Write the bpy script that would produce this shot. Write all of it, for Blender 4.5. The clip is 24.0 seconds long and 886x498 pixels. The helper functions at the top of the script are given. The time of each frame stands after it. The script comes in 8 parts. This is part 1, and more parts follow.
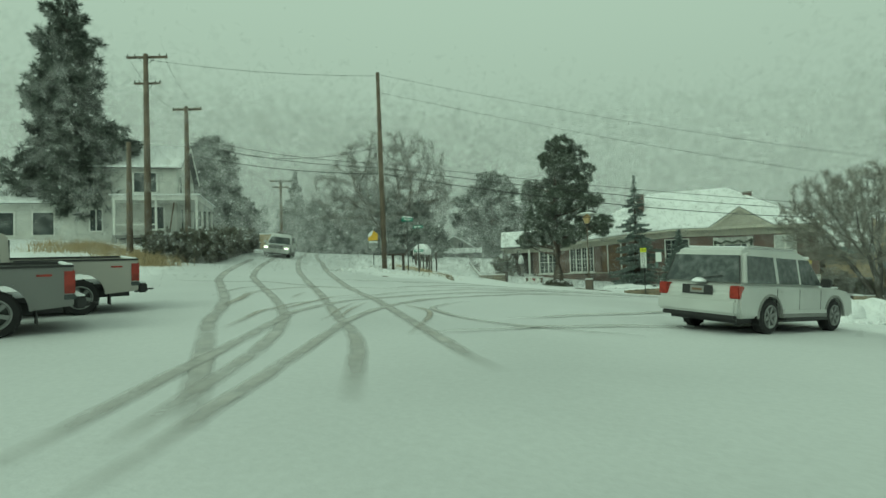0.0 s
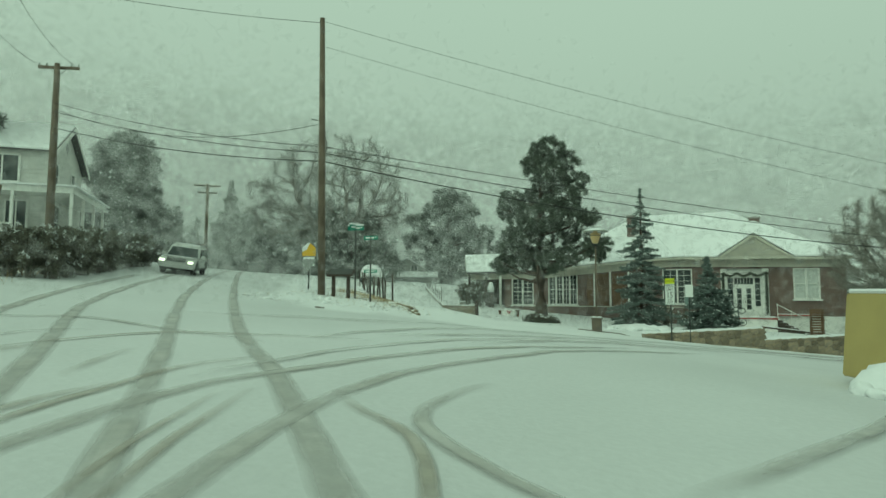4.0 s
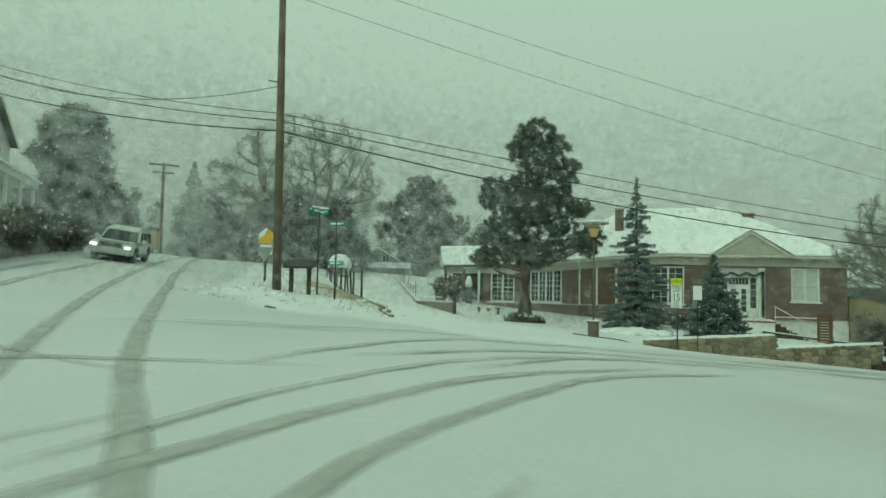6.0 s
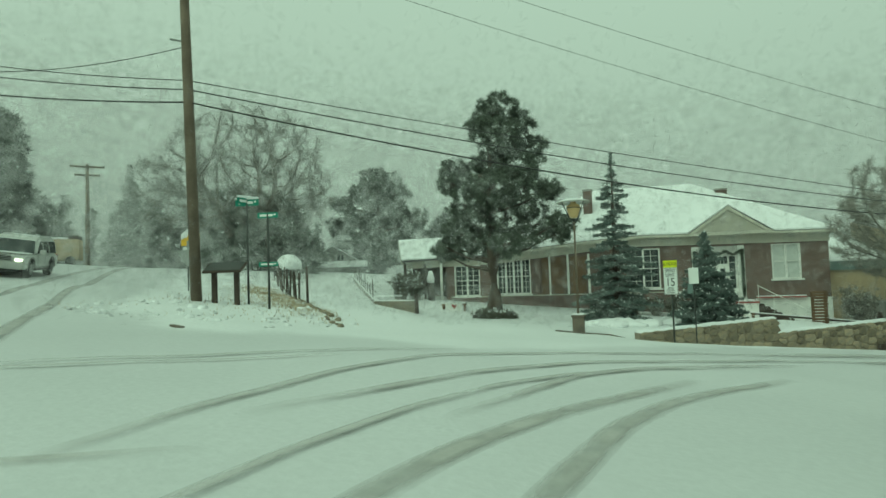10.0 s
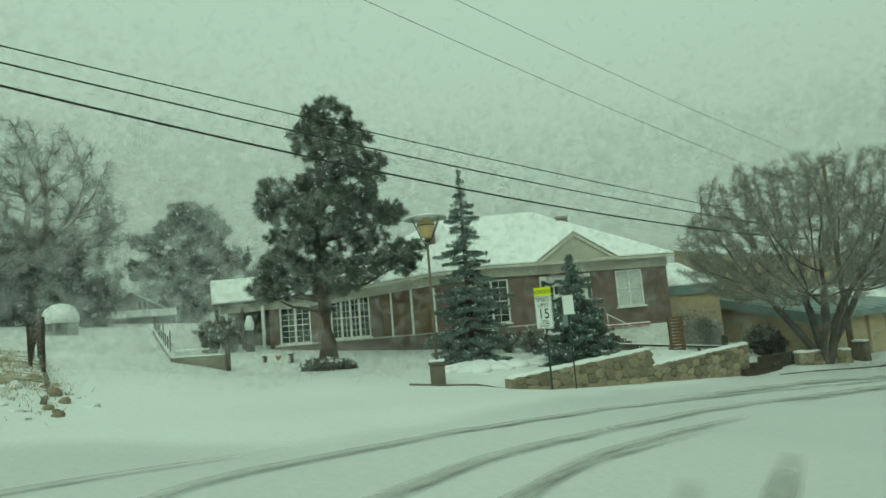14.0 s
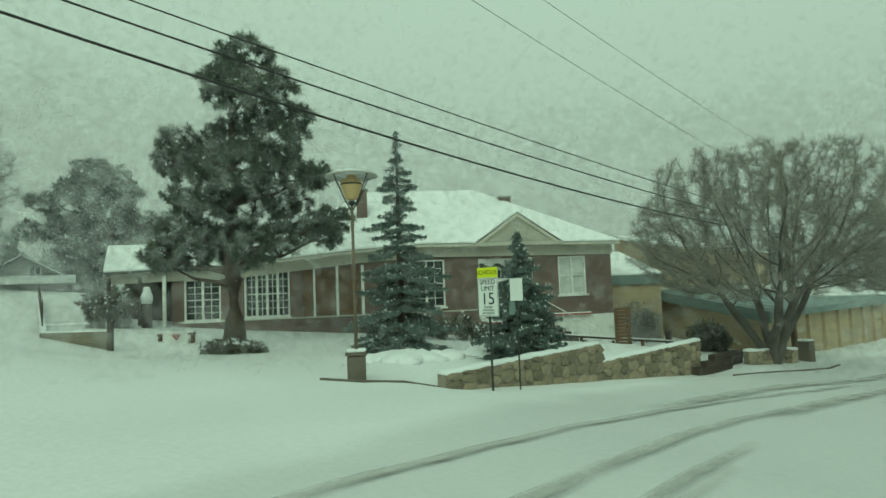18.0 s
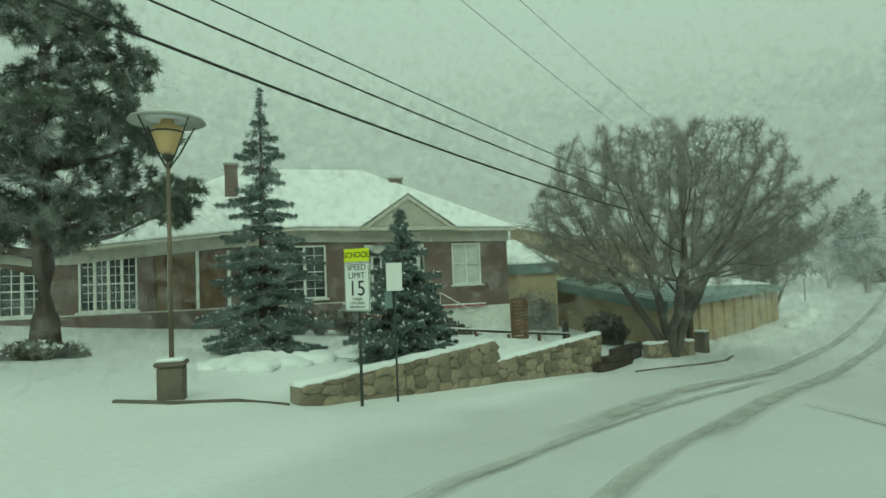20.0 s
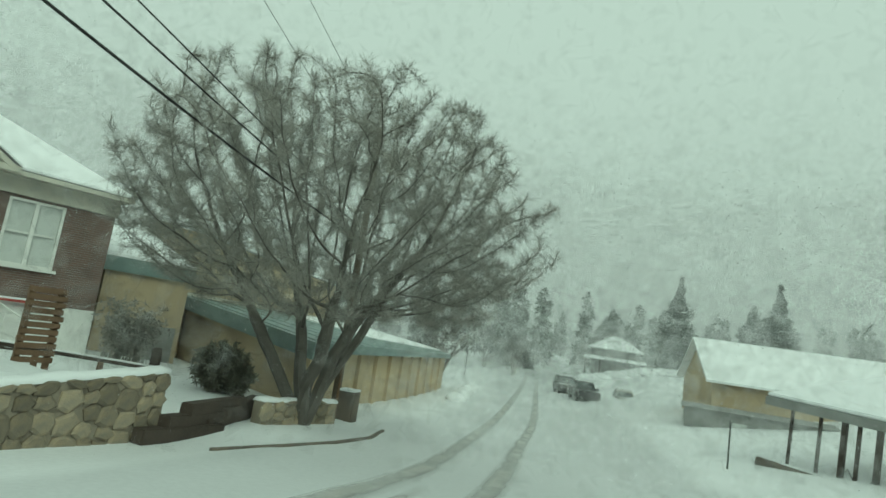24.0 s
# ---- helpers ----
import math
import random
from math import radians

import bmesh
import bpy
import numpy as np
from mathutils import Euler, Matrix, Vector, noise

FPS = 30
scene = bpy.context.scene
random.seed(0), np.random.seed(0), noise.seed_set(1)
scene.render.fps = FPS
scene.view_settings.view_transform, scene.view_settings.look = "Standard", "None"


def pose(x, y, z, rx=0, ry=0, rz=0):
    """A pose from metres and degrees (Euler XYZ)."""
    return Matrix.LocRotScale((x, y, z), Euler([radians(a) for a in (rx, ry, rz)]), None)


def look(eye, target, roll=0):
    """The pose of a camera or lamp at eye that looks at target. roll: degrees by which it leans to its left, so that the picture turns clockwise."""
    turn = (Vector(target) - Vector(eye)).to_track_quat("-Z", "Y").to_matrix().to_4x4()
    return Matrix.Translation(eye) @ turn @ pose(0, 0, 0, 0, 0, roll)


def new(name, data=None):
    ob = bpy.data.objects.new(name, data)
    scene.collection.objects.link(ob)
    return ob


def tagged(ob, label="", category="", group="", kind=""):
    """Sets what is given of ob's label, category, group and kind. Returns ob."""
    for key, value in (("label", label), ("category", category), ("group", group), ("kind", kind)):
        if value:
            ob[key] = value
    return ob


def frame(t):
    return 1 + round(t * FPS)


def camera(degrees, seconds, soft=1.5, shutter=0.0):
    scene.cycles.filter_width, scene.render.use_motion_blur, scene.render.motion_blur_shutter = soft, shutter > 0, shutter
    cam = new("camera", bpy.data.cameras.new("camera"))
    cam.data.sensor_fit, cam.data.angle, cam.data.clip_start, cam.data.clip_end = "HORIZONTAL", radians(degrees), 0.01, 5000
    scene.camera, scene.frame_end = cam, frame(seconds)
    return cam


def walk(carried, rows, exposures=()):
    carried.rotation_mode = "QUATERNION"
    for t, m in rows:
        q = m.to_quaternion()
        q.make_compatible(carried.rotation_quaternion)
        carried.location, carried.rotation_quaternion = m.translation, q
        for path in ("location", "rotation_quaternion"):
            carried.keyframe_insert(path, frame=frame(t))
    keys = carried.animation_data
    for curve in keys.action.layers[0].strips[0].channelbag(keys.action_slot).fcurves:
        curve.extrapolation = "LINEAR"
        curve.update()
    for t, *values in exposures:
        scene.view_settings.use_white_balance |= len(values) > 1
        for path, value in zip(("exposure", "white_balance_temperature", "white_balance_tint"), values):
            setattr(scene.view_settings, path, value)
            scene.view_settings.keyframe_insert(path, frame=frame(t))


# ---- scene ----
cam = camera(74.2, 24.0)
PATH = [
    (0, (6.345, -37.867, 1.956), (5.401, -36.105, 2.022), -1.8),
    (0.5, (5.483, -36.63, 1.999), (4.517, -34.879, 2.062), -2.0),
    (1, (4.661, -35.455, 2.028), (3.728, -33.688, 2.112), -2.4),
    (1.5, (3.869, -34.357, 2.069), (2.991, -32.563, 2.185), -2.8),
    (2, (3.253, -33.216, 2.087), (2.406, -31.41, 2.231), -1.9),
    (2.5, (2.643, -32.213, 2.11), (1.822, -30.395, 2.25), -1.0),
    (4.5, (0.682, -28.641, 2.221), (-0.083, -26.799, 2.37), -0.0),
    (5, (0.29, -27.841, 2.301), (-0.453, -25.99, 2.441), 0.0),
    (5.5, (-0.122, -27.043, 2.415), (-0.832, -25.177, 2.534), 0.7),
    (5.9, (-0.497, -26.4, 2.421), (-1.185, -24.525, 2.538), 1.1),
    (6, (-0.564, -26.221, 2.427), (-1.252, -24.346, 2.543), 1.2),
    (6.1, (-0.625, -26.055, 2.433), (-1.311, -24.18, 2.556), 1.9),
    (6.5, (-0.841, -25.463, 2.488), (-1.53, -23.588, 2.587), 0.9),
    (7, (-1.084, -24.879, 2.507), (-1.771, -23.003, 2.605), 0.2),
    (7.5, (-1.266, -24.382, 2.524), (-1.96, -22.508, 2.608), -0.0),
    (8, (-1.378, -23.988, 2.525), (-2.047, -22.105, 2.604), -0.7),
    (8.5, (-1.47, -23.72, 2.519), (-2.105, -21.826, 2.609), -1.3),
    (9, (-1.517, -23.48, 2.506), (-2.133, -21.58, 2.61), -2.1),
    (9.5, (-1.65, -23.197, 2.501), (-2.23, -21.286, 2.602), -2.2),
    (11.5, (-2.313, -21.016, 2.451), (-2.768, -19.07, 2.541), -2.3),
    (12, (-2.419, -20.398, 2.461), (-2.784, -18.433, 2.535), -3.0),
    (12.5, (-2.558, -19.776, 2.461), (-2.79, -17.791, 2.536), -3.1),
    (13, (-2.6, -19.066, 2.408), (-2.736, -17.073, 2.506), -1.6),
    (13.5, (-2.649, -18.323, 2.395), (-2.637, -16.325, 2.485), -3.5),
    (14, (-2.769, -17.7, 2.422), (-2.756, -15.711, 2.626), -4.8),
    (14.5, (-2.847, -17.362, 2.428), (-2.893, -15.373, 2.63), -4.0),
    (15, (-2.865, -17.122, 2.42), (-2.945, -15.136, 2.651), -3.0),
    (15.5, (-2.869, -16.909, 2.413), (-2.931, -14.922, 2.632), -2.8),
    (16, (-2.886, -16.688, 2.418), (-2.937, -14.7, 2.627), -1.9),
    (16.5, (-2.873, -16.365, 2.409), (-2.882, -14.378, 2.629), -0.7),
    (17, (-2.8, -15.852, 2.399), (-2.715, -13.863, 2.588), -0.5),
    (17.5, (-2.715, -15.285, 2.374), (-2.544, -13.298, 2.515), -1.3),
    (18, (-2.58, -14.67, 2.366), (-2.351, -12.687, 2.497), -2.3),
    (18.5, (-2.394, -14.003, 2.343), (-2.09, -12.031, 2.476), -2.9),
    (19, (-2.137, -13.274, 2.302), (-1.75, -11.316, 2.431), -2.5),
    (19.5, (-1.84, -12.54, 2.283), (-1.322, -10.612, 2.389), -2.2),
    (21.5, (0.388, -9.021, 2.027), (1.013, -7.122, 2.062), -2.1),
    (22, (1.155, -8.224, 1.921), (1.985, -6.404, 1.919), -2.3),
    (22.5, (1.983, -7.517, 1.824), (3.002, -5.795, 1.815), -1.7),
    (23, (2.855, -6.785, 1.698), (3.937, -5.103, 1.745), 0.4),
    (23.5, (3.678, -6.048, 1.565), (4.965, -4.532, 1.771), 5.0),
    (24, (4.505, -5.513, 1.422), (5.893, -4.104, 1.719), 8.5),
]
walk(cam, [(t, look(e, a, r)) for t, e, a, r in PATH],
     exposures=[(0.0, 0.07, 6550, -38), (12.0, 0.15, 6550, -41), (20.0, 0.15, 6550, -40), (23.0, 0.14, 6400, -35), (24.0, 0.28, 6250, -28)])

# ---- light: thick snow cloud, soft sun somewhere behind it ----
SUN_ELEV, SUN_ROT = radians(38), radians(200)
world = bpy.data.worlds.new("overcast")
scene.world = world
world.use_nodes = True
wn, wl = world.node_tree.nodes, world.node_tree.links
wn.clear()
sky = wn.new("ShaderNodeTexSky")
sky.sky_type, sky.sun_disc, sky.sun_elevation, sky.sun_rotation = "NISHITA", False, SUN_ELEV, SUN_ROT
sky.air_density, sky.dust_density = 1.0, 6.0
sky_sat = wn.new("ShaderNodeHueSaturation")
sky_sat.inputs["Saturation"].default_value = 0.12
sky_mix = wn.new("ShaderNodeMix")
sky_mix.data_type = "RGBA"
sky_mix.inputs[0].default_value = 0.88
sky_mix.inputs[7].default_value = (3.55, 3.6, 3.6, 1)
sky_dir, sky_sep, sky_ramp, sky_mul = wn.new("ShaderNodeTexCoord"), wn.new("ShaderNodeSeparateXYZ"), wn.new("ShaderNodeMapRange"), wn.new("ShaderNodeMix")
sky_ramp.interpolation_type = "SMOOTHSTEP"
sky_ramp.inputs["From Min"].default_value, sky_ramp.inputs["From Max"].default_value = -0.1, 0.55
sky_ramp.inputs["To Min"].default_value, sky_ramp.inputs["To Max"].default_value = 0.8, 1.24
sky_mul.data_type, sky_mul.blend_type = "RGBA", "MULTIPLY"
sky_mul.inputs[0].default_value = 1.0
wl.new(sky_dir.outputs["Generated"], sky_sep.inputs[0])
wl.new(sky_sep.outputs[2], sky_ramp.inputs["Value"])
wl.new(sky_mix.outputs[2], sky_mul.inputs[6])
wl.new(sky_ramp.outputs["Result"], sky_mul.inputs[7])
sky_bg = wn.new("ShaderNodeBackground")
sky_bg.inputs["Strength"].default_value = 0.12
sky_out = wn.new("ShaderNodeOutputWorld")
wl.new(sky.outputs[0], sky_sat.inputs["Color"])
wl.new(sky_sat.outputs[0], sky_mix.inputs[6])
wl.new(sky_mul.outputs[2], sky_bg.inputs["Color"])
wl.new(sky_bg.outputs[0], sky_out.inputs[0])
sun_data = bpy.data.lights.new("sun", "SUN")
sun_data.energy, sun_data.angle, sun_data.color = 0.5, radians(35), (1.0, 0.97, 0.92)
sun = new("sun", sun_data)
sun.matrix_world = look((0, 0, 60), (0 - math.sin(SUN_ROT) * 40, 0 - math.cos(SUN_ROT) * 40, 60 - 40 * math.tan(SUN_ELEV)))

# ---- materials ----
MATS = {}


def mat(name, base, rough=0.8, metal=0.0, vary=0.15, scale=6.0, bump=0.2, fine=40.0, second=None, amount=0.5, glow=0.0, trans=0.0, per_object=0.0):
    """A procedural surface: two noises (stain and grain) over the base, a second colour in patches, fine relief."""
    if name in MATS:
        return MATS[name]
    m = bpy.data.materials.new(name)
    m.use_nodes = True
    nt = m.node_tree
    n, l = nt.nodes, nt.links
    p = n["Principled BSDF"]
    p.inputs["Roughness"].default_value, p.inputs["Metallic"].default_value = rough, metal
    tc = n.new("ShaderNodeTexCoord")
    big, small = n.new("ShaderNodeTexNoise"), n.new("ShaderNodeTexNoise")
    for node, sc, det in ((big, scale * 0.25, 4), (small, fine, 3)):
        node.inputs["Scale"].default_value, node.inputs["Detail"].default_value = sc, det
        l.new(tc.outputs["Object"], node.inputs["Vector"])
    ramp = n.new("ShaderNodeMapRange")
    ramp.inputs["From Min"].default_value, ramp.inputs["From Max"].default_value = 0.3 + 0.25 * (1 - amount), 0.75
    l.new(big.outputs["Fac"], ramp.inputs["Value"])
    mix = n.new("ShaderNodeMix")
    mix.data_type = "RGBA"
    mix.inputs[6].default_value = (*base, 1)
    sec = second if second else tuple(c * (1 - vary * 1.6) for c in base)
    mix.inputs[7].default_value = (*sec, 1)
    l.new(ramp.outputs["Result"], mix.inputs[0])
    hsv = n.new("ShaderNodeHueSaturation")
    val = n.new("ShaderNodeMapRange")
    val.inputs["To Min"].default_value, val.inputs["To Max"].default_value = 1 - vary, 1 + vary
    l.new(small.outputs["Fac"], val.inputs["Value"])
    if per_object:
        oi, mul, rng = n.new("ShaderNodeObjectInfo"), n.new("ShaderNodeMath"), n.new("ShaderNodeMapRange")
        mul.operation = "MULTIPLY"
        rng.inputs["To Min"].default_value, rng.inputs["To Max"].default_value = 1 - per_object, 1 + per_object
        l.new(oi.outputs["Random"], rng.inputs["Value"])
        l.new(rng.outputs["Result"], mul.inputs[0])
        l.new(val.outputs["Result"], mul.inputs[1])
        l.new(mul.outputs[0], hsv.inputs["Value"])
    else:
        l.new(val.outputs["Result"], hsv.inputs["Value"])
    l.new(mix.outputs[2], hsv.inputs["Color"])
    l.new(hsv.outputs[0], p.inputs["Base Color"])
    if bump:
        b = n.new("ShaderNodeBump")
        b.inputs["Strength"].default_value, b.inputs["Distance"].default_value = bump, 0.02
        l.new(small.outputs["Fac"], b.inputs["Height"])
        l.new(b.outputs[0], p.inputs["Normal"])
    if glow:
        p.inputs["Emission Color"].default_value = (*base, 1)
        p.inputs["Emission Strength"].default_value = glow
    if trans:
        p.inputs["Transmission Weight"].default_value = trans
    MATS[name] = m
    return m


def brick_mat(name, c1, c2, mortar, w=0.21, h=0.075, axis="x"):
    m = mat(name, c1, 0.9, vary=0.18, fine=60)
    n, l = m.node_tree.nodes, m.node_tree.links
    p = n["Principled BSDF"]
    geo, sep, com = n.new("ShaderNodeNewGeometry"), n.new("ShaderNodeSeparateXYZ"), n.new("ShaderNodeCombineXYZ")
    add = n.new("ShaderNodeMath")
    l.new(geo.outputs["Position"], sep.inputs[0])
    l.new(sep.outputs[0], add.inputs[0])
    l.new(sep.outputs[1], add.inputs[1])
    l.new(add.outputs[0], com.inputs[0])
    l.new(sep.outputs[2], com.inputs[1])
    br = n.new("ShaderNodeTexBrick")
    br.inputs["Color1"].default_value, br.inputs["Color2"].default_value, br.inputs["Mortar"].default_value = (*c1, 1), (*c2, 1), (*mortar, 1)
    for key, v in (("Scale", 1.0), ("Mortar Size", 0.008), ("Brick Width", w), ("Row Height", h), ("Bias", -0.2)):
        br.inputs[key].default_value = v
    l.new(com.outputs[0], br.inputs["Vector"])
    hsv = [x for x in n if x.bl_idname == "ShaderNodeHueSaturation"][0]
    l.new(br.outputs["Color"], hsv.inputs["Color"])
    bump = [x for x in n if x.bl_idname == "ShaderNodeBump"][0]
    l.new(br.outputs["Fac"], bump.inputs["Height"])
    bump.invert = True
    return m


SNOW = mat("snow", (0.82, 0.83, 0.84), 0.75, vary=0.05, scale=1.2, bump=0.35, fine=9.0, second=(0.74, 0.75, 0.76))
ROADSNOW = mat("road_snow", (0.8, 0.81, 0.82), 0.7, vary=0.09, scale=0.5, bump=0.45, fine=11.0, second=(0.66, 0.67, 0.68), amount=0.8)


# traffic has packed and greyed the snow of the road (the mesh's own 'packed' value)
rn, rl = ROADSNOW.node_tree.nodes, ROADSNOW.node_tree.links
r_at, r_mix = rn.new("ShaderNodeAttribute"), rn.new("ShaderNodeMix")
r_at.attribute_name = "packed"
r_mix.data_type, r_mix.blend_type = "RGBA", "MULTIPLY"
r_mix.inputs[7].default_value = (0.8, 0.8, 0.802, 1)
r_hsv = [x for x in rn if x.bl_idname == "ShaderNodeHueSaturation"][0]
rl.new(r_at.outputs["Fac"], r_mix.inputs[0])
rl.new(r_hsv.outputs[0], r_mix.inputs[6])
rl.new(r_mix.outputs[2], rn["Principled BSDF"].inputs["Base Color"])


def track_mat(name, wet, second):
    """Slush whose cover (the mesh's own 'cover' value) thins into snow."""
    m = mat(name, wet, 0.6, vary=0.14, scale=4, bump=0.3, fine=18, second=second)
    n, l = m.node_tree.nodes, m.node_tree.links
    at, tc, no, mr, mu, mx = (n.new("ShaderNode" + k) for k in ("Attribute", "TexCoord", "TexNoise", "MapRange", "Math", "MixShader"))
    at.attribute_name = "cover"
    no.inputs["Scale"].default_value, no.inputs["Detail"].default_value = 1.3, 8
    l.new(tc.outputs["Object"], no.inputs["Vector"])
    mr.inputs["From Min"].default_value, mr.inputs["From Max"].default_value = 0.32, 0.62
    mr.inputs["To Min"].default_value, mr.inputs["To Max"].default_value = 0.5, 1.0
    l.new(no.outputs["Fac"], mr.inputs["Value"])
    mu.operation = "MULTIPLY"
    l.new(at.outputs["Fac"], mu.inputs[0])
    l.new(mr.outputs["Result"], mu.inputs[1])
    clear = n.new("ShaderNodeBsdfTransparent")
    l.new(mu.outputs[0], mx.inputs[0])
    l.new(clear.outputs[0], mx.inputs[1])
    l.new(n["Principled BSDF"].outputs[0], mx.inputs[2])
    l.new(mx.outputs[0], n["Material Output"].inputs["Surface"])
    return m


SLUSH = track_mat("track_slush", (0.45, 0.44, 0.42), (0.53, 0.525, 0.51))
TURF = track_mat("thin_tan_turf", (0.44, 0.385, 0.29), (0.62, 0.59, 0.52))
for node in TURF.node_tree.nodes:
    if node.bl_idname == "ShaderNodeMapRange" and abs(node.inputs["To Min"].default_value - 0.5) < 1e-4:
        node.inputs["From Min"].default_value, node.inputs["To Min"].default_value = 0.43, 0.0
ASPHALT = track_mat("bare_wet_asphalt", (0.075, 0.075, 0.072), (0.13, 0.13, 0.125))
DIRT = track_mat("track_mud", (0.37, 0.34, 0.295), (0.47, 0.445, 0.41))
GRASS = mat("dry_grass", (0.36, 0.28, 0.16), 0.9, vary=0.3, scale=8, bump=0, second=(0.46, 0.38, 0.25))
BRICK = brick_mat("red_brick", (0.15, 0.092, 0.077), (0.11, 0.072, 0.063), (0.21, 0.195, 0.175))
TRIM = mat("cream_trim", (0.52, 0.5, 0.43), 0.6, vary=0.08, scale=3, bump=0.1)
WHITE = mat("white_paint", (0.76, 0.76, 0.73), 0.5, vary=0.06, scale=3, bump=0.08)
GABLE = mat("gable_boards", (0.42, 0.4, 0.34), 0.7, vary=0.08, scale=4, bump=0.15)
GLASS_DARK = mat("window_glass", (0.035, 0.045, 0.045), 0.08, vary=0.1, bump=0)
CURTAIN = mat("pale_blind", (0.55, 0.57, 0.55), 0.7, vary=0.06, bump=0.05)
STUCCO = mat("tan_stucco", (0.43, 0.345, 0.225), 0.9, vary=0.12, scale=2, bump=0.25, fine=25, second=(0.35, 0.285, 0.2))
TEAL = mat("teal_roof_metal", (0.17, 0.225, 0.215), 0.5, vary=0.12, scale=2, bump=0.1)
STONE = mat("wall_stone", (0.28, 0.228, 0.155), 0.92, vary=0.28, scale=9, bump=0.7, fine=30, second=(0.17, 0.155, 0.13), amount=0.7, per_object=0.38)
MORTAR = mat("mortar", (0.26, 0.225, 0.175), 0.95, vary=0.15, bump=0.5, fine=30)
CONC = mat("concrete", (0.36, 0.35, 0.33), 0.9, vary=0.15, scale=4, bump=0.4, fine=25)
POLEWOOD = mat("weathered_pole_wood", (0.12, 0.095, 0.07), 0.9, vary=0.25, scale=5, bump=0.6, fine=18, second=(0.2, 0.16, 0.12))
DARKWOOD = mat("dark_timber", (0.06, 0.045, 0.035), 0.85, vary=0.25, scale=6, bump=0.5, fine=20)
BROWNWOOD = mat("brown_timber", (0.16, 0.1, 0.06), 0.85, vary=0.25, scale=6, bump=0.5, fine=20)
WEATHERED = mat("weathered_boards", (0.2, 0.175, 0.135), 0.9, vary=0.2, scale=5, bump=0.4, fine=22)
METAL = mat("dark_steel", (0.06, 0.065, 0.06), 0.5, 0.6, vary=0.15, bump=0.15)
GALV = mat("galvanised_steel", (0.3, 0.31, 0.3), 0.45, 0.7, vary=0.12, bump=0.1)
GREENSIGN = mat("green_sign", (0.02, 0.2, 0.13), 0.4, vary=0.06, bump=0)
SIGNWHITE = mat("sign_white", (0.72, 0.74, 0.72), 0.4, vary=0.04, bump=0)
SIGNYELLOW = mat("sign_yellow_green", (0.66, 0.72, 0.03), 0.4, vary=0.04, bump=0)
SIGNORANGE = mat("sign_yellow", (0.68, 0.42, 0.04), 0.45, vary=0.06, bump=0)
ENAMEL = mat("pale_enamel", (0.42, 0.42, 0.38), 0.45, vary=0.12, bump=0.05)
SIGNBLACK = mat("sign_black", (0.015, 0.015, 0.015), 0.5, vary=0.05, bump=0)
BARK = mat("pine_bark", (0.09, 0.07, 0.055), 0.95, vary=0.3, scale=8, bump=0.8, fine=14)
BARK2 = mat("grey_bark", (0.17, 0.15, 0.125), 0.95, vary=0.25, scale=8, bump=0.6, fine=16)
TREEBARK = mat("dark_furrowed_bark", (0.115, 0.105, 0.092), 0.95, vary=0.25, scale=8, bump=0.6, fine=16)
TWIG = mat("bare_twigs", (0.29, 0.277, 0.25), 0.95, vary=0.2, scale=3, bump=0)
NEEDLE = mat("pine_needles", (0.11, 0.13, 0.1), 0.8, vary=0.3, scale=3, bump=0, second=(0.145, 0.165, 0.13))
DARKSTONE = mat("dark_planter_stone", (0.15, 0.125, 0.1), 0.9, vary=0.25, scale=10, bump=0.6, fine=25, second=(0.1, 0.09, 0.08))
NEEDLE2 = mat("spruce_needles", (0.135, 0.172, 0.158), 0.8, vary=0.3, scale=9, bump=0, second=(0.22, 0.25, 0.24))
# Far trees get their own tones; the paler mottling stands in for haze.
FARNEEDLE = mat("far_needles", (0.085, 0.1, 0.083), 0.85, vary=0.25, scale=5, bump=0, second=(0.14, 0.155, 0.135), amount=0.6)
FARTWIG = mat("far_twigs", (0.14, 0.135, 0.12), 0.95, vary=0.2, scale=14, bump=0, second=(0.19, 0.188, 0.175), amount=0.6)
SHRUB = mat("shrub_leaves", (0.12, 0.118, 0.088), 0.85, vary=0.3, scale=6, bump=0, second=(0.16, 0.16, 0.13))
RUBBER = mat("tyre_rubber", (0.02, 0.02, 0.02), 0.85, vary=0.2, bump=0.2)
CHROME = mat("wheel_alloy", (0.5, 0.5, 0.49), 0.3, 0.9, vary=0.08, bump=0)
CARGLASS = mat("car_glass", (0.03, 0.04, 0.04), 0.06, vary=0.05, bump=0)
FROSTGLASS = mat("snow_smeared_glass", (0.045, 0.055, 0.055), 0.2, vary=0.35, scale=26, bump=0.05, fine=90, second=(0.15, 0.16, 0.16), amount=0.7)
CARWHITE = mat("white_car_paint", (0.55, 0.56, 0.54), 0.3, vary=0.06, scale=3, bump=0.0, second=(0.45, 0.455, 0.44), amount=0.7)
ALLOY = mat("painted_alloy", (0.24, 0.245, 0.24), 0.4, 0.2, vary=0.12, bump=0.05)
CARGREY = mat("grey_car_paint", (0.2, 0.2, 0.195), 0.3, 0.4, vary=0.05, scale=2, bump=0.0)
CARSILVER = mat("beige_car_paint", (0.4, 0.385, 0.35), 0.3, 0.4, vary=0.05, scale=2, bump=0.0)
CARDARK = mat("dark_car_paint", (0.03, 0.028, 0.03), 0.35, vary=0.1, bump=0.0)
TAILRED = mat("tail_lamp_red", (0.3, 0.035, 0.025), 0.25, vary=0.3, fine=60, scale=30, bump=0)
HEADLAMP = mat("lit_headlamp", (1.0, 0.95, 0.8), 0.2, vary=0.0, bump=0, glow=2.5)
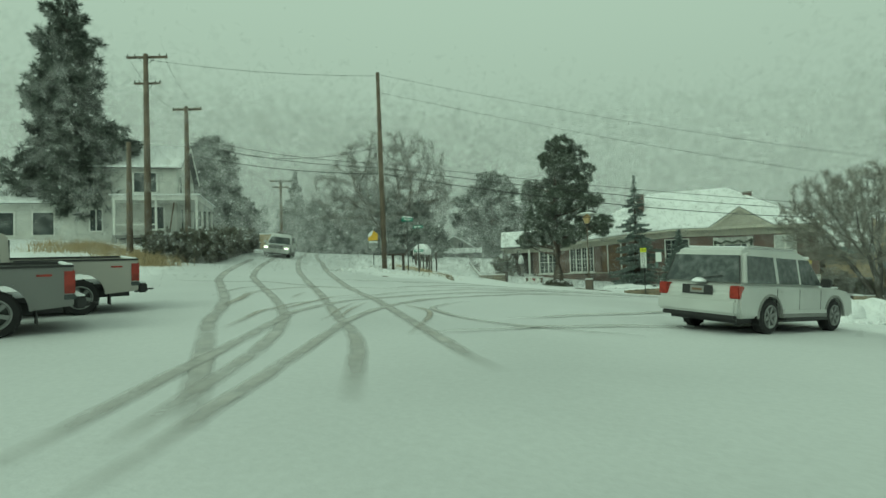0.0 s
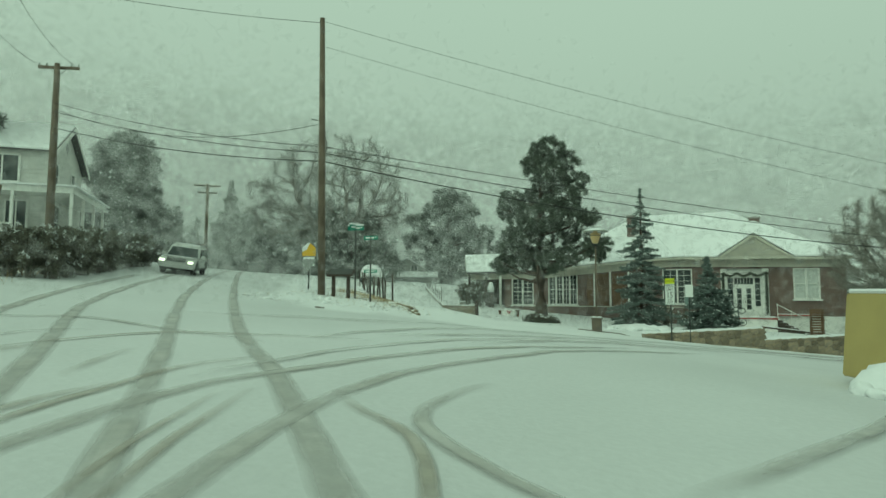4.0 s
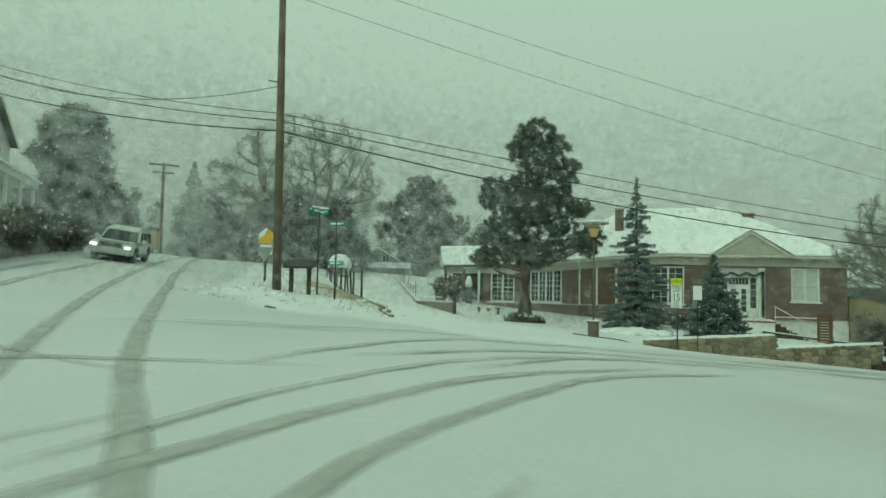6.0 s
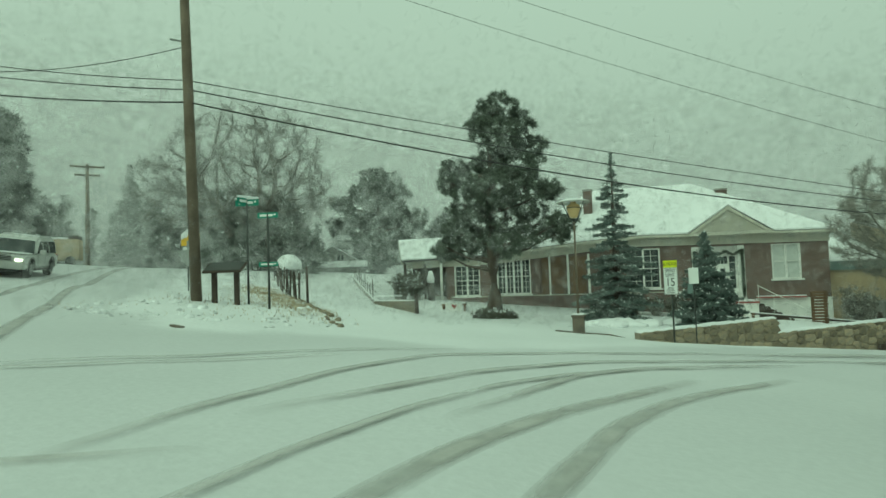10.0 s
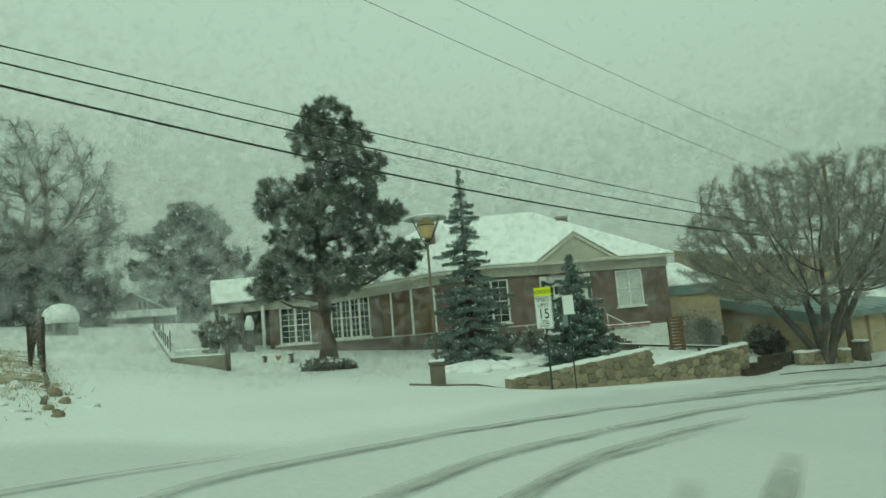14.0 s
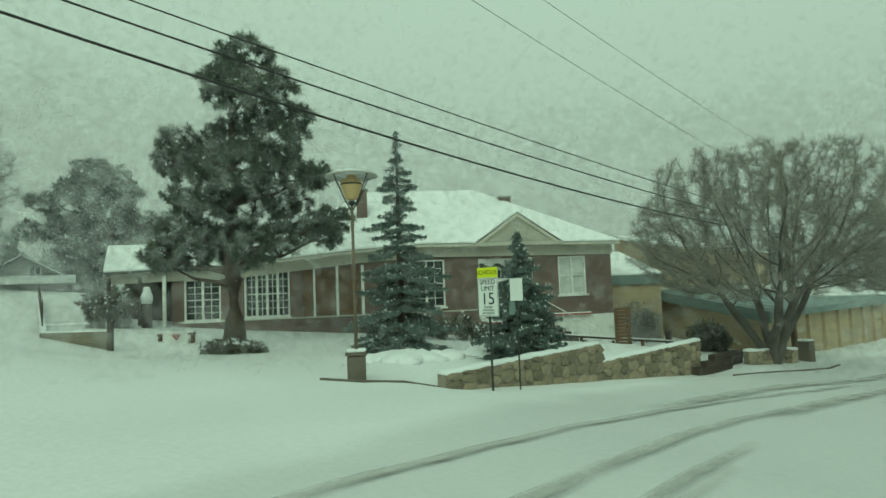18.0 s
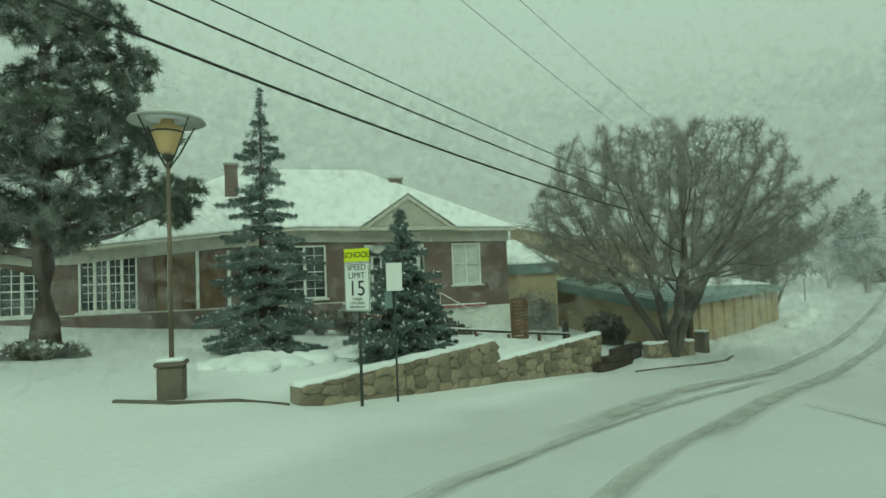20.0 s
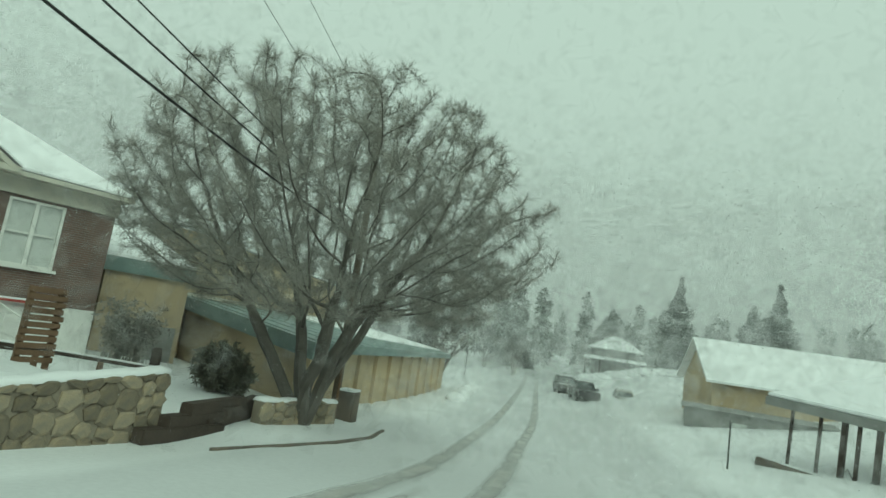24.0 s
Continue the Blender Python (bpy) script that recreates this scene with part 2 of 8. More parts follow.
BLACKTRIM = mat("black_plastic", (0.025, 0.025, 0.025), 0.6, vary=0.15, bump=0.1)
DUMPY = mat("yellow_steel", (0.42, 0.34, 0.13), 0.5, vary=0.1, scale=3, bump=0.1)
AMBER = mat("amber_lantern_glass", (0.55, 0.4, 0.2), 0.35, vary=0.1, bump=0)
HOUSE = mat("white_siding", (0.6, 0.6, 0.57), 0.7, vary=0.08, scale=3, bump=0.15)
SHINGLE = mat("grey_shingle", (0.12, 0.12, 0.12), 0.9, vary=0.2, bump=0.4)
GREYWALL = mat("grey_boards", (0.25, 0.25, 0.24), 0.85, vary=0.12, bump=0.2)
REDTRIM = mat("red_edge_paint", (0.3, 0.05, 0.04), 0.6, vary=0.1, bump=0.1)


# ---- mesh helpers ----
class Geo:
    """Collects vertices and faces of one mesh."""

    def __init__(self):
        self.v, self.f = [], []

    def add(self, verts, faces):
        k = len(self.v)
        self.v += [tuple(p) for p in verts]
        self.f += [tuple(i + k for i in f) for f in faces]
        return self

    def box(self, x0, y0, z0, x1, y1, z1):
        return self.add([(x0, y0, z0), (x1, y0, z0), (x1, y1, z0), (x0, y1, z0), (x0, y0, z1), (x1, y0, z1), (x1, y1, z1), (x0, y1, z1)],
                        [(0, 3, 2, 1), (4, 5, 6, 7), (0, 1, 5, 4), (1, 2, 6, 5), (2, 3, 7, 6), (3, 0, 4, 7)])

    def prism(self, outline, offset):
        """A flat outline pushed along offset."""
        n = len(outline)
        o = Vector(offset)
        vs = [Vector(p) for p in outline] + [Vector(p) + o for p in outline]
        return self.add(vs, [tuple(range(n))[::-1], tuple(range(n, 2 * n))] + [(i, (i + 1) % n, n + (i + 1) % n, n + i) for i in range(n)])

    def tube(self, pts, radii, sides=8, cap=True):
        pts = [Vector(p) for p in pts]
        k0 = len(self.v)
        for i, p in enumerate(pts):
            d = (pts[min(i + 1, len(pts) - 1)] - pts[max(i - 1, 0)]).normalized()
            a = d.cross(Vector((0, 0, 1)))
            a = a.normalized() if a.length > 1e-3 else Vector((1, 0, 0))
            b = d.cross(a)
            for s in range(sides):
                w = 2 * math.pi * s / sides
                self.v.append(tuple(p + (a * math.cos(w) + b * math.sin(w)) * radii[i]))
        for i in range(len(pts) - 1):
            for s in range(sides):
                q = k0 + i * sides
                self.f.append((q + s, q + (s + 1) % sides, q + sides + (s + 1) % sides, q + sides + s))
        if cap:
            self.f.append(tuple(k0 + s for s in range(sides))[::-1])
            self.f.append(tuple(k0 + (len(pts) - 1) * sides + s for s in range(sides)))
        return self

    def lathe(self, prof, centre=(0, 0, 0), sides=20, axis="z", cap=True):
        cx, cy, cz = centre
        k0 = len(self.v)
        for r, h in prof:
            for s in range(sides):
                w = 2 * math.pi * s / sides
                c, t = r * math.cos(w), r * math.sin(w)
                self.v.append({"z": (cx + c, cy + t, cz + h), "x": (cx + h, cy + c, cz + t), "y": (cx + t, cy + h, cz + c)}[axis])
        for i in range(len(prof) - 1):
            for s in range(sides):
                q = k0 + i * sides
                self.f.append((q + s, q + (s + 1) % sides, q + sides + (s + 1) % sides, q + sides + s))
        if cap:
            self.f.append(tuple(k0 + s for s in range(sides))[::-1])
            self.f.append(tuple(k0 + (len(prof) - 1) * sides + s for s in range(sides)))
        return self


def mesh_of(name, geo, material, smooth=False, bevel=0.0):
    me = bpy.data.meshes.new(name)
    me.from_pydata(geo.v, [], geo.f)
    if bevel:
        bm = bmesh.new()
        bm.from_mesh(me)
        bmesh.ops.recalc_face_normals(bm, faces=bm.faces)
        bmesh.ops.bevel(bm, geom=[e for e in bm.edges if len(e.link_faces) == 2 and e.calc_face_angle(0) > 0.4], offset=bevel, segments=2, affect="EDGES", clamp_overlap=True)
        bm.to_mesh(me)
        bm.free()
    me.materials.append(material)
    if smooth:
        me.shade_smooth()
    me.update()
    return me


def part(name, geo, material, parent, label="", smooth=False, bevel=0.0):
    """One mesh object under a thing or a part."""
    ob = new(name, mesh_of(name, geo, material, smooth, bevel))
    ob.parent = parent
    return tagged(ob, label)


def piece(name, me, parent, m):
    ob = new(name, me)
    ob.parent = parent
    ob.matrix_basis = m
    return ob


def thing(name, label, category, m=None, group="", kind=""):
    ob = tagged(new(name), label, category, group, kind)
    ob.empty_display_size = 0.1
    if m is not None:
        ob.matrix_basis = m
    return ob


def solid(name, geo, material, label, category="", kind="", smooth=False, bevel=0.0, m=None, group=""):
    ob = tagged(new(name, mesh_of(name, geo, material, smooth, bevel)), label, category, group, kind)
    if m is not None:
        ob.matrix_basis = m
    return ob


def lettering(name, text, size, material, parent, m, label=""):
    cu = bpy.data.curves.new(name, "FONT")
    cu.body, cu.size, cu.align_x, cu.align_y, cu.extrude = text, size, "CENTER", "CENTER", 0.002
    tmp = bpy.data.objects.new(name, cu)
    scene.collection.objects.link(tmp)
    me = bpy.data.meshes.new_from_object(tmp)
    bpy.data.objects.remove(tmp)
    me.materials.clear()
    me.materials.append(material)
    ob = new(name, me)
    ob.parent, ob.matrix_basis = parent, m
    return tagged(ob, label)


# ---- the ground: a hillside falling to the east, with a banked island and a walled yard ----
GX, GY, GS = (-55, -35, -15, 5, 25), (-40, -20, 0, 20, 40), 17.0
GW = (0.43, 1.64, 0.78, -0.45, 1.53, -0.9, 0.32, 1.01, 1.03, -0.08, -0.4, 0.89, -0.63, -1.4, 0.92, -0.08, 0.06, 0.24, 0.23, 0.49, 1.17, -0.14, -0.74, -0.25, -0.64)
WALL_A, WALL_B, WALL_C = Vector((-0.95, -0.25)), Vector((4.25, 2.95)), Vector((8.95, 5.45))


def slope(x, y):
    z = 0.31 - 0.07 * 45 * math.tanh(x / 45)
    k = 0
    for a in GX:
        ex = math.exp(-((x - a) ** 2) / (2 * GS * GS))
        for b in GY:
            z += GW[k] * ex * math.exp(-((y - b) ** 2) / (2 * GS * GS))
            k += 1
    return z


def smooth01(v):
    v = min(1.0, max(0.0, v))
    return v * v * (3 - 2 * v)


ISLAND = [(-14.4, -10.5), (-13.2, -11.0), (-11.9, -11.6), (-10.6, -12.2), (-9.6, -12.3), (-8.8, -12.0), (-8.2, -11.2), (-9.0, -8.9), (-9.7, -7.5), (-14.7, -0.1), (-26.2, 16.5), (-30.0, 14.0), (-24.0, 4.0), (-18.0, -5.0)]


def inside_island(x, y):
    """Metres inside the island's edge, 0 outside it."""
    if not (-30 < x < -8 and -12.5 < y < 16.5):
        return 0.0
    best, odd = 9.0, False
    for (x0, y0), (x1, y1) in zip(ISLAND, ISLAND[1:] + ISLAND[:1]):
        if (y0 > y) != (y1 > y) and x < x0 + (y - y0) / (y1 - y0) * (x1 - x0):
            odd = not odd
        t = min(1.0, max(0.0, ((x - x0) * (x1 - x0) + (y - y0) * (y1 - y0)) / ((x1 - x0) ** 2 + (y1 - y0) ** 2)))
        best = min(best, math.hypot(x - x0 - t * (x1 - x0), y - y0 - t * (y1 - y0)))
    return best if odd else 0.0


def height(x, y):
    z = slope(x, y)
    if x > 15:
        # the far side of the street climbs again
        s = (x - 20) * 0.57 - (y - 8) * 0.82
        z += min(3.5, 0.13 * max(0.0, s - 5.5) * (0.75 + 0.4 * min(4.0, max(0.0, (x - 30) / 17)))) * smooth01((x - 15) / 8)
    if abs(x) < 60 and abs(y) < 70:
        # banked island with the pole and the signs
        d = math.hypot((x + 14.6) * 0.62 + (y + 4.2) * 0.3, ((y + 4.2) * 0.75 - (x + 14.6) * 0.35)) / 4.6
        z += 0.17 * smooth01((1.15 - d) / 0.35) + 0.13 * smooth01(inside_island(x, y) / 0.5)
        # the yard dips in front of the terrace
        z -= 0.4 * math.exp(-((x + 11) ** 2 + (y - 8) ** 2) / 18)
        # yard held by the stone wall
        u = (WALL_C - WALL_A).normalized()
        p = Vector((x, y)) - WALL_A
        along, off = p.dot(u), -p.x * u.y + p.y * u.x
        if -2 < along < 15 and off < 1.2:
            z -= 0.27 * smooth01((off + 2.4) / 2.0) * smooth01((along + 1.5) / 2) * smooth01((14 - along) / 3)
        if -2 < along < 13 and off > 0:
            top = 0.12 - 0.028 * max(along, 0) + 0.1 * smooth01(off / 3)
            w = smooth01((off - 0.5) / 0.3) * smooth01((along + 2) / 2.5) * smooth01((12 - along) / 1.5) * smooth01((9 - off) / 5)
            z = z + w * max(0.0, top - z)
        z += 0.025 * noise.noise(Vector((x * 0.7, y * 0.7, 0))) + 0.012 * noise.noise(Vector((x * 2.3, y * 2.3, 3)))
    return z


ROADS = (([(8, -38), (-3, -28), (-12.5, -18.2), (-20, -10.5), (-29, 1), (-41, 18), (-60, 44)], 5.0), ([(-2, -24), (-2, -15), (3, -8), (9, -2.5), (20, 5), (36, 15), (99, 58)], 5.0), ([(-6, -18), (-5.5, -18)], 7.6), ([(9, -30), (2, -20)], 6.0))


def packed(x, y):
    """How far traffic has packed the snow here, 0 to 1."""
    p, best = Vector((x, y)), 0.0
    if inside_island(x, y) > 0.1:
        return 0.0
    for line, half in ROADS:
        for a, b in zip(line, line[1:]):
            a, b = Vector(a), Vector(b)
            t = min(1.0, max(0.0, (p - a).dot(b - a) / (b - a).length_squared))
            d = (p - a.lerp(b, t)).length + 0.6 * noise.noise(Vector((x * 0.5, y * 0.5, 7)))
            best = max(best, smooth01((half + 0.4 - d) / 0.8))
    return best


def ground_sheet():
    xs = [-900, -600, -400, -280, -200, -150, -120, -100, -85, -72, -62] + [-55 + i * 1.5 for i in range(14)] + [-34 + i * 0.5 for i in range(109)] + [20.5 + i * 1.5 for i in range(24)] + [58, 64, 72, 85, 100, 120, 150, 200, 280, 400, 600, 900]
    ys = [-900, -500, -300, -180, -110, -75, -60, -52] + [-46 + i for i in range(6)] + [-40 + i * 0.5 for i in range(121)] + [20.5 + i * 1.5 for i in range(24)] + [58, 65, 75, 90, 110, 150, 220, 350, 600, 900]
    v = [(x, y, height(x, y)) for y in ys for x in xs]
    n = len(xs)
    f = [(j * n + i, j * n + i + 1, (j + 1) * n + i + 1, (j + 1) * n + i) for j in range(len(ys) - 1) for i in range(n - 1)]
    g = Geo()
    g.v, g.f = v, f
    ob = solid("ground", g, ROADSNOW, "snow-covered sloping road and ground with thin drifts", "ground", "structure", smooth=True)
    ob.data.attributes.new("packed", "FLOAT", "POINT").data.foreach_set("value", [packed(x, y) for x, y, _ in v])


ground_sheet()


# ---- trees ----
def tri_mesh(name, v, material):
    v = np.asarray(v, dtype=np.float32).reshape(-1, 3)
    n = len(v)
    me = bpy.data.meshes.new(name)
    me.vertices.add(n)
    me.vertices.foreach_set("co", v.ravel())
    me.loops.add(n)
    me.loops.foreach_set("vertex_index", np.arange(n, dtype=np.int32))
    me.polygons.add(n // 3)
    me.polygons.foreach_set("loop_start", np.arange(0, n, 3, dtype=np.int32))
    me.materials.append(material)
    me.update(calc_edges=True)
    me.validate()
    return me


def tri_part(name, v, material, parent, label=""):
    ob = new(name, tri_mesh(name, v, material))
    ob.parent = parent
    return tagged(ob, label)


def unit(rng, n):
    d = rng.normal(size=(n, 3))
    return d / np.linalg.norm(d, axis=1)[:, None]


def needles(rng, centres, radius, per, width, droop=0.0):
    """Tufts of thin blades round each centre."""
    c = np.repeat(np.asarray(centres), per, axis=0)
    r = np.repeat(np.broadcast_to(radius, len(centres)), per)[:, None]
    d = unit(rng, len(c))
    d[:, 2] -= droop
    s = np.cross(d, unit(rng, len(c)))
    s /= np.linalg.norm(s, axis=1)[:, None] + 1e-6
    a = c + d * r * rng.uniform(0.0, 0.35, (len(c), 1))
    tip = c + d * r * rng.uniform(0.7, 1.15, (len(c), 1))
    w = width * rng.uniform(0.7, 1.3, (len(c), 1))
    return np.stack([a - s * w, a + s * w, tip], 1).reshape(-1, 3)


def cones(a, b, ra):
    """Thin three-sided tapering twigs from a to b."""
    a, b, ra = np.asarray(a), np.asarray(b), np.asarray(ra)[:, None]
    d = b - a
    ref = np.where(np.abs(d[:, 2:3]) > 0.9 * np.linalg.norm(d, axis=1)[:, None], np.array([[1.0, 0, 0]]), np.array([[0, 0, 1.0]]))
    s = np.cross(d, ref)
    s /= np.linalg.norm(s, axis=1)[:, None] + 1e-9
    t = np.cross(d, s)
    t /= np.linalg.norm(t, axis=1)[:, None] + 1e-9
    ring = [a + (s * math.cos(w) + t * math.sin(w)) * ra for w in (0, 2.094, 4.189)]
    tri = [np.stack([ring[i], ring[(i + 1) % 3], b], 1) for i in range(3)]
    return np.concatenate(tri).reshape(-1, 3)


def pine_tree(x, y, top, lobes, trunk_r, label, seed, tuft=0.42, per=60, density=26, width=0.022, name="pine_tree", depth=0.7):
    """lobes: (aside, up, radius) of the foliage masses, seen from the road."""
    rng = np.random.default_rng(seed)
    z0 = height(x, y)
    tree = thing(name, label, "tree", pose(x, y, z0))
    tall = top - z0
    g = Geo()
    pts = [(0.06 * math.sin(i * 1.3), 0.06 * math.cos(i * 1.7), -0.3 + (tall * 0.97 + 0.3) * i / 8) for i in range(9)]
    g.tube(pts, [trunk_r * (1.35 if i == 0 else 1 - 0.11 * i) for i in range(9)], 10)
    part("trunk", g, BARK, tree, smooth=True)
    limbs, cen = Geo(), []
    for ax, up, r in lobes:
        oy = rng.uniform(-depth, depth) * max(1.2, r)
        c = np.array([ax, oy, up - z0])
        start = max(0.8, c[2] - 0.25 * math.hypot(ax, oy) - 0.2)
        limbs.tube([(0, 0, start), (c[0] * 0.55, c[1] * 0.55, start + (c[2] - start) * 0.35), (c[0] * 0.95, c[1] * 0.95, c[2])], [0.06 + trunk_r * 0.22, 0.06, 0.02], 6)
        n = int(density * r * r) + 4
        d = unit(rng, n)
        d[:, 2] *= 0.72
        cen.append(c + d * r * rng.uniform(0.35, 1.0, (n, 1)) ** 0.6)
        for k in range(max(3, int(r * 3))):
            e = cen[-1][k]
            limbs.tube([tuple(c * 0.8 + np.array([0, 0, start]) * 0.2), tuple((c + e) / 2), tuple(e)], [0.035, 0.022, 0.012], 4)
    tagged(part("branchwork", limbs, BARK, tree), kind="stuff")
    cen = np.concatenate(cen)
    crown = needles(rng, cen, rng.uniform(0.75, 1.2, len(cen)) * tuft, per, width)
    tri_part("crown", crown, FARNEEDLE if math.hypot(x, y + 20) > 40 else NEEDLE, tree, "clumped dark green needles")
    pick = cen[rng.random(len(cen)) < 0.18] + np.array([0, 0, tuft * 0.5])
    tagged(tri_part("snow_dusting", needles(rng, pick, tuft * 0.32, 12, width * 1.6, -0.1), SNOW, tree, "snow caught on the needles"), kind="stuff")
    return tree


def random_lobes(seed, top, base, half, tip=0.25, cone=0.0):
    rng = random.Random(seed)
    out = []
    n = int((top - base) * 1.1) + 4
    for i in range(n):
        f = (i + 0.5) / n
        w = half * (tip + (1 - tip) * math.sin(min(1.0, (1 - f) * 1.25) * math.pi * 0.5)) * rng.uniform(0.75, 1.1)
        if cone:
            w = half * (tip + (1 - tip) * (1 - f) ** cone) * rng.uniform(0.8, 1.12)
        for side in (-1, 1):
            out.append((side * w * rng.uniform(0.25, 0.72), base + (top - base) * (f * 0.94 + 0.02), max(0.5, w * rng.uniform(0.35, 0.55))))
    return out


def spruce_tree(x, y, top, half, label, seed, rows=22, width=0.02, material=None, per=26, base_gap=0.25, name="spruce_tree"):
    rng = np.random.default_rng(seed)
    z0 = height(x, y)
    tall = top - z0
    tree = thing(name, label, "tree", pose(x, y, z0))
    part("trunk", Geo().tube([(0, 0, -0.2), (0, 0, tall * 0.5), (0, 0, tall)], [tall * 0.02 + 0.03, tall * 0.012 + 0.01, 0.008], 8), BARK, tree, smooth=True)
    a, b, r, cen, size = [], [], [], [], []
    big = max(1.0, half / 2.0)
    for i in range(rows):
        f = (i / (rows - 1)) ** 0.9
        zz = base_gap + (tall - base_gap) * f
        reach = half * (1 - f) ** 0.85 * rng.uniform(0.68, 1.2) + 0.06
        n = int(6 + 7 * (1 - f))
        for k in range(n):
            w = 2 * math.pi * (k + rng.random()) / n
            q = reach * rng.uniform(0.6, 1.18)
            zk = zz + rng.uniform(-0.6, 0.6) * (tall - base_gap) / rows
            tip = np.array([math.cos(w) * q, math.sin(w) * q, zk - 0.1 * q + 0.14 * q * f])
            st = np.array([0, 0, zk + 0.12 * q])
            a.append(st), b.append(tip), r.append(0.012 + 0.006 * q)
            m = max(2, int(q / (0.17 * big)))
            for j in range(m):
                u = 0.22 + 0.78 * (j + 0.5) / m
                p = st * (1 - u) + tip * u
                p = p + np.array([0, 0, -0.07 * math.sin(u * 3.1)])
                cen.append(p), size.append((0.1 + 0.12 * (1 - u)) * big + 0.02 * q)
                if q > 0.6:
                    side = np.array([-math.sin(w), math.cos(w), 0]) * (1 - u) * q * 0.35
                    cen.append(p + side), size.append(0.13 * big)
                    cen.append(p - side), size.append(0.13 * big)
    tagged(tri_part("branchwork", cones(a, b, r), BARK, tree), kind="stuff")
    cen = np.array(cen)
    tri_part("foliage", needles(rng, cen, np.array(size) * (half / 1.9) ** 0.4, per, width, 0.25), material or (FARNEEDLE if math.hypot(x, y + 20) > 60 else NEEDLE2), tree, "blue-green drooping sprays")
    pick = cen[rng.random(len(cen)) < 0.22] + np.array([0, 0, 0.06])
    tagged(tri_part("snow_dusting", needles(rng, pick, 0.07 * big, 6, width * 1.1, -0.1), SNOW, tree, "snow lying on the sprays"), kind="stuff")
    return tree


def bare_tree(x, y, label, seed, stems, spread, tall, fan=(6, 6, 6, 5), thick=0.2, twig=0.008, lean=0.5, droop=0.0, name="bare_tree", base=None, bow=0.03):
    """stems: (aside, ahead) leaning of each stem at the height of the fork."""
    rng = np.random.default_rng(seed)
    z0 = height(x, y) if base is None else base
    tree = thing(name, label, "tree", pose(x, y, z0))
    level = [[], [], [], []]
    for k, (sx, sy) in enumerate(stems):
        p0 = np.array([sx * 0.06, sy * 0.06, -0.25])
        g = Geo()
        pts, p, d = [p0], p0, np.array([sx * 0.5, sy * 0.5, 1.0])
        d /= np.linalg.norm(d)
        steps = 7
        for i in range(steps):
            d = d + rng.normal(0, 0.09, 3) + np.array([sx, sy, 0.0]) * bow * i
            d /= np.linalg.norm(d)
            p = p + d * tall * 0.62 / steps
            pts.append(p)
        rad = [thick * (1.25 if i == 0 else 1 - 0.115 * i) for i in range(steps + 1)]
        g.tube(pts, rad, 8)
        part("stem", g, BARK2, tree, smooth=True)
        for j in range(fan[0]):
            f = 0.3 + 0.7 * (j + rng.random()) / fan[0]
            i = min(steps - 1, int(f * steps))
            q = pts[i] + (pts[i + 1] - pts[i]) * (f * steps - i)
            level[0].append((q, d, tall * spread * rng.uniform(0.6, 1.0) * (1.15 - 0.6 * f), rad[i] * 0.5))
    segs_a, segs_b, segs_r = [], [], []
    limbs = Geo()
    for lv in range(4):
        for q, pd, ln, r in level[lv]:
            w = rng.uniform(0, 2 * math.pi)
            out = np.array([math.cos(w), math.sin(w), rng.uniform(-0.05, 0.75)])
            if lv > 0:
                out = out * 0.75 + pd * 0.8
            out += np.array([0, 0, lean * (0.35 if lv == 0 else 0.15)])
            out /= np.linalg.norm(out)
            n = 4 if lv < 2 else 3
            pts, p, d = [q], q, out
            for i in range(n):
                d = d + rng.normal(0, 0.16, 3) + np.array([0, 0, 0.06 - droop * (0.3 + 0.25 * lv) * i])
                d /= np.linalg.norm(d)
                p = p + d * ln / n
                pts.append(p)
            if lv == 0:
                limbs.tube(pts, [r * (1 - 0.2 * i) for i in range(n + 1)], 6, cap=False)
            else:
                for i in range(n):
                    segs_a.append(pts[i]), segs_b.append(pts[i] + (pts[i + 1] - pts[i]) * 1.25), segs_r.append(max(twig, r * (1 - 0.22 * i)))
            if lv < 3:
                for j in range(fan[lv + 1]):
                    f = 0.25 + 0.75 * (j + rng.random()) / fan[lv + 1]
                    i = min(n - 1, int(f * n))
                    s = pts[i] + (pts[i + 1] - pts[i]) * (f * n - i)
                    level[lv + 1].append((s, d, ln * rng.uniform(0.4, 0.62), max(twig, r * 0.5)))
    tagged(part("branchwork", limbs, BARK2, tree, smooth=True), kind="stuff")
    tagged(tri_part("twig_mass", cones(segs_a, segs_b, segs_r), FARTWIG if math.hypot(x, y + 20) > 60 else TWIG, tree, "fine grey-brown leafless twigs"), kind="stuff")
    return tree


# ---- spreading leafless trees, grown towards the open places of their crown ----
def frustums(a, b, ra, rb, sides=5):
    d = b - a
    ref = np.where(np.abs(d[:, 2:3]) > 0.9 * np.linalg.norm(d, axis=1)[:, None], np.array([[1.0, 0, 0]]), np.array([[0, 0, 1.0]]))
    s = np.cross(d, ref)
    s /= np.linalg.norm(s, axis=1)[:, None] + 1e-9
    t = np.cross(d, s)
    t /= np.linalg.norm(t, axis=1)[:, None] + 1e-9
    out = []
    ring = lambda p, r, w: p + (s * math.cos(w) + t * math.sin(w)) * r[:, None]
    for i in range(sides):
        w, v = 2 * math.pi * i / sides, 2 * math.pi * (i + 1) / sides
        p, q, u, x = ring(a, ra, w), ring(a, ra, v), ring(b, rb, w), ring(b, rb, v)
        out += [np.stack([p, q, x], 1), np.stack([p, x, u], 1)]
    return np.concatenate(out).reshape(-1, 3)


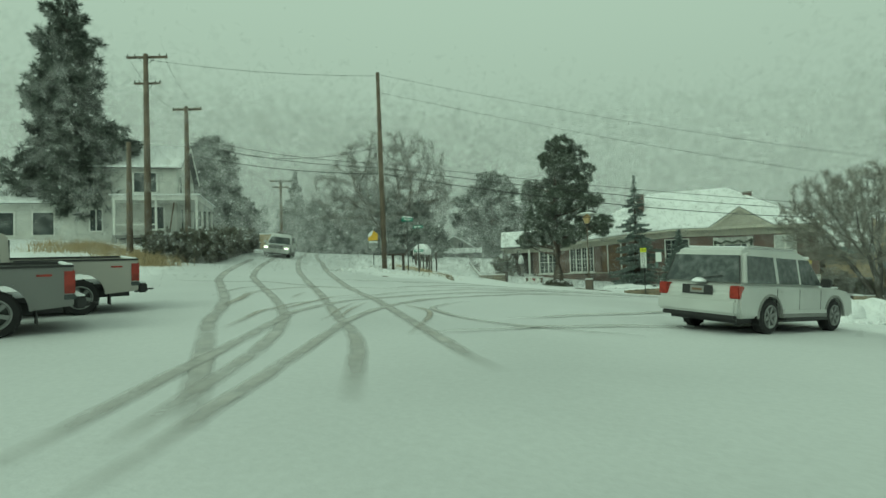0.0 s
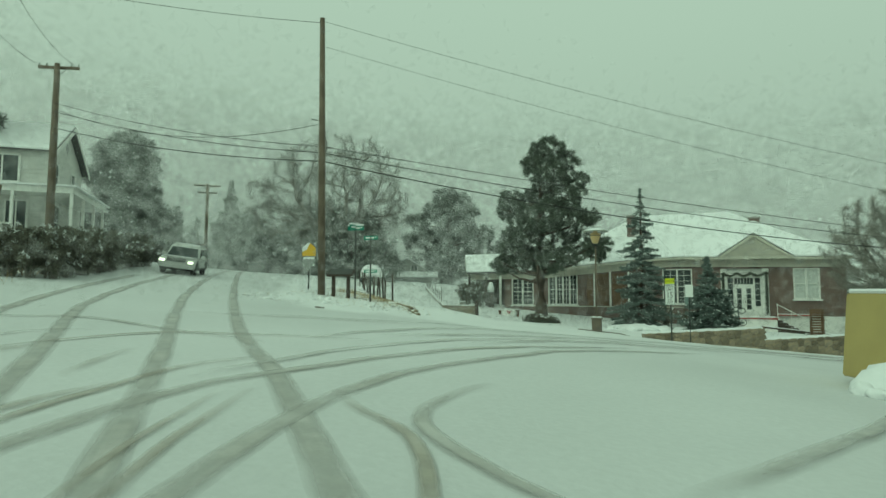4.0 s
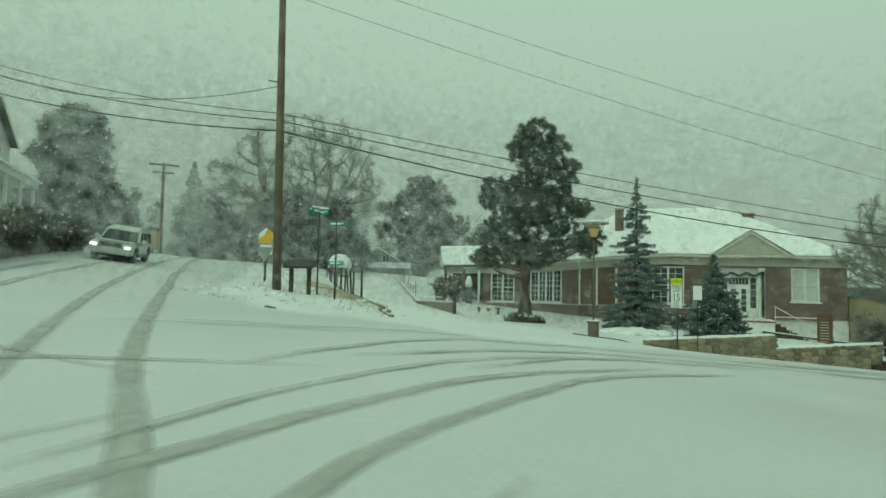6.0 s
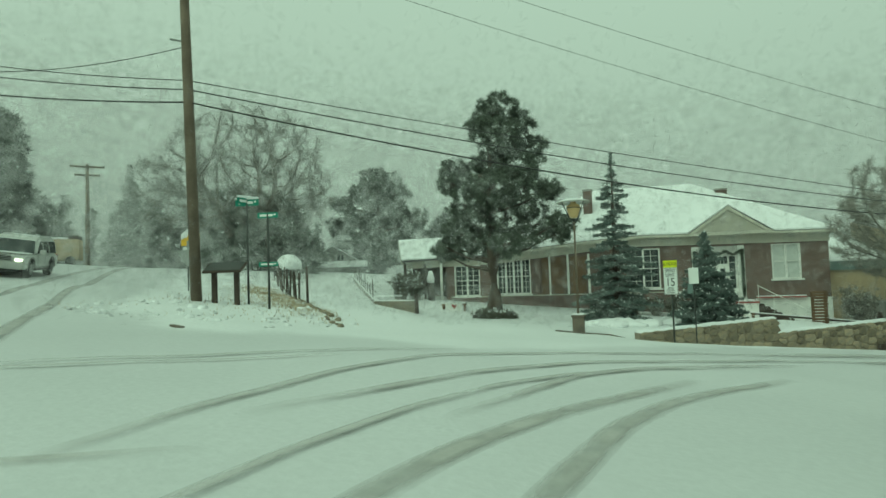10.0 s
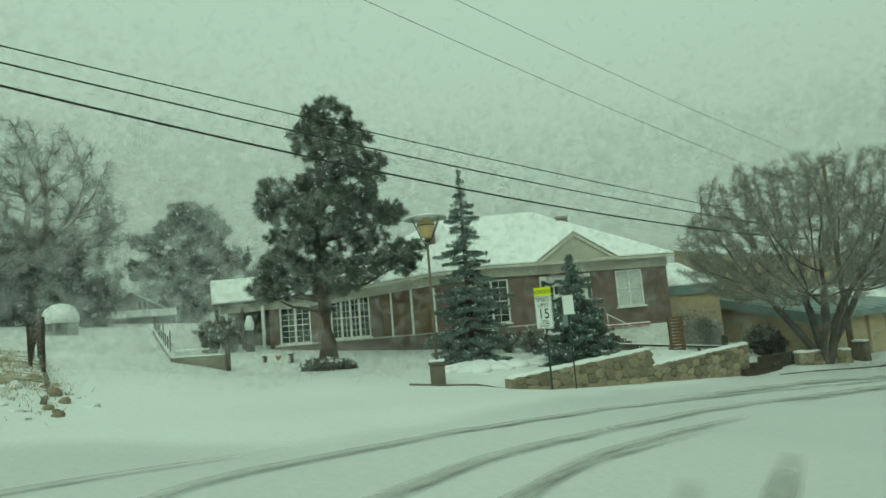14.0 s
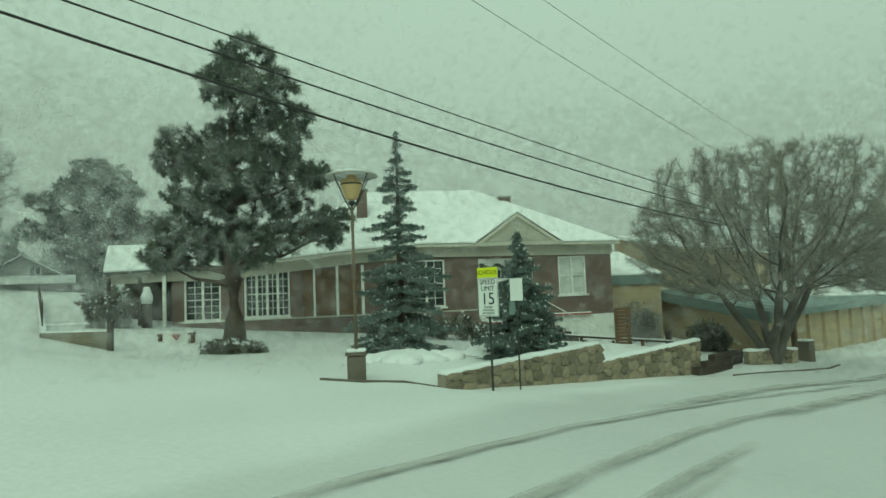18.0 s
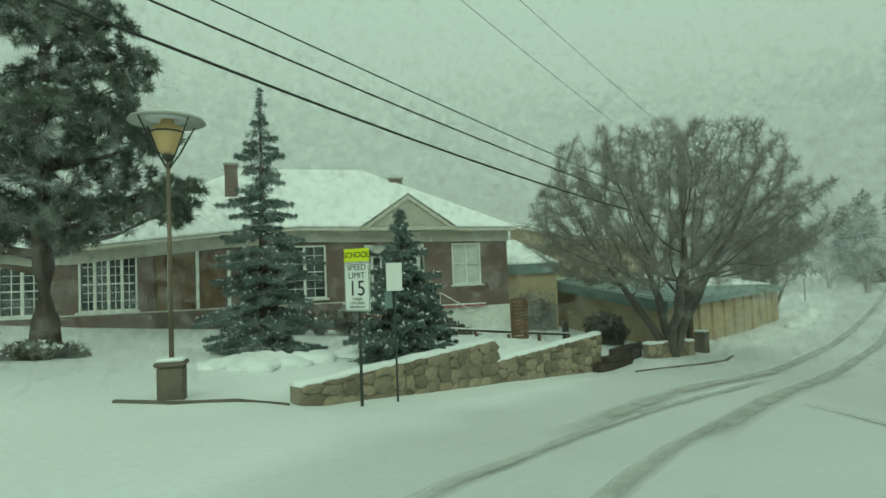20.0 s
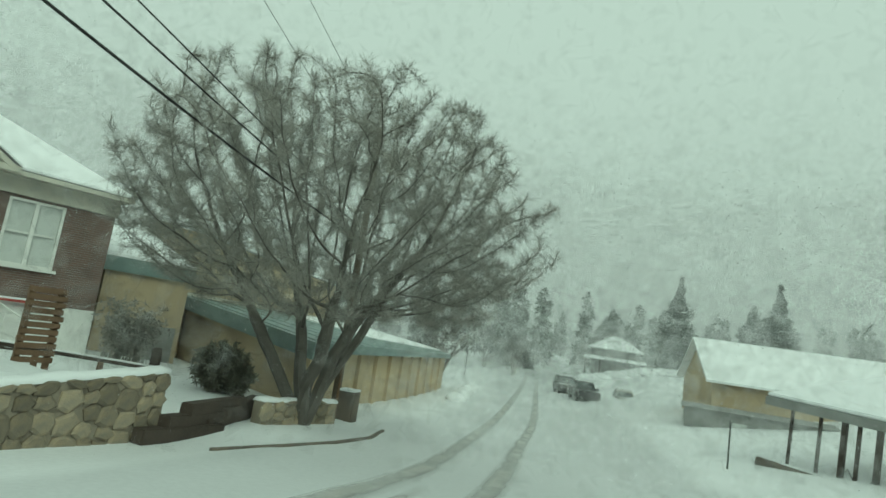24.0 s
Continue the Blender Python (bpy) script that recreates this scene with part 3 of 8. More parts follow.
def dome_tree(x, y, label, seed, stems, centre, radius, rise, sink, step, base_r, twig_r, twig_len, targets=2200, twigs=5, name="bare_tree", bark=None, twig_material=None, fork=0.22, hollow=0.38, stiff=0.45):
    """stems: leaning (aside, ahead) of each stem; the crown is a dome of this radius, rising and sinking so far from its centre."""
    rng = np.random.default_rng(seed)
    z0 = height(x, y)
    tree = thing(name, label, "tree", pose(x, y, z0))
    c = np.array(centre) - np.array([x, y, z0])
    goal = unit(rng, targets * 2)
    goal *= rng.uniform(0.05, 1.0, (len(goal), 1)) ** hollow
    goal = goal[goal[:, 2] > -0.85][:targets]
    # an uneven outline: the dome swells and shrinks with direction
    swell = np.array([1 + 0.16 * noise.noise(Vector(g * 2.1) + Vector((seed, 0, 0))) for g in goal])[:, None]
    goal = c + goal * swell * np.where(goal[:, 2:3] > 0, np.array([[radius, radius, rise]]), np.array([[radius, radius, sink]]))
    pts, up = [np.array([0, 0, -0.3])], [-1]
    tall = c[2] + rise
    for sx, sy in stems:
        p, last = np.array([sx * 0.12, sy * 0.12, 0.0]), 0
        d = np.array([sx * 0.55, sy * 0.55, 1.0])
        for i in range(int(tall * fork / step)):
            pts.append(p)
            up.append(last)
            last = len(pts) - 1
            d = d + rng.normal(0, 0.06, 3) + np.array([sx, sy, 0]) * 0.02
            p = p + d / np.linalg.norm(d) * step
    pts = [np.array(q) for q in pts]
    near = np.full(len(goal), 1e9)
    who = np.zeros(len(goal), dtype=int)
    alive = np.ones(len(goal), dtype=bool)
    fresh, born = list(range(len(pts))), [0] * len(pts)
    for _ in range(90):
        for k in fresh:
            dd = np.linalg.norm(goal - pts[k], axis=1)
            m = dd < near
            near[m], who[m] = dd[m], k
        alive &= near > step * 2.0
        if not alive.any():
            break
        fresh = []
        idx = np.nonzero(alive & (near < radius * 1.2))[0]
        for k in np.unique(who[idx]):
            if born[k] > 2:
                continue
            born[k] += 1
            born.append(0)
            mine = goal[idx[who[idx] == k]] - pts[k]
            d = (mine / np.linalg.norm(mine, axis=1)[:, None]).sum(0)
            d = d / (np.linalg.norm(d) + 1e-6) + rng.normal(0, 0.12, 3)
            if up[k] >= 0:
                back = pts[k] - pts[up[k]]
                d = d + stiff * back / (np.linalg.norm(back) + 1e-6)
            pts.append(pts[k] + d / np.linalg.norm(d) * step)
            up.append(int(k))
            fresh.append(len(pts) - 1)
        if not fresh or len(pts) > 6000:
            break
    P, U = np.array(pts), np.array(up)
    load = np.zeros(len(P))
    kids = np.bincount(U[1:], minlength=len(P))
    load[kids == 0] = 1
    for k in range(len(P) - 1, 0, -1):
        load[U[k]] += load[k]
    r = np.maximum(twig_r * 1.2, base_r * np.minimum(1.1, load / load[0] * len(stems)) ** 0.68)
    r[0] = base_r * 1.2
    k = np.arange(1, len(P))
    a, b, ra, rb = P[U[k]], P[k], np.minimum(r[U[k]], r[k] * 1.5), r[k]
    b = b + (b - a) * 0.06
    for nm, lo, hi, sides in (("stem", base_r * 0.45, 9, 8), ("branchwork", 0, base_r * 0.45, 4)):
        m = (rb >= lo) & (rb < hi)
        tagged(tri_part(nm, frustums(a[m], b[m], ra[m], rb[m], sides), bark or BARK2, tree), kind="stuff" if nm == "branchwork" else "")
    # fine twigs on all the thin wood
    thin = np.nonzero(load <= 9)[0]
    thin = thin[thin > 0]
    src = np.repeat(thin, twigs)
    back = P[src] - P[U[src]]
    back /= np.linalg.norm(back, axis=1)[:, None] + 1e-6
    d = back * 0.5 + unit(rng, len(src)) * 0.9 + np.array([0, 0, 0.1])
    d /= np.linalg.norm(d, axis=1)[:, None]
    q = P[src] - back * step * rng.random((len(src), 1))
    ln = twig_len * rng.uniform(0.5, 1.2, (len(src), 1))
    mid = q + d * ln
    d2 = d + unit(rng, len(src)) * 0.5
    d2 /= np.linalg.norm(d2, axis=1)[:, None]
    d3 = d + unit(rng, len(src)) * 0.7
    d3 /= np.linalg.norm(d3, axis=1)[:, None]
    w = np.full(len(src), twig_r)
    tw = np.concatenate([cones(q, mid, w), cones(q + d * ln * 0.5, q + d * ln * 0.5 + d2 * ln * 0.8, w * 0.8), cones(q + d * ln * 0.3, q + d * ln * 0.3 + d3 * ln * 0.7, w * 0.8)])
    tagged(tri_part("twig_mass", tw, twig_material or TWIG, tree, "fine grey-brown leafless twigs"), kind="stuff")
    return tree


# ---- the brick school ----
def school():
    wing = [(-16.3, 3.8), (-10.0, 3.95), (-3.4, 4.55), (0.0, 4.74), (3.0, 4.68), (11.0, 4.58)]
    YF, YE = 17.4, 16.7
    b = thing("brick_school", "single-storey red brick school with cream trim and a snowy hipped roof", "building")
    # front wall with real openings, in runs between them
    opens = [(-12.6, -10.75, 1.12, 3.3, "w1"), (-9.55, -7.2, 1.18, 3.62, "w2"), (-0.9, 1.16, 1.32, 3.9, "w4"), (3.05, 6.1, 0.47, 3.86, "door"), (7.6, 9.2, 1.7, 3.85, "w5")]
    xs = -12.9
    for x0, x1, z0, z1, _ in opens:
        part("front_wall", Geo().box(xs, YF, -2.2, x0, YF + 0.3, 3.7 if x0 < -7 else 4.02), BRICK, b)
        part("wall_under_opening", Geo().box(x0, YF, -2.2, x1, YF + 0.3, z0), BRICK, b)
        part("lintel", Geo().box(x0, YF, z1, x1, YF + 0.3, 3.99 if z1 > 3.7 else 3.7), BRICK, b)
        xs = x1
    part("front_wall", Geo().box(xs, YF, -2.2, 10.7, YF + 0.3, 3.98), BRICK, b)
    part("base_course", Geo().box(-12.95, YF - 0.06, -2.2, 3.0, YF - 0.002, 1.02), BRICK, b)
    part("side_wall", Geo().box(10.4, YF + 0.3, -2.2, 10.7, 30, 3.98), BRICK, b)
    part("rear_wall", Geo().box(-16, 29.7, -2.2, 10.4, 30, 3.9), BRICK, b)
    part("left_wall", Geo().box(-13.2, YF, -0.5, -12.9, 29.7, 3.6), BRICK, b)
    part("sill_course", Geo().box(-12.9, YF - 0.1, 1.03, 2.9, YF - 0.004, 1.1), TRIM, b, "pale sill course")
    part("basement_wall", Geo().box(6.6, YF - 0.05, -2.2, 10.72, YF - 0.003, 0.55), WHITE, b, "white painted basement wall")
    # frieze, one board per eave run
    for (x0, za), (x1, zb) in zip(wing[1:], wing[2:]):
        xa, xb = max(x0, -12.9), min(x1, 10.75)
        fr = Geo().prism([(xa, YF - 0.12, za - 0.68), (xb, YF - 0.12, zb - 0.68), (xb, YF - 0.12, zb - 0.1), (xa, YF - 0.12, za - 0.1)], (0, 0.1, 0))
        part("frieze", fr, TRIM, b)
        so = Geo().prism([(x0, YE, za - 0.14), (x1 if x1 < 10.9 else 11.0, YE, zb - 0.14), (x1, YF + 0.1, zb - 0.14), (x0, YF + 0.1, za - 0.14)], (0, 0, 0.05))
        part("soffit", so, TRIM, b)
        part("gutter", Geo().prism([(x0, YE - 0.06, za - 0.16), (x1, YE - 0.06, zb - 0.16), (x1, YE - 0.06, zb - 0.02), (x0, YE - 0.06, za - 0.02)], (0, 0.1, 0)), TRIM, b)
    part("frieze", Geo().prism([(-16.2, YF - 0.12, 3.2), (-10, YF - 0.12, 3.3), (-10, YF - 0.12, 3.85), (-16.2, YF - 0.12, 3.7)], (0, 0.1, 0)), TRIM, b)
    # roofs: snow lying on a shingle deck
    ridge = [(-3.0, 23.7, 8.7), (4.0, 23.7, 8.7)]

    def roof(outline_list, name="roof_slope"):
        for o in outline_list:
            part(name, Geo().prism(o, (0, 0, -0.08)), SHINGLE, b)
            part("roof_snow", Geo().prism([(x, y, z + 0.004) for x, y, z in o], (0, 0, 0.1)), SNOW, b, "snow lying on the roof", bevel=0.03)

    front = [(-10.0, YE, 3.95), (-3.4, YE, 4.55), (0, YE, 4.74), (3.0, YE, 4.68), (11.0, YE, 4.58)]
    roof([front[:2] + [(-6.4, 20.2, 6.5)], [front[1], ridge[0], (-6.4, 20.2, 6.5)], [front[1], front[2], ridge[0]],
          [front[2], front[3], ridge[1], ridge[0]], [front[3], front[4], ridge[1]],
          [front[4], (11.0, 30.7, 4.58), ridge[1]], [ridge[0], ridge[1], (11.0, 30.7, 4.58), (-10, 30.7, 4.4)], [(-10, 30.7, 4.4), (-10, YE, 3.95), ridge[0]]])
    roof([[(-16.3, YE, 3.8), (-10, YE, 3.95), (-6.6, 24, 5.72), (-19.2, 24, 5.72)], [(-19.2, 24, 5.72), (-6.6, 24, 5.72), (-10, 30.7, 4.0), (-21, 30.7, 3.7)]])
    part("gable_end", Geo().prism([(-16.4, 16.9, 3.6), (-19.25, 24, 5.6), (-21, 30.5, 3.6)], (0.1, 0.02, 0)), GABLE, b, "grey boarded gable end")
    # pediment
    px, pl, pr, zt = 5.17, 2.8, 7.55, 6.3
    ped = Geo().prism([(pl + 0.25, YE - 0.12, 4.72), (pr - 0.25, YE - 0.12, 4.72), (px, YE - 0.12, zt - 0.22)], (0, 0.08, 0))
    part("pediment", ped, GABLE, b, "triangular boarded pediment")
    for s, xe in ((-1, pl), (1, pr)):
        part("raking_cornice", Geo().prism([(xe, YE - 0.22, 4.62), (px, YE - 0.22, zt - 0.02), (px, YE - 0.22, zt - 0.24), (xe - s * 0.28, YE - 0.22, 4.62)], (0, 0.3, 0)), TRIM, b)
        part("pediment_roof", Geo().prism([(xe + s * 0.05, YE - 0.25, 4.68), (px, YE - 0.25, zt + 0.02), (px, 20.2, zt + 0.02), (xe + s * 0.05, 18.0, 4.68)], (0, 0, 0.07)), SNOW, b, "snow on the pediment roof")
    part("cornice", Geo().box(pl - 0.05, YE - 0.2, 4.5, pr + 0.05, YE, 4.7), TRIM, b, bevel=0.02)
    for cx, cy, zb, zt2, w in ((5.75, 22.3, 6.6, 7.95, 0.75), (-3.3, 20.4, 6.3, 8.3, 0.62)):
        ch = part("chimney", Geo().box(cx - w / 2, cy - w / 2, zb, cx + w / 2, cy + w / 2, zt2), BRICK, b, "square red brick chimney")
        part("chimney_cap", Geo().box(cx - w / 2 - 0.06, cy - w / 2 - 0.06, zt2, cx + w / 2 + 0.06, cy + w / 2 + 0.06, zt2 + 0.12), CONC, ch, bevel=0.02)

    # windows: frame, sill, panes
    def window(x0, x1, z0, z1, cols, rows, pane, sill=True, lights=(2, 3)):
        w = part("window", Geo().box(x0 + 0.01, YF + 0.16, z0 + 0.01, x1 - 0.01, YF + 0.2, z1 - 0.01), pane, b, "window with white sashes")
        fr = Geo()
        fr.box(x0, YF + 0.02, z0, x0 + 0.09, YF + 0.15, z1).box(x1 - 0.09, YF + 0.02, z0, x1, YF + 0.15, z1)
        fr.box(x0 + 0.09, YF + 0.02, z0, x1 - 0.09, YF + 0.15, z0 + 0.08).box(x0 + 0.09, YF + 0.02, z1 - 0.08, x1 - 0.09, YF + 0.15, z1)
        part("window_frame", fr, WHITE, w, bevel=0.008)
        cw = (x1 - x0 - 0.18) / cols
        for c in range(1, cols):
            xc = x0 + 0.09 + c * cw
            part("mullion", Geo().box(xc - 0.06, YF + 0.04, z0 + 0.08, xc + 0.06, YF + 0.14, z1 - 0.08), WHITE, w)
        for c in range(cols):
            xa = x0 + 0.09 + c * cw
            ra = (z1 - z0 - 0.16) / rows
            for r in range(1, rows):
                part("meeting_rail", Geo().box(xa + 0.06, YF + 0.06, z0 + 0.08 + r * ra - 0.03, xa + cw - 0.06, YF + 0.13, z0 + 0.08 + r * ra + 0.03), WHITE, w)
            for r in range(rows):
                for i in range(1, lights[0]):
                    xx = xa + cw * i / lights[0]
                    part("glazing_bar", Geo().box(xx - 0.015, YF + 0.1, z0 + 0.1 + r * ra, xx + 0.015, YF + 0.155, z0 + 0.06 + (r + 1) * ra), WHITE, w)
                for i in range(1, lights[1]):
                    zz = z0 + 0.08 + (r + i / lights[1]) * ra
                    part("glazing_bar", Geo().box(xa + 0.07, YF + 0.1, zz - 0.015, xa + cw - 0.07, YF + 0.155, zz + 0.015), WHITE, w)
        if sill:
            part("window_sill", Geo().box(x0 - 0.1, YF - 0.14, z0 - 0.1, x1 + 0.1, YF + 0.02, z0), WHITE, w, bevel=0.01)

    window(-12.6, -10.75, 1.12, 3.3, 2, 2, GLASS_DARK, lights=(2, 3))
    window(-9.55, -7.2, 1.18, 3.62, 4, 2, GLASS_DARK, lights=(2, 3))
    window(-0.9, 1.16, 1.32, 3.9, 2, 2, GLASS_DARK, lights=(2, 3))
    window(7.6, 9.2, 1.7, 3.85, 2, 2, CURTAIN, lights=(1, 1))
    for xa, xb in ((-6.9, -6.5), (-5.95, -5.85), (-4.75, -4.62), (-3.4, -3.25)):
        part("pilaster", Geo().box(xa, YF - 0.1, 1.1, xb, YF - 0.005, 3.75), WHITE if xb - xa < 0.3 else BRICK, b)
    for xa, xb in ((-6.45, -6.0), (-5.8, -4.8), (-4.55, -3.5)):
        part("blind_panel", Geo().box(xa, YF - 0.03, 1.15, xb, YF - 0.004, 3.6), BROWNWOOD, b, "brown boarded window panel")
    # entrance
    e = part("entrance", Geo().box(3.06, YF + 0.22, 0.48, 6.09, YF + 0.28, 3.85), WHITE, b, "white panelled entrance surround")
    for x0, x1 in ((3.05, 3.45), (5.7, 6.1)):
        part("entrance_pilaster", Geo().box(x0, YF - 0.06, 0.47, x1, YF + 0.2, 3.86), WHITE, e, bevel=0.015)
    for x0, x1 in ((3.95, 4.52), (4.56, 5.13)):
        part("door", Geo().box(x0, YF + 0.15, 0.48, x1, YF + 0.215, 2.6), WHITE, e, "white double door leaf")
        part("door_glass", Geo().box(x0 + 0.14, YF + 0.135, 0.95, x1 - 0.14, YF + 0.149, 2.45), GLASS_DARK, e)
        for i in range(1, 4):
            part("glazing_bar", Geo().box(x0 + 0.14, YF + 0.12, 0.95 + i * 0.375 - 0.015, x1 - 0.14, YF + 0.134, 0.95 + i * 0.375 + 0.015), WHITE, e)
        part("door_handle", Geo().box(x0 + (0.5 if x0 < 4.2 else 0.04), YF + 0.1, 1.4, x0 + (0.53 if x0 < 4.2 else 0.07), YF + 0.14, 1.6), METAL, e)
    part("transom_glass", Geo().box(3.95, YF + 0.17, 2.75, 5.13, YF + 0.212, 3.2), GLASS_DARK, e)
    for i in range(1, 6):
        part("glazing_bar", Geo().box(3.95 + i * 0.197 - 0.012, YF + 0.15, 2.75, 3.95 + i * 0.197 + 0.012, YF + 0.169, 3.2), WHITE, e)
    for x0 in (3.52, 5.25):
        part("sidelight_glass", Geo().box(x0, YF + 0.17, 1.2, x0 + 0.33, YF + 0.212, 3.2), GLASS_DARK, e)
        for i in range(1, 5):
            part("glazing_bar", Geo().box(x0, YF + 0.15, 1.2 + i * 0.4 - 0.012, x0 + 0.33, YF + 0.169, 1.2 + i * 0.4 + 0.012), WHITE, e)
    # landing and steps running down beside the wall
    part("landing", Geo().box(3.0, 15.3, -1.6, 6.3, YF - 0.07, 0.36), WHITE, b, "white landing wall")
    part("landing_slab", Geo().box(2.95, 15.22, 0.364, 6.35, YF - 0.068, 0.46), REDTRIM, b, "red-edged landing slab", bevel=0.015)
    part("landing_snow", Geo().box(3.0, 15.3, 0.464, 6.3, YF - 0.1, 0.52), SNOW, b, bevel=0.02)
    for i in range(9):
        part("step", Geo().box(6.36 + i * 0.3, 15.5, -1.75, 6.36 + (i + 1) * 0.3 - 0.002, YF - 0.08, 0.3 - i * 0.175), DARKWOOD, b, bevel=0.012)
        part("step_snow", Geo().box(6.4 + i * 0.3, 15.95, 0.304 - i * 0.175, 6.36 + (i + 1) * 0.3 - 0.06, YF - 0.3, 0.335 - i * 0.175), SNOW, b)
    rail = Geo().tube([(6.3, 15.46, 1.4), (9.1, 15.46, -0.25)], [0.025, 0.025], 8)
    for i in range(4):
        rail.tube([(6.35 + i * 0.8, 15.5, 0.3 - i * 0.54), (6.35 + i * 0.8, 15.5, 1.36 - i * 0.545)], [0.018, 0.018], 6)
    part("handrail", rail, WHITE, b, "thin pale handrail")
    part("ledge", Geo().box(6.6, YF - 0.3, 0.56, 9.3, YF - 0.07, 0.64), REDTRIM, b)
    part("ledge_snow", Geo().box(6.6, YF - 0.3, 0.644, 9.3, YF - 0.07, 0.7), SNOW, b)
    # evergreen garland round the door
    rng = np.random.default_rng(3)
    c = [(3.2, YF - 0.15, 0.9 + 0.09 * i) for i in range(30)] + [(5.95, YF - 0.15, 0.7 + 0.09 * i) for i in range(33)] + [(3.2 + 0.09 * i, YF - 0.15, 3.5 - 0.18 * math.sin(i * 0.32) ** 2) for i in range(32)]
    tri_part("garland", needles(rng, np.array(c), 0.17, 60, 0.012), NEEDLE, b, "dark evergreen garland round the entrance")
    # porch at the left end
    for x in (-16.1, -14.6, -13.4):
        part("porch_post", Geo().box(x - 0.08, 16.8, 0.2, x + 0.08, 16.96, 3.5), WHITE if x > -14 else DARKWOOD, b, bevel=0.01)
    part("porch_back", Geo().box(-16.6, 20.0, 0.0, -13.2, 20.1, 3.6), DARKWOOD, b)
    return b


school()

# ---- stone wall along the street, stone by stone ----
def stone_wall(name, a, b, top_a, top_b, thick, label, seed, pier=False):
    rng = random.Random(seed)
    a, b = Vector(a), Vector(b)
    u = (b - a).normalized()
    ln = (b - a).length
    ang = math.atan2(u.y, u.x)
    w = thing(name, label, "wall", pose(a.x, a.y, 0, 0, 0, math.degrees(ang)), kind="structure")
    bot = lambda s: height(a.x + u.x * s - u.y * -0.5, a.y + u.y * s - 0.5 * u.x) - 0.25
    core = Geo()
    n = max(2, int(ln / 0.5))
    for i in range(n):
        s0, s1 = ln * i / n, ln * (i + 1) / n
        t0, t1 = top_a + (top_b - top_a) * i / n, top_a + (top_b - top_a) * (i + 1) / n
        core.prism([(s0, 0.05, bot(s0)), (s1, 0.05, bot(s1)), (s1, 0.05, t1 - 0.02), (s0, 0.05, t0 - 0.02)], (0, thick - 0.1, 0))
    part("core", core, MORTAR, w)
    shapes = []
    for k in range(10):
        m = rng.randint(5, 7)
        pts = [(0.5 * math.cos(6.283 * i / m + rng.uniform(-0.25, 0.25)) * rng.uniform(0.9, 1.12), 0.5 * math.sin(6.283 * i / m) * rng.uniform(0.9, 1.12)) for i in range(m)]
        g = Geo()
        back, mid, front = [(x, 0.06, z) for x, z in pts], [(x, -0.02, z) for x, z in pts], [(x * 0.72, -0.06 - rng.uniform(0, 0.03), z * 0.72) for x, z in pts]
        g.add(back + mid + front, [(i, (i + 1) % m, m + (i + 1) % m, m + i) for i in range(m)] + [(m + i, m + (i + 1) % m, 2 * m + (i + 1) % m, 2 * m + i) for i in range(m)] + [tuple(range(2 * m, 3 * m))])
        shapes.append(mesh_of("stone", g, STONE))
    s = 0.0
    while s < ln - 0.1:
        wd = rng.uniform(0.28, 0.52)
        zt = top_a + (top_b - top_a) * min(1, s / ln)
        z = bot(s) + 0.1
        while z < zt - 0.08:
            hh = min(rng.uniform(0.2, 0.4), zt - z)
            piece("stone", rng.choice(shapes), w, Matrix.Translation((min(s + wd / 2 + rng.uniform(-0.05, 0.05), ln - 0.12), 0.03, z + hh / 2)) @ Matrix.Rotation(rng.uniform(-0.3, 0.3), 4, "Y") @ Matrix.Diagonal((wd * 1.17, 0.55, hh * 1.17, 1)))
            z += hh
        s += wd
    sn, m = Geo(), max(6, int(ln / 0.18))
    for i in range(m + 1):
        q = ln * i / m
        zt = top_a + (top_b - top_a) * i / m
        up = 0.06 + 0.035 * noise.noise(Vector((q * 1.7, seed, 0))) + 0.02 * noise.noise(Vector((q * 6, seed, 4)))
        lip = 0.025 * noise.noise(Vector((q * 2.6, seed, 9)))
        sn.v += [(q, 0.02, zt - 0.03), (q, lip, zt + up * 0.4), (q, 0.07, zt + up), (q, thick * 0.5, zt + up * 1.25), (q, thick - 0.07, zt + up), (q, thick, zt - 0.03)]
    sn.f = [(i * 6 + k, (i + 1) * 6 + k, (i + 1) * 6 + k + 1, i * 6 + k + 1) for i in range(m) for k in range(5)] + [tuple(range(6)), tuple(range(m * 6 + 5, m * 6 - 1, -1))]
    part("snow_cap", sn, SNOW, w, "snow lying along the top", smooth=True)
    return w


stone_wall("stone_wall", (-0.95, -0.25), (4.25, 2.95), 0.24, 0.44, 0.42, "low rubble stone wall with mortar joints and a snow cap", 4)
stone_wall("stone_wall", (4.3, 2.98), (8.95, 5.45), -0.12, 0.1, 0.4, "low rubble stone wall stepping down the hill, snow on top", 9)
stone_wall("stone_wall", (11.6, 6.6), (14.6, 7.9), -0.55, -0.75, 0.35, "short stone retaining wall at the foot of the tree", 12)

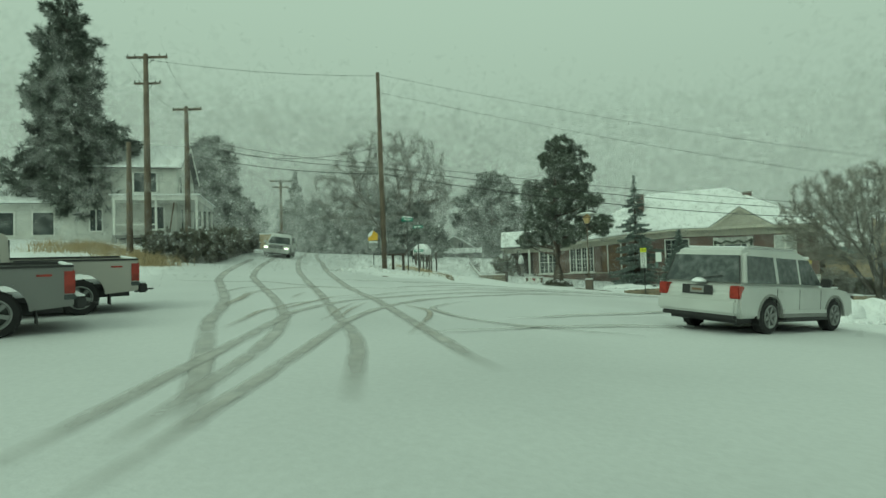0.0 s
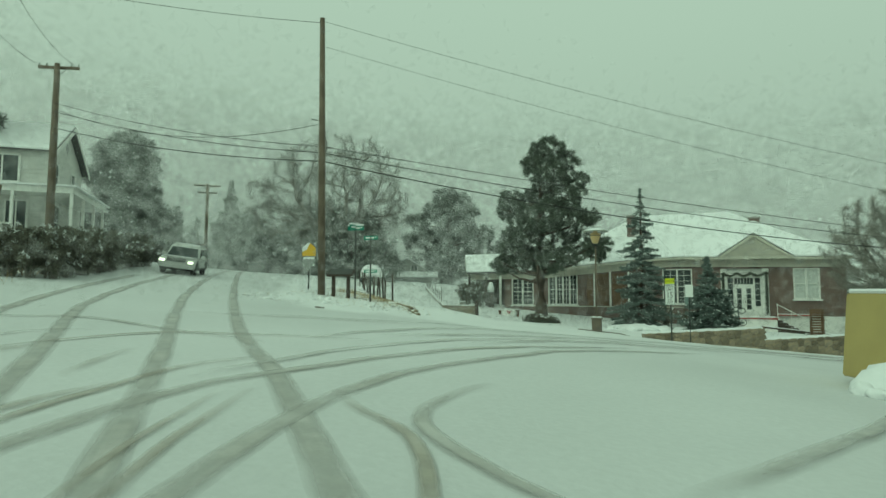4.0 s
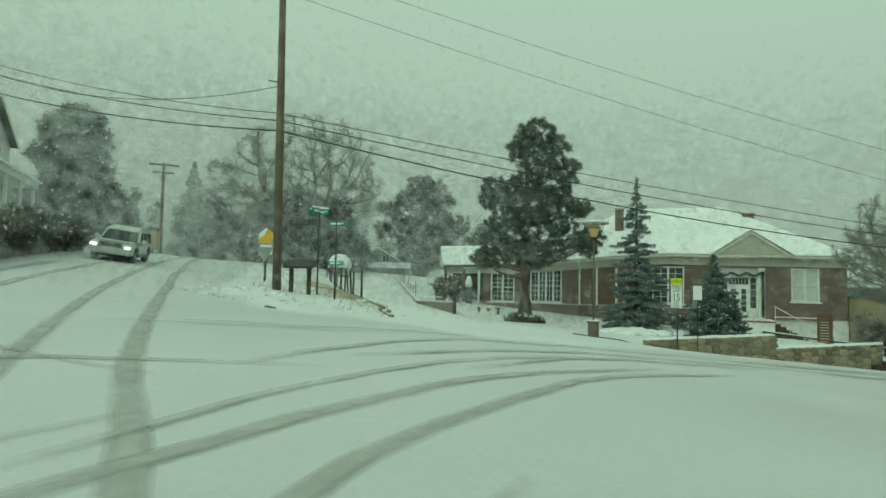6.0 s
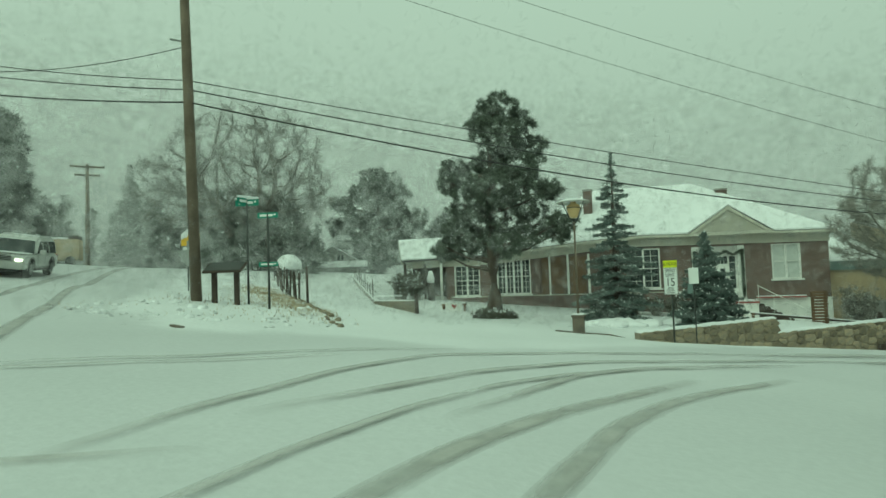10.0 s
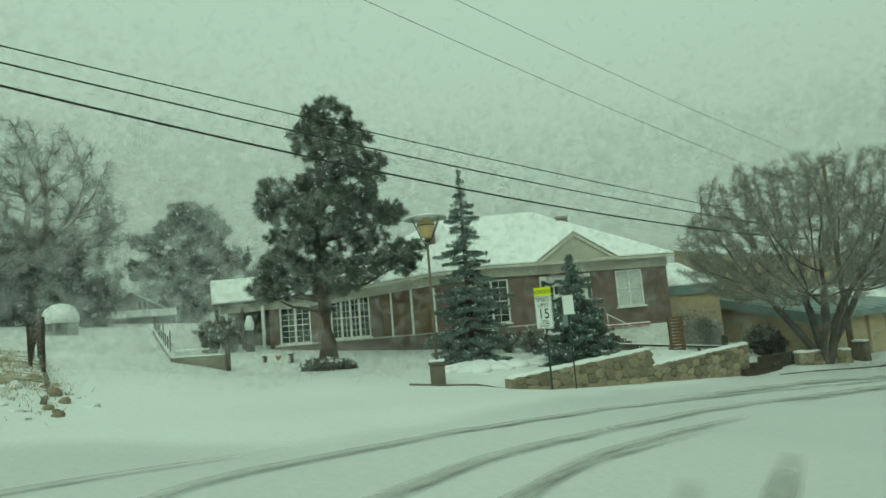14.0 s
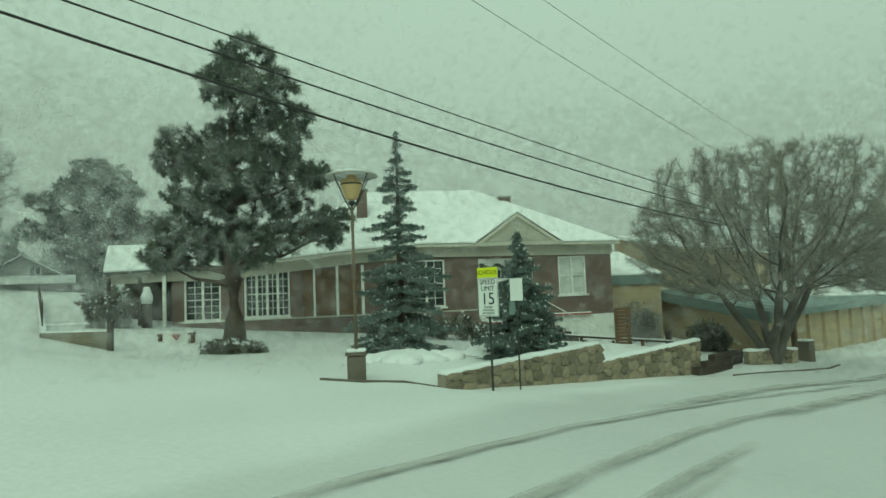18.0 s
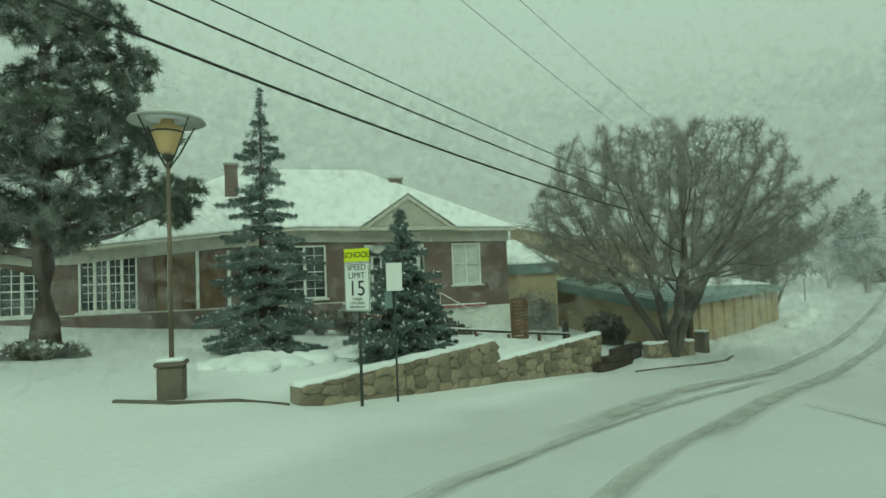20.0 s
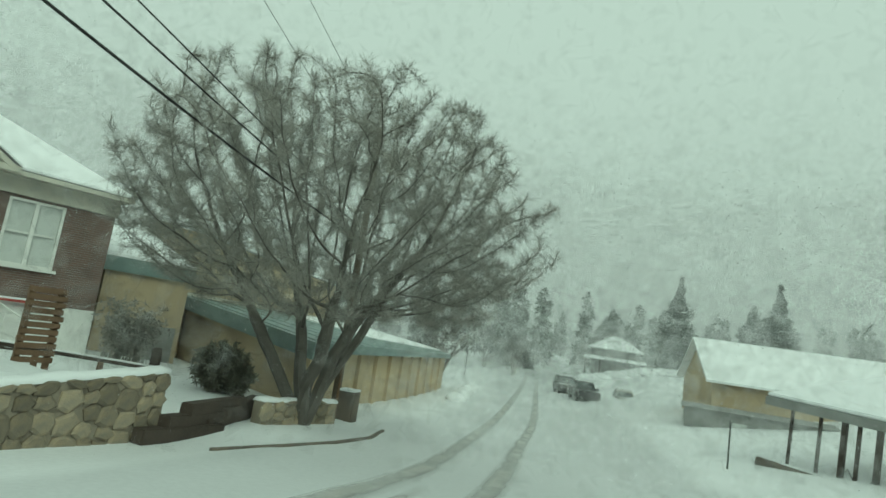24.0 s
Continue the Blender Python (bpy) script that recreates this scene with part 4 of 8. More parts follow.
# ---- trees of the street ----
lobes = [(0.8, 11.6, 1.16), (-0.1, 11.6, 0.85), (1.7, 11.0, 0.9), (-0.3, 10.5, 0.95), (0.9, 10.1, 1.42), (2.3, 9.6, 1.0), (0.0, 8.8, 1.2), (1.8, 8.3, 1.42), (-2.1, 8.7, 0.8), (-2.4, 7.8, 0.85), (-1.4, 8.1, 0.95), (0.3, 7.1, 1.55), (2.2, 6.9, 1.3), (3.3, 7.0, 0.75), (-0.9, 6.3, 1.3), (0.8, 5.6, 1.55), (2.9, 5.4, 1.16), (3.9, 5.2, 0.85), (-2.1, 5.0, 1.2), (-0.3, 4.6, 1.2), (1.8, 4.5, 1.0), (-2.6, 4.1, 0.85), (-1.7, 4.0, 0.8), (3.6, 4.6, 0.72), (-2.8, 3.7, 0.52), (0.9, 4.1, 0.95), (0.1, 3.9, 0.8)]
pine_tree(-8.15, 9.0, 12.3, lobes, 0.4, "tall ponderosa pine with clumped dark needles beside the school", 11, tuft=0.33, per=84, density=46, width=0.014, depth=0.9)
spruce_tree(-1.66, 7.95, 8.3, 2.15, "slender blue spruce in the snowy school yard", 5, rows=21, per=26, width=0.013)
spruce_tree(2.7, 3.7, 2.0, 0.85, "low spreading blue spruce behind the stone wall", 16, rows=14, per=34, width=0.015)
spruce_tree(1.85, 3.3, 3.95, 1.55, "young dense blue spruce behind the stone wall", 6, rows=21, per=34, width=0.015)
far_lobes = [(-0.8, 17.0, 2.1), (1.3, 16.1, 2.3), (-2.7, 15.0, 2.1), (0.1, 14.4, 3.0), (3.4, 14.1, 1.9), (-4.9, 13.3, 1.7), (-2.1, 12.3, 2.6), (1.5, 11.7, 3.0), (-6.5, 10.2, 1.7), (-4.0, 10.3, 2.3), (-1.1, 10.1, 2.3), (3.2, 10.8, 2.3), (5.4, 10.7, 2.1), (-3.3, 8.1, 1.9), (-0.1, 7.9, 2.3), (2.4, 8.3, 2.1), (5.3, 8.8, 1.9), (-2.4, 6.0, 2.2), (1.4, 5.8, 2.5), (4.4, 6.4, 2.1), (-0.4, 4.0, 2.2)]
pine_tree(-33.0, 53.4, 18.6, far_lobes, 0.5, "round-topped pine beyond the drive, pale in the snowfall", 21, tuft=0.75, per=44, density=9, width=0.045)
pine_tree(-25.0, 62.0, 12.0, random_lobes(8, 12.0, 4.0, 4.0, 0.4), 0.35, "smaller round pine behind the school", 22, tuft=1.1, per=36, density=7, width=0.06)
pine_tree(-67.2, 24.3, 24.2, random_lobes(5, 23.6, 6.0, 7.4, 0.2, 0.55), 0.45, "big dark pine behind the white house", 23, tuft=0.95, per=44, density=8, width=0.05)
pine_tree(-41.8, -10.9, 25.2, random_lobes(6, 24.8, 7.5, 5.6, 0.1, 0.48), 0.45, "very tall pointed pine in front of the white house", 24, tuft=0.62, per=50, density=15, width=0.032)
spruce_tree(-87.0, 65.0, 24.8, 6.0, "distant pointed spruce by the road", 25, rows=22, width=0.09, per=16)
dome_tree(13.1, 7.3, "wide leafless street tree with leaning stems and a round crown", 31, [(-0.75, 0.35), (-0.2, -0.3), (0.05, 0.4), (0.55, -0.2), (0.7, 0.35)], (13.0, 7.2, 3.5), 5.5, 4.5, 2.4, 0.2, 0.15, 0.004, 0.3, targets=5200, twigs=19, hollow=0.34, stiff=0.7, bark=TREEBARK)
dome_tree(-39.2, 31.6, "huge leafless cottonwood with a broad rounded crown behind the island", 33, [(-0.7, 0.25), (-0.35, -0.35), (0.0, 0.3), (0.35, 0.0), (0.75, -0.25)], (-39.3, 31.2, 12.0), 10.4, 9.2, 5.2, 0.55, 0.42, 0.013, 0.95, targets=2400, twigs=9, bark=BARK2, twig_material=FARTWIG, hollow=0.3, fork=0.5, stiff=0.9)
pine_tree(-36.2, 30.5, 11.5, random_lobes(91, 11.5, 2.5, 5.4, 0.45), 0.35, "dark evergreen thicket under the cottonwoods", 92, tuft=1.1, per=36, density=5, width=0.06)


# ---- poles and wires ----
def utility_pole(base, top, r, label, arms=(), name="utility_pole"):
    bz = height(base[0], base[1])
    p = thing(name, label, "utility pole", pose(base[0], base[1], bz))
    tx, ty, tz = top[0] - base[0], top[1] - base[1], top[2] - bz
    part("pole", Geo().tube([(0, 0, -0.4), (tx * 0.5, ty * 0.5, tz * 0.5), (tx, ty, tz)], [r * 1.15, r, r * 0.72], 12), POLEWOOD, p, smooth=True)
    for f, half, (dx, dy), w in arms:
        c = Vector((tx * f, ty * f, tz * f))
        d = Vector((dx, dy, 0)).normalized() * half
        s = Vector((-dy, dx, 0)).normalized() * 0.06
        o = c + s * 3
        part("crossarm", Geo().prism([o - d - s + Vector((0, 0, -w)), o + d - s + Vector((0, 0, -w)), o + d - s + Vector((0, 0, w)), o - d - s + Vector((0, 0, w))], tuple(2 * s)), POLEWOOD, p, bevel=0.01)
        for k in (-0.95, -0.6, 0.6, 0.95):
            q = o + d * k + Vector((0, 0, w))
            part("insulator", Geo().lathe([(0.02, 0), (0.05, 0.03), (0.03, 0.07), (0.045, 0.1), (0.02, 0.15)], tuple(q), 10), GALV, p, smooth=True)
        for k in (-1, 1):
            part("arm_brace", Geo().tube([c + Vector((0, 0, -0.55)), o + d * 0.45 * k], [0.02, 0.02], 6), GALV, p)
    return p


main_pole = utility_pole((-13.6, -8.2), (-12.55, -9.95, 13.4), 0.14, "leaning weathered wooden utility pole on the snowy island")
part("pole_bracket", Geo().tube([(0.55, -0.95, 7.3), (0.2, -1.2, 7.35)], [0.03, 0.03], 6), GALV, main_pole)
part("pole_tag", Geo().box(0.02, -0.42, 1.5, 0.14, -0.4, 1.75), GALV, main_pole)
utility_pole((-23.9, -16.6), (-23.9, -16.6, 14.7), 0.17, "tall wooden power pole with two crossarms", [(0.99, 1.15, (0.85, 0.5), 0.06), (0.86, 0.75, (0.85, 0.5), 0.05)])
utility_pole((-28.9, -10.0), (-28.9, -10.0, 14.0), 0.18, "wooden power pole with one heavy crossarm", [(0.985, 1.0, (0.85, 0.5), 0.07)])
utility_pole((-25.7, -16.5), (-25.7, -16.5, 9.9), 0.16, "short bare wooden pole")
utility_pole((-52.0, 23.5), (-52.0, 23.5, 15.1), 0.2, "distant wooden pole with two crossarms", [(0.98, 1.5, (0.7, 0.7), 0.08), (0.9, 1.1, (0.7, 0.7), 0.08)])
utility_pole((16.0, 9.95), (15.9, 9.85, 8.0), 0.12, "short service pole beside the leafless tree")


def wire(a, b, sag, r, label="black overhead cable strung between wooden poles"):
    a, b = Vector(a), Vector(b)
    pts = [a.lerp(b, i / 24) - Vector((0, 0, sag * 4 * (i / 24) * (1 - i / 24))) for i in range(25)]
    return solid("overhead_wire", Geo().tube(pts, [r] * 25, 6), BLACKTRIM, label, "cable", smooth=True, group="overhead wires")


for zl, zp, zr, sag, r in ((11.9, 8.28, 4.73, 0.25, 0.014), (11.45, 8.02, 4.5, 0.45, 0.018), (10.6, 7.66, 4.14, 0.7, 0.024)):
    wire((-28.9, -10.1, zl), (-13.05, -9.12, zp), 0.35, r)
    wire((-13.05, -9.12, zp), (15.94, 9.89, zr), sag, r)
wire((-28.9, -10.1, 11.6), (-13.1, -9.05, 9.3), 1.0, 0.012)
wire((-24.9, -17.2, 14.6), (-12.55, -9.95, 13.2), 0.3, 0.01, "thin high power line against the sky")
wire((-12.58, -9.9, 13.3), (15.94, 9.89, 7.8), 0.4, 0.007, "thin high power line against the sky")
wire((-12.65, -9.8, 12.3), (15.94, 9.89, 6.3), 0.4, 0.007, "thin high power line against the sky")
for k in (-1, 1):
    wire((-23.9 + 0.9 * k, -16.6 + 0.5 * k, 14.6), (-28.9 + 0.8 * k, -10 + 0.4 * k, 13.9), 0.5, 0.01, "thin power line between the poles")


# ---- signs ----
def speed_sign():
    s = thing("speed_limit_sign", "white school speed limit sign with yellow-green top on steel post", "road sign", pose(0.16, -0.27, 0.0, 0, 0, -45))
    part("post", Geo().tube([(0, 0.05, -0.3), (0, 0.05, 2.8)], [0.03, 0.03], 8), METAL, s)
    pl = part("panel", Geo().box(-0.305, 0, 1.6, 0.305, 0.012, 2.56), SIGNWHITE, s, "white speed limit panel", bevel=0.004)
    top = part("school_panel", Geo().box(-0.305, 0, 2.565, 0.305, 0.012, 2.82), SIGNYELLOW, s, "fluorescent yellow-green school panel", bevel=0.004)
    up = lambda z: Matrix.Translation((0, -0.004, z)) @ Matrix.Rotation(radians(90), 4, "X")
    lettering("lettering", "SCHOOL", 0.16, SIGNBLACK, top, up(2.692))
    lettering("lettering", "SPEED", 0.17, SIGNBLACK, pl, up(2.45))
    lettering("lettering", "LIMIT", 0.17, SIGNBLACK, pl, up(2.29))
    lettering("lettering", "15", 0.42, SIGNBLACK, pl, up(2.03))
    lettering("lettering", "WHEN", 0.08, SIGNBLACK, pl, up(1.83))
    lettering("lettering", "CHILDREN", 0.072, SIGNBLACK, pl, up(1.755))
    lettering("lettering", "ARE PRESENT", 0.062, SIGNBLACK, pl, up(1.68))
    part("border", Geo().box(-0.293, -0.004, 1.615, 0.293, -0.002, 1.625).box(-0.293, -0.004, 2.535, 0.293, -0.002, 2.545).box(-0.293, -0.004, 1.625, -0.283, -0.002, 2.535).box(0.283, -0.004, 1.625, 0.293, -0.002, 2.535), SIGNBLACK, pl)


speed_sign()
s2 = thing("blank_sign", "small blank white sign plate on a thin dark post", "road sign", pose(0.99, 0.16, 0, 0, 0, 4))
part("post", Geo().tube([(0, 0.03, -0.4), (0, 0.03, 2.5)], [0.022, 0.022], 8), METAL, s2)
part("panel", Geo().box(-0.17, 0, 1.95, 0.17, 0.008, 2.53), SIGNWHITE, s2, bevel=0.01)
part("lower_plate", Geo().box(-0.2, 0.05, 1.6, -0.04, 0.058, 1.95), TEAL, s2, "small blue-green plate")


def street_sign(x, y, top, label, blades):
    z0 = height(x, y)
    s = thing("street_name_sign", label, "street sign", pose(x, y, z0))
    part("post", Geo().tube([(0, 0, -0.3), (0, 0, top - z0)], [0.035, 0.03], 8), METAL, s, smooth=True)
    for z, ang, ln, hh, snowy in blades:
        bl = part("blade", Geo().box(-ln / 2, -0.012, -hh / 2, ln / 2, 0.012, hh / 2), GREENSIGN, s, "green street name blade", bevel=0.006)
        bl.matrix_basis = Matrix.Translation((0, 0, z - z0)) @ Matrix.Rotation(radians(ang), 4, "Z")
        part("name_bar", Geo().box(-ln * 0.38, -0.016, -hh * 0.2, ln * 0.26, -0.013, hh * 0.2), SIGNWHITE, bl)
        part("suffix_bar", Geo().box(ln * 0.31, -0.016, -hh * 0.05, ln * 0.4, -0.013, hh * 0.25), SIGNWHITE, bl)
        if snowy:
            part("snow_cap", Geo().box(-ln / 2, -0.05, hh / 2 + 0.001, ln / 2, 0.05, hh / 2 + 0.07), SNOW, bl, bevel=0.025)


street_sign(-12.53, -7.2, 5.1, "tall street name sign with snow-capped green blades", [(5.0, 10, 0.75, 0.2, True), (5.04, 75, 0.75, 0.2, True)])
street_sign(-11.3, -8.0, 4.5, "street name post with two green blades", [(4.46, 8, 0.62, 0.16, False), (3.05, 5, 0.6, 0.13, False)])

k = thing("information_board", "slanting dark information board on two square posts", "information board", pose(-12.75, -8.0, height(-12.75, -8.0), 0, 0, 20))
for dx in (-0.32, 0.32):
    part("post", Geo().box(dx - 0.07, -0.07, -0.3, dx + 0.07, 0.07, 0.98), DARKWOOD, k, bevel=0.01)
part("panel", Geo().prism([(-0.55, -0.38, 0.9), (0.55, -0.38, 0.9), (0.55, 0.38, 1.18), (-0.55, 0.38, 1.18)], (0, -0.02, 0.06)), DARKWOOD, k, "dark slanted panel", bevel=0.008)
part("face", Geo().prism([(-0.5, -0.35, 0.985), (0.5, -0.35, 0.985), (0.5, 0.32, 1.232), (-0.5, 0.32, 1.232)], (0, 0, 0.004)), METAL, k)

w = thing("warning_sign", "yellow snow-dusted school crossing sign with a speed plate", "road sign", pose(-17.9, -3.2, height(-17.9, -3.2), 0, 0, 20))
part("post", Geo().tube([(0, 0.04, -0.3), (0.05, 0.04, 2.5)], [0.03, 0.03], 8), METAL, w)
pent = [(-0.36, 0, 1.75), (0.36, 0, 1.75), (0.36, 0, 2.2), (0, 0, 2.5), (-0.36, 0, 2.2)]
part("panel", Geo().prism(pent, (0, 0.012, 0)), SIGNORANGE, w, "yellow pentagon panel")
part("snow_patch", Geo().prism([(-0.36, -0.02, 1.98), (-0.12, -0.02, 2.1), (0.05, -0.02, 2.46), (0, -0.02, 2.5), (-0.36, -0.02, 2.2)], (0, 0.018, 0)), SNOW, w, bevel=0.006)
pp = part("plate", Geo().box(-0.3, 0, 1.22, 0.3, 0.012, 1.7), SIGNWHITE, w, "white speed plate")
lettering("lettering", "20", 0.34, SIGNBLACK, pp, Matrix.Translation((0, -0.004, 1.46)) @ Matrix.Rotation(radians(90), 4, "X"))
w2 = thing("give_way_sign", "pale back of a triangular sign on a short post", "road sign", pose(-17.2, -4.2, height(-17.2, -4.2), 0, 0, 20))
part("post", Geo().tube([(0, 0.03, -0.3), (0, 0.03, 1.5)], [0.03, 0.03], 8), METAL, w2)
part("panel", Geo().prism([(-0.42, 0, 1.55), (0.42, 0, 1.55), (0, 0, 0.9)], (0, 0.012, 0)), GALV, w2, "pale grey triangular plate")

# ---- lamp on its planter ----
lz = height(-3.1, -0.75)
pl = thing("stone_planter", "square stone-clad planter base with a snow cap", "planter", pose(-3.1, -0.75, lz))
part("body", Geo().box(-0.21, -0.21, -0.2, 0.21, 0.21, 0.56), DARKSTONE, pl, bevel=0.025)
part("rim", Geo().box(-0.25, -0.25, 0.562, 0.25, 0.25, 0.64), DARKSTONE, pl, bevel=0.02)
part("snow_cap", Geo().box(-0.23, -0.23, 0.644, 0.23, 0.23, 0.7), SNOW, pl, bevel=0.025)
lamp = thing("street_lamp", "old street lamp with an amber lantern under a wide snowy shade", "street lamp", pose(-3.1, -0.75, lz))
part("pole", Geo().tube([(0, 0, 0.64), (0, 0, 4.16)], [0.042, 0.032], 12), POLEWOOD, lamp, smooth=True)
part("lantern", Geo().lathe([(0.1, 4.2), (0.15, 4.24), (0.26, 4.56), (0.25, 4.66), (0.12, 4.72), (0.1, 4.8)], sides=12), AMBER, lamp, "amber glass lantern", smooth=True)
part("lantern_rim", Geo().lathe([(0.255, 4.55), (0.27, 4.57), (0.255, 4.59)], sides=12), METAL, lamp)
part("collar", Geo().lathe([(0.04, 4.06), (0.09, 4.12), (0.09, 4.17)], sides=12), METAL, lamp)
shade = part("shade", Geo().lathe([(0.05, 4.88), (0.25, 4.86), (0.6, 4.79), (0.63, 4.75), (0.25, 4.81), (0.05, 4.83)], sides=28), ENAMEL, lamp, "wide shallow pale shade", smooth=True)
part("snow_cap", Geo().lathe([(0.6, 4.795), (0.52, 4.83), (0.25, 4.9), (0.02, 4.92)], sides=28), SNOW, shade, smooth=True)
for i in range(4):
    a = math.pi / 4 + i * math.pi / 2
    part("bracket", Geo().tube([(0.03 * math.cos(a), 0.03 * math.sin(a), 3.95), (0.25 * math.cos(a), 0.25 * math.sin(a), 4.25), (0.55 * math.cos(a), 0.55 * math.sin(a), 4.765)], [0.014] * 3, 6), METAL, lamp)


# ---- tyre tracks in the road: slushy ribbons lying in the snow ----
def track(points, width, material, seed, label="tyre track of grey slush pressed into the snow"):
    rng = random.Random(seed)
    pts = [Vector((x, y, 0)) for x, y in points]
    dense = []
    ext = [pts[0] * 2 - pts[1]] + pts + [pts[-1] * 2 - pts[-2]]
    for i in range(1, len(ext) - 2):
        p0, p1, p2, p3 = ext[i - 1:i + 3]
        n = max(4, int((p2 - p1).length / 0.3))
        for k in range(n):
            t = k / n
            dense.append(0.5 * (2 * p1 + (p2 - p0) * t + (2 * p0 - 5 * p1 + 4 * p2 - p3) * t * t + (3 * p1 - p0 - 3 * p2 + p3) * t ** 3))
    dense.append(pts[-1])
    g = Geo()
    rows, cover = 9, []
    for i, p in enumerate(dense):
        ends = min(1.0, i * 0.3 / 2.5, (len(dense) - 1 - i) * 0.3 / 2.5)
        wob = 0.75 + 0.5 * noise.noise(Vector((i * 0.13, seed, 0)))
        d = (dense[min(i + 1, len(dense) - 1)] - dense[max(i - 1, 0)]).normalized()
        s = Vector((-d.y, d.x, 0))
        for j in range(rows):
            edge = 1 if j in (0, rows - 1) else 0
            f = abs(j / (rows - 1) - 0.5) * 2
            o = (j / (rows - 1) - 0.5) * width * 1.35 * (1 + edge * rng.uniform(-0.06, 0.06))
            cover.append(max(0.0, min(1.0, smooth01((1 - f) * 1.25))) * ends * min(1, wob + 0.15))
            q = p + s * o
            g.v.append((q.x, q.y, ground_at(q.x, q.y) + (-0.012 if edge or ends < 0.05 else 0.013 + 0.0012 * (seed - 50))))
    for i in range(len(dense) - 1):
        for j in range(rows - 1):
            k = i * rows + j
            g.f.append((k, k + 1, k + rows + 1, k + rows))
    ob = solid("tyre_track", g, material, label, "tyre track", "structure", smooth=True, group="tyre tracks")
    ob.data.attributes.new("cover", "FLOAT", "POINT").data.foreach_set("value", cover)


def ground_at(x, y):
    """The ground sheet's own surface, between its grid points."""
    s = 0.5 if -34 <= x < 20 and -40 <= y < 20 else 1.5
    ox, oy = (-34, -40) if s == 0.5 else (-55 if x < -34 else 20.5, -40 if y < 20 else 20.5)
    if s == 1.5:
        sx, sy = (0.5 if -34 <= x < 20 else 1.5), (0.5 if -40 <= y < 20 else 1.5)
        ox = -34 if sx == 0.5 else ox
        oy = -40 if sy == 0.5 else oy
    else:
        sx = sy = 0.5
    i, j = math.floor((x - ox) / sx), math.floor((y - oy) / sy)
    x0, y0 = ox + i * sx, oy + j * sy
    u, v = (x - x0) / sx, (y - y0) / sy
    return height(x0, y0) * (1 - u) * (1 - v) + height(x0 + sx, y0) * u * (1 - v) + height(x0, y0 + sy) * (1 - u) * v + height(x0 + sx, y0 + sy) * u * v


